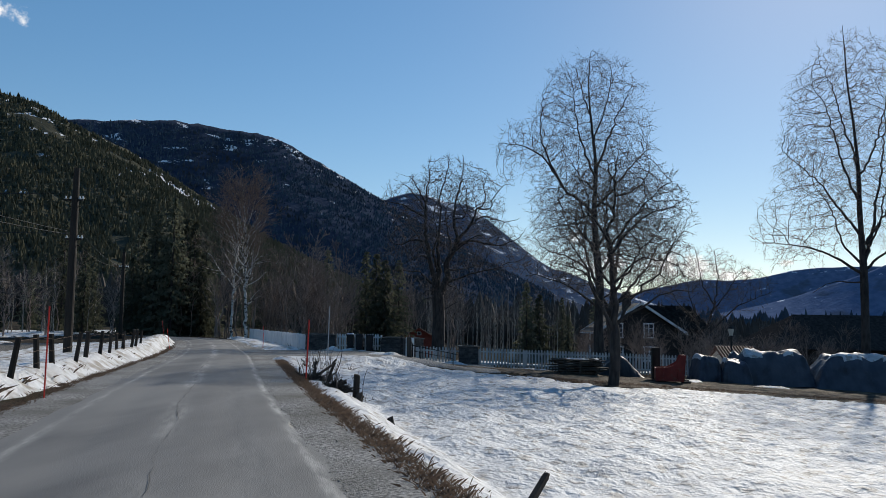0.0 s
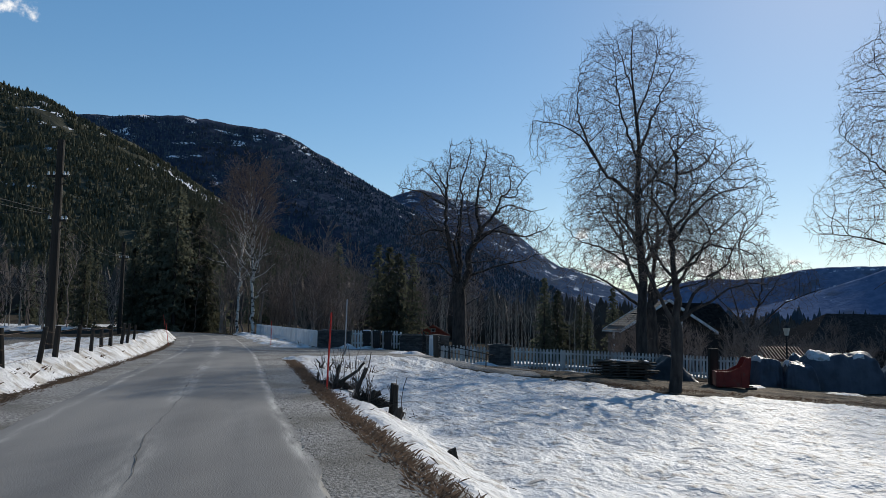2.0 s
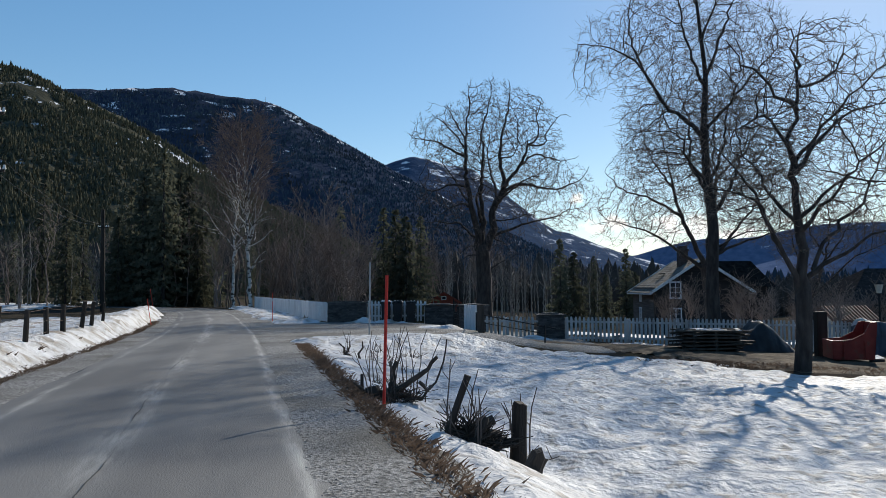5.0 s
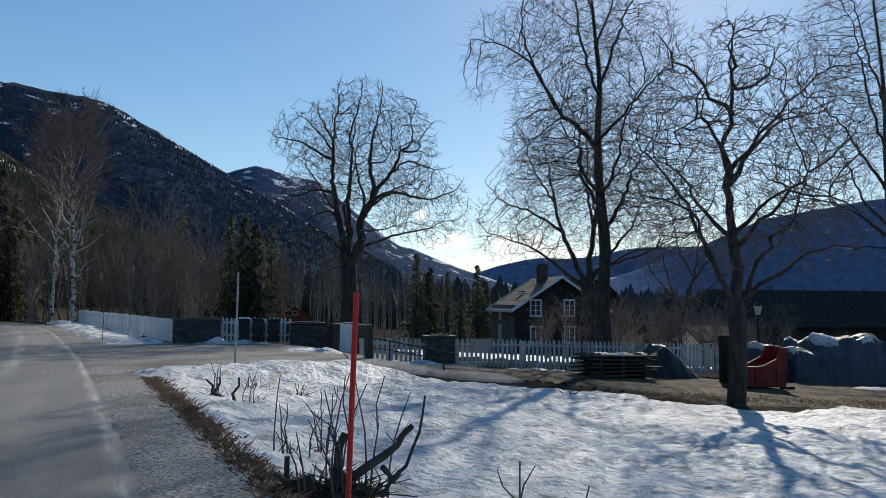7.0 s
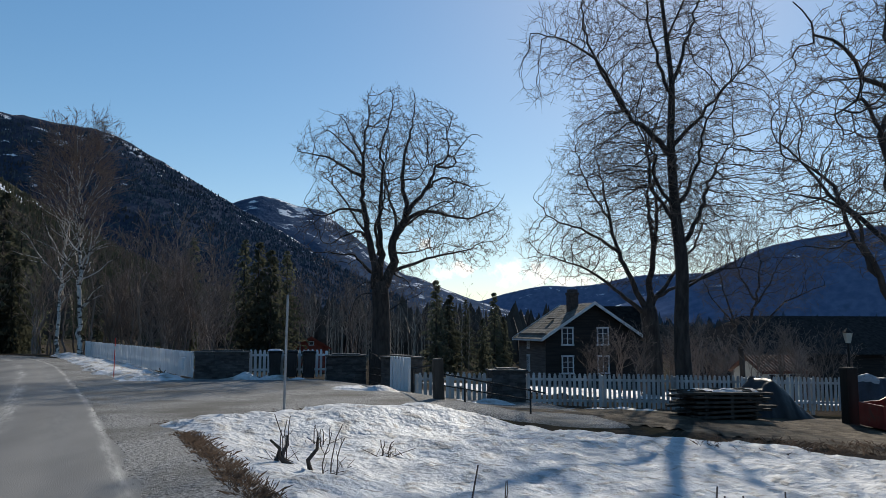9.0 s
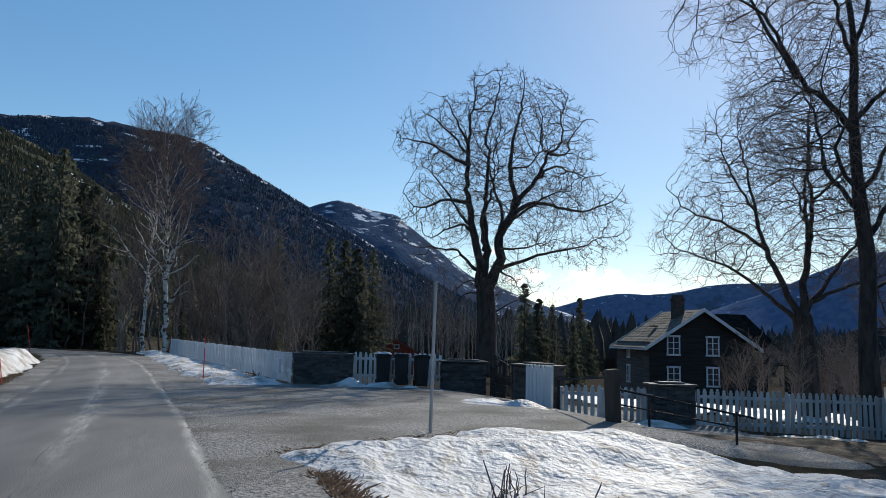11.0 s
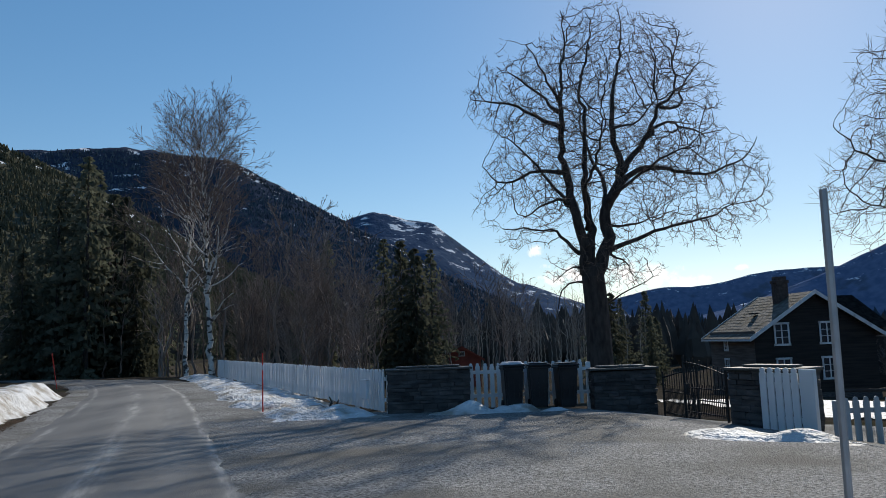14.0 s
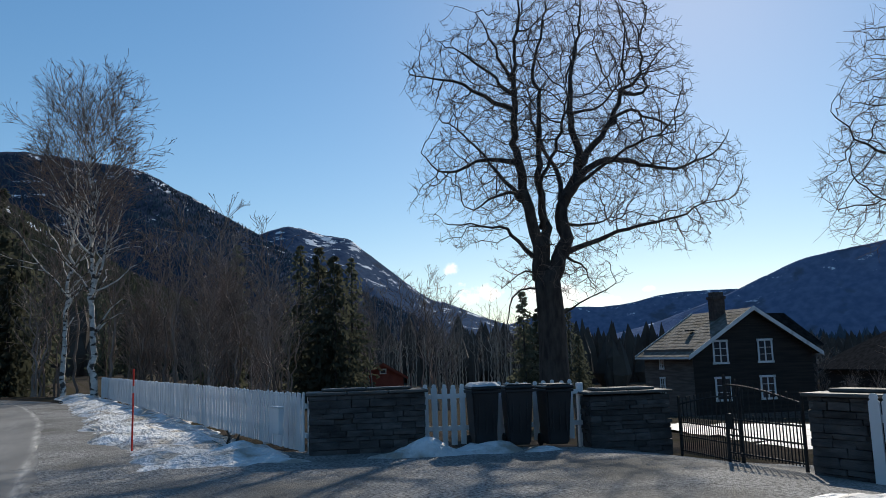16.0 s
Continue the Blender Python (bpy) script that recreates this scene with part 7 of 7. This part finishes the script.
def draped(name, x, y, lx, ly, high, turn, material, label, seed, peak=0.0, snow=0.0, box_like=0.45):
    """A stack under a tarpaulin, sagging between its contents, with creased flanks."""
    e = thing(name, pose(x, y, land(x, y) - 0.05, rz=turn), label, "covered stack", "tarpaulin-covered stacks")
    nu, nv = 44, 26
    verts, faces = [], []
    for j in range(nv + 1):
        for i in range(nu + 1):
            u, v = -1 + 2 * i / nu, -1 + 2 * j / nv
            au, av = abs(u), abs(v)
            side = 1 - max(0, (max(au ** 1.0, av) - box_like) / (1 - box_like)) ** 1.7
            if peak:
                side = (1 - au ** 0.95) * 0.9 + 0.1 * side
                side *= 1 - max(0, (av - 0.4) / 0.6) ** 2
            z = high * max(0, side) * (0.90 + 0.16 * nz(u * lx, v * ly, 0.7, seed)) + 0.05 * nz(u * lx, v * ly, 2.4, seed + 1) * (side > 0.1)
            crease = 0.06 * nz(u * lx * 3, z * 0.6, 1.2, seed + 2)
            verts.append((u * lx / 2 * (1 + 0.02 * math.sin(9 * v)) + crease, v * ly / 2 + crease, max(-0.1, z)))
    for j in range(nv):
        for i in range(nu):
            o = j * (nu + 1) + i
            faces.append((o, o + 1, o + nu + 2, o + nu + 1))
    link_mesh("tarpaulin", verts, faces, material, e, "creased tarpaulin cover", True)
    if snow:
        keep = [f for f in faces if all(verts[q][2] > high * 0.74 for q in f) and nz(verts[f[0]][0], verts[f[0]][1], 0.8, seed + 4) > 0.12 - snow]
        used = sorted({q for f in keep for q in f})
        back = {q: k for k, q in enumerate(used)}
        link_mesh("snow_cap", [(verts[q][0], verts[q][1], verts[q][2] + 0.03 + 0.02 * nz(verts[q][0], verts[q][1], 3, 1)) for q in used], [tuple(back[q] for q in f) for f in keep], M_SNOW, e, "thin melting snow on top", True)
    return e


wood_pile()
draped("tarp_tent", 9.35, 40.5, 2.5, 2.2, 1.3, 5, M_DARKTARP, "dark tarpaulin draped over a peaked stack", 3, peak=1, snow=0.02)
draped("wrapped_bale", 14.4, 41.6, 1.5, 1.5, 1.45, 10, M_TARP, "blue-grey tarpaulin stack with snow on top", 4, snow=0.25, box_like=0.6)
draped("wrapped_bale", 15.8, 41.2, 1.6, 1.5, 1.4, -6, M_TARP, "blue-grey tarpaulin stack with snow on top", 5, snow=0.25, box_like=0.6)
draped("covered_stack", 18.0, 42.2, 4.2, 2.6, 1.95, 5, M_TARP, "long stack under a wrinkled blue-grey tarpaulin", 6, snow=0.08, box_like=0.68)
draped("covered_stack", 22.6, 42.0, 5.2, 3.0, 2.15, -4, M_TARP, "large humped stack under a blue-grey tarpaulin", 7, snow=0.05, box_like=0.5)
draped("covered_stack", 28.2, 43.0, 5.0, 3.0, 2.2, 8, M_TARP, "large humped stack under a blue-grey tarpaulin", 8, snow=0.05, box_like=0.5)


def tipping_box():
    """A red steel tractor box with a tall curved back."""
    e = thing("transport_box", pose(11.15, 37.2, land(11.15, 37.2) + 0.02, rz=-12), "rusty red steel tractor transport box with raised end", "transport box")
    def plate(name, pts, th, lab=""):
        bm = bmesh.new()
        f = [bm.verts.new(p) for p in pts]
        face = bm.faces.new(f)
        bm.normal_update()
        r = bmesh.ops.extrude_face_region(bm, geom=[face])
        n = face.normal * th
        bmesh.ops.translate(bm, vec=n, verts=[v for v in r["geom"] if isinstance(v, bmesh.types.BMVert)])
        part(name, bm, M_REDPAINT, e, lab)
    w, l = 1.25, 1.2
    plate("floor", [(-w / 2, -l / 2, 0.12), (w / 2, -l / 2, 0.12), (w / 2, l / 2, 0.12), (-w / 2, l / 2, 0.12)], 0.04)
    for y in (-l / 2, l / 2):
        plate("side_panel", [(-w / 2, y, 0.1), (w / 2, y, 0.1), (w / 2 + 0.1, y, 1.32), (w / 2 - 0.12, y, 1.3), (w / 2 - 0.3, y, 0.95), (w / 2 - 0.7, y, 0.74), (-w / 2, y, 0.7)], 0.04)
    plate("end_panel", [(w / 2, -l / 2, 0.1), (w / 2, l / 2, 0.1), (w / 2 + 0.1, l / 2, 1.3), (w / 2 + 0.1, -l / 2, 1.3)], 0.04)
    plate("tailgate", [(-w / 2, -l / 2, 0.1), (-w / 2, l / 2, 0.1), (-w / 2, l / 2, 0.7), (-w / 2, -l / 2, 0.7)], 0.04)
    bm = bmesh.new()
    box(bm, 0.5, -0.5, 0.0, 0.95, -0.4, 0.1, 0.01)
    part("skid", bm, M_BLACKIRON, e)
    bm = bmesh.new()
    box(bm, 0.5, 0.4, 0.0, 0.95, 0.5, 0.1, 0.01)
    part("skid", bm, M_BLACKIRON, e)
    for x in (-0.3, 0.35):
        for y in (-l / 2 - 0.06, l / 2 + 0.02):
            bm = bmesh.new()
            box(bm, x - 0.03, y, 0.1, x + 0.03, y + 0.04, 0.7)
            part("rib", bm, M_REDPAINT, e)
    d = thing("old_post", pose(10.9, 38.6, land(10.9, 38.6)), "dark thick old post standing behind the red box", "post")
    bm = bmesh.new()
    box(bm, -0.19, -0.16, -0.1, 0.19, 0.16, 1.62, 0.03)
    part("post", bm, M_POLE, d)


tipping_box()


def lantern():
    e = thing("lamp_post", pose(18.0, 47.3, land(18.0, 47.3)), "black iron garden lamp post with glass lantern", "lamp post")
    vs, fs = [], []
    tube_into(vs, fs, [(0, 0, -0.1), (0, 0, 0.4), (0, 0, 2.6)], [0.07, 0.05, 0.04], 10)
    link_mesh("pole", vs, fs, M_BLACKIRON, e)
    bm = bmesh.new()
    bmesh.ops.create_cone(bm, cap_ends=True, segments=6, radius1=0.10, radius2=0.19, depth=0.42, matrix=pose(0, 0, 2.85))
    m = mat("frosted_lamp_glass", (0.5, 0.48, 0.42), (0.6, 0.58, 0.5), 4, 0.3, 0.0)
    part("glass", bm, m, e, "pale lantern glass")
    bm = bmesh.new()
    bmesh.ops.create_cone(bm, cap_ends=True, segments=6, radius1=0.25, radius2=0.04, depth=0.2, matrix=pose(0, 0, 3.16))
    part("cap", bm, M_BLACKIRON, e)
    bm = bmesh.new()
    bmesh.ops.create_cone(bm, cap_ends=True, segments=6, radius1=0.12, radius2=0.12, depth=0.05, matrix=pose(0, 0, 2.62))
    part("collar", bm, M_BLACKIRON, e)


lantern()


def hall(name, x0, x1, y0, y1, base, eave, ridge, wall, roof, label, hip=0.0, over=0.4):
    """A long building whose ridge runs along x."""
    e = thing(name, Matrix.Identity(4), label, "building")
    bm = bmesh.new()
    box(bm, x0, y0, base, x1, y1, eave)
    if not hip:
        vs = [bm.verts.new((x, y, z)) for x in (x0, x1) for y, z in ((y0, eave - 0.01), (y1, eave - 0.01), ((y0 + y1) / 2, ridge - 0.1))]
        bmesh.ops.convex_hull(bm, input=vs)
    part("wall", bm, wall, e)
    ym = (y0 + y1) / 2
    drop = (ridge - eave) / (ym - y0) * over
    for sgn in (-1, 1):
        bm = bmesh.new()
        ye = ym + sgn * (ym - y0 + over)
        vs = [bm.verts.new(p) for t in (0, 0.12) for p in ((x0 - over, ye, eave - drop + t), (x1 + over, ye, eave - drop + t), (x1 + over - hip, ym, ridge + t), (x0 - over + hip, ym, ridge + t))]
        bmesh.ops.convex_hull(bm, input=vs)
        part("roof", bm, roof, e)
    if hip:
        for xx, s in ((x0 - over, 1), (x1 + over, -1)):
            bm = bmesh.new()
            vs = [bm.verts.new(p) for t in (0, 0.12) for p in ((xx, y0 - over, eave - drop + t), (xx, y1 + over, eave - drop + t), (xx + s * hip, ym, ridge + t))]
            bmesh.ops.convex_hull(bm, input=vs)
            part("roof", bm, roof, e)
    return e


hall("barn", 39.8, 76.0, 91.0, 103.0, -4.4, -0.45, 3.3, M_TARRED, M_DARKROOF, "low dark timber barn with a broad hipped roof", 5.6, 0.6)
shed = hall("garden_shed", 22.1, 24.6, 59.4, 62.4, -2.4, -0.6, 0.12, M_CREAM, M_TILE, "small cream rendered shed with red tile roof", 0.0, 0.25)
for k in range(3):
    bm = bmesh.new()
    box(bm, 22.4 + k * 0.68, 59.36, -1.15, 22.9 + k * 0.68, 59.396, -0.72)
    w = part("window", bm, M_WHITE, shed, "small white framed window")
    bm = bmesh.new()
    box(bm, 22.45 + k * 0.68, 59.34, -1.1, 22.85 + k * 0.68, 59.356, -0.77)
    part("pane", bm, M_GLASS, w)
for k in range(13):
    vs, fs = [], []
    x = 21.93 + k * 0.237
    tube_into(vs, fs, [(x, 59.13, -0.6), (x, 60.88, 0.26)], [0.07, 0.07], 6)
    link_mesh("roof_tile", vs, fs, M_TILE, shed)


def red_cabin():
    x0, x1, y0, y1, base, eave, ridge = -4.0, -0.6, 100, 104, -2.6, 0.0, 1.0
    e = thing("red_cabin", Matrix.Identity(4), "small red painted wooden cabin behind the fence", "cabin")
    mid = (x0 + x1) / 2
    bm = bmesh.new()
    vs = [bm.verts.new(p) for y in (y0, y1) for p in ((x0, y, base), (x1, y, base), (x1, y, eave), (mid, y, ridge), (x0, y, eave))]
    bmesh.ops.convex_hull(bm, input=vs)
    part("wall", bm, M_FALURED, e)
    for sgn in (-1, 1):
        bm = bmesh.new()
        xe = mid + sgn * (mid - x0 + 0.35)
        ze = ridge - (ridge - eave) / (mid - x0) * (mid - x0 + 0.35)
        vs = [bm.verts.new((x, y, z + t)) for t in (0.02, 0.12) for y in (y0 - 0.3, y1 + 0.3) for x, z in ((xe, ze), (mid, ridge))]
        bmesh.ops.convex_hull(bm, input=vs)
        part("roof", bm, M_DARKROOF, e)
        bm = bmesh.new()
        vs = [bm.verts.new((x, y, z + t)) for t in (-0.12, 0.1) for y in (y0 - 0.34, y0 - 0.31) for x, z in ((xe, ze), (mid, ridge))]
        bmesh.ops.convex_hull(bm, input=vs)
        part("barge_board", bm, M_FALURED, e)
    bm = bmesh.new()
    box(bm, mid - 0.28, y0 - 0.05, 0.18, mid + 0.28, y0 - 0.02, 0.62)
    w = part("window", bm, M_WHITE, e, "small white gable window")
    bm = bmesh.new()
    box(bm, mid - 0.2, y0 - 0.07, 0.25, mid + 0.2, y0 - 0.055, 0.55)
    part("pane", bm, M_GLASS, w)


red_cabin()


def fence_board():
    e = thing("fence_board", pose(-8.45, 48.05, 0.35, rz=-69.8), "flat white letter box hung on the picket fence", "letter box")
    bm = bmesh.new()
    box(bm, -0.19, -0.10, 0.0, 0.19, -0.02, 0.42, 0.012)
    part("body", bm, M_WHITE, e)
    bm = bmesh.new()
    box(bm, -0.21, -0.12, 0.42, 0.21, 0.0, 0.44, 0.008)
    part("lid", bm, M_WHITE, e)


fence_board()


def side_gravel(x, y):
    d = road_x(min(max(y, -30), 84)) - ROAD_WIDTH - x
    v = min(d - 9.2, 13.3 - d, 58 - y) + 0.3 * nz(x, y, 0.5, 88)
    return None if v < -0.35 else land(x, y) + 0.02 + 0.25 * min(v, 0.0) + 0.02 * nz(x, y, 3, 89)


sheet("side_lane", -34, -8, 6, 60, 0.35, side_gravel, M_BALLAST, "grey gravel lane beyond the wire fence", "gravel lane")


def scatter_stones():
    """Loose chips on the shoulder and clods on the snow."""
    rnd = random.Random(40)
    vs, fs = [], []
    for _ in range(7000):
        y = rnd.uniform(3, 34) if rnd.random() < 0.45 else rnd.uniform(34, 46)
        d = rnd.uniform(-0.05, 1.0) if y < 35 else rnd.uniform(0.2, 8.5)
        x = road_x(y) + d
        z, r = land(x, y) + 0.012, rnd.uniform(0.007, 0.021)
        o = len(vs)
        g = rnd.random() * 6.28
        for s in range(4):
            vs.append((x + r * math.cos(g + s * 1.57) * rnd.uniform(0.7, 1.3), y + r * math.sin(g + s * 1.57) * rnd.uniform(0.7, 1.3), z))
        vs.append((x + rnd.gauss(0, r * 0.3), y, z + r * rnd.uniform(0.4, 0.8)))
        fs += [(o + s, o + (s + 1) % 4, o + 4) for s in range(4)]
    tagged(link_mesh("loose_stones", vs, fs, M_GRAVEL), "loose grey stone chips on the gravel", "stones", kind="stuff")


scatter_stones()
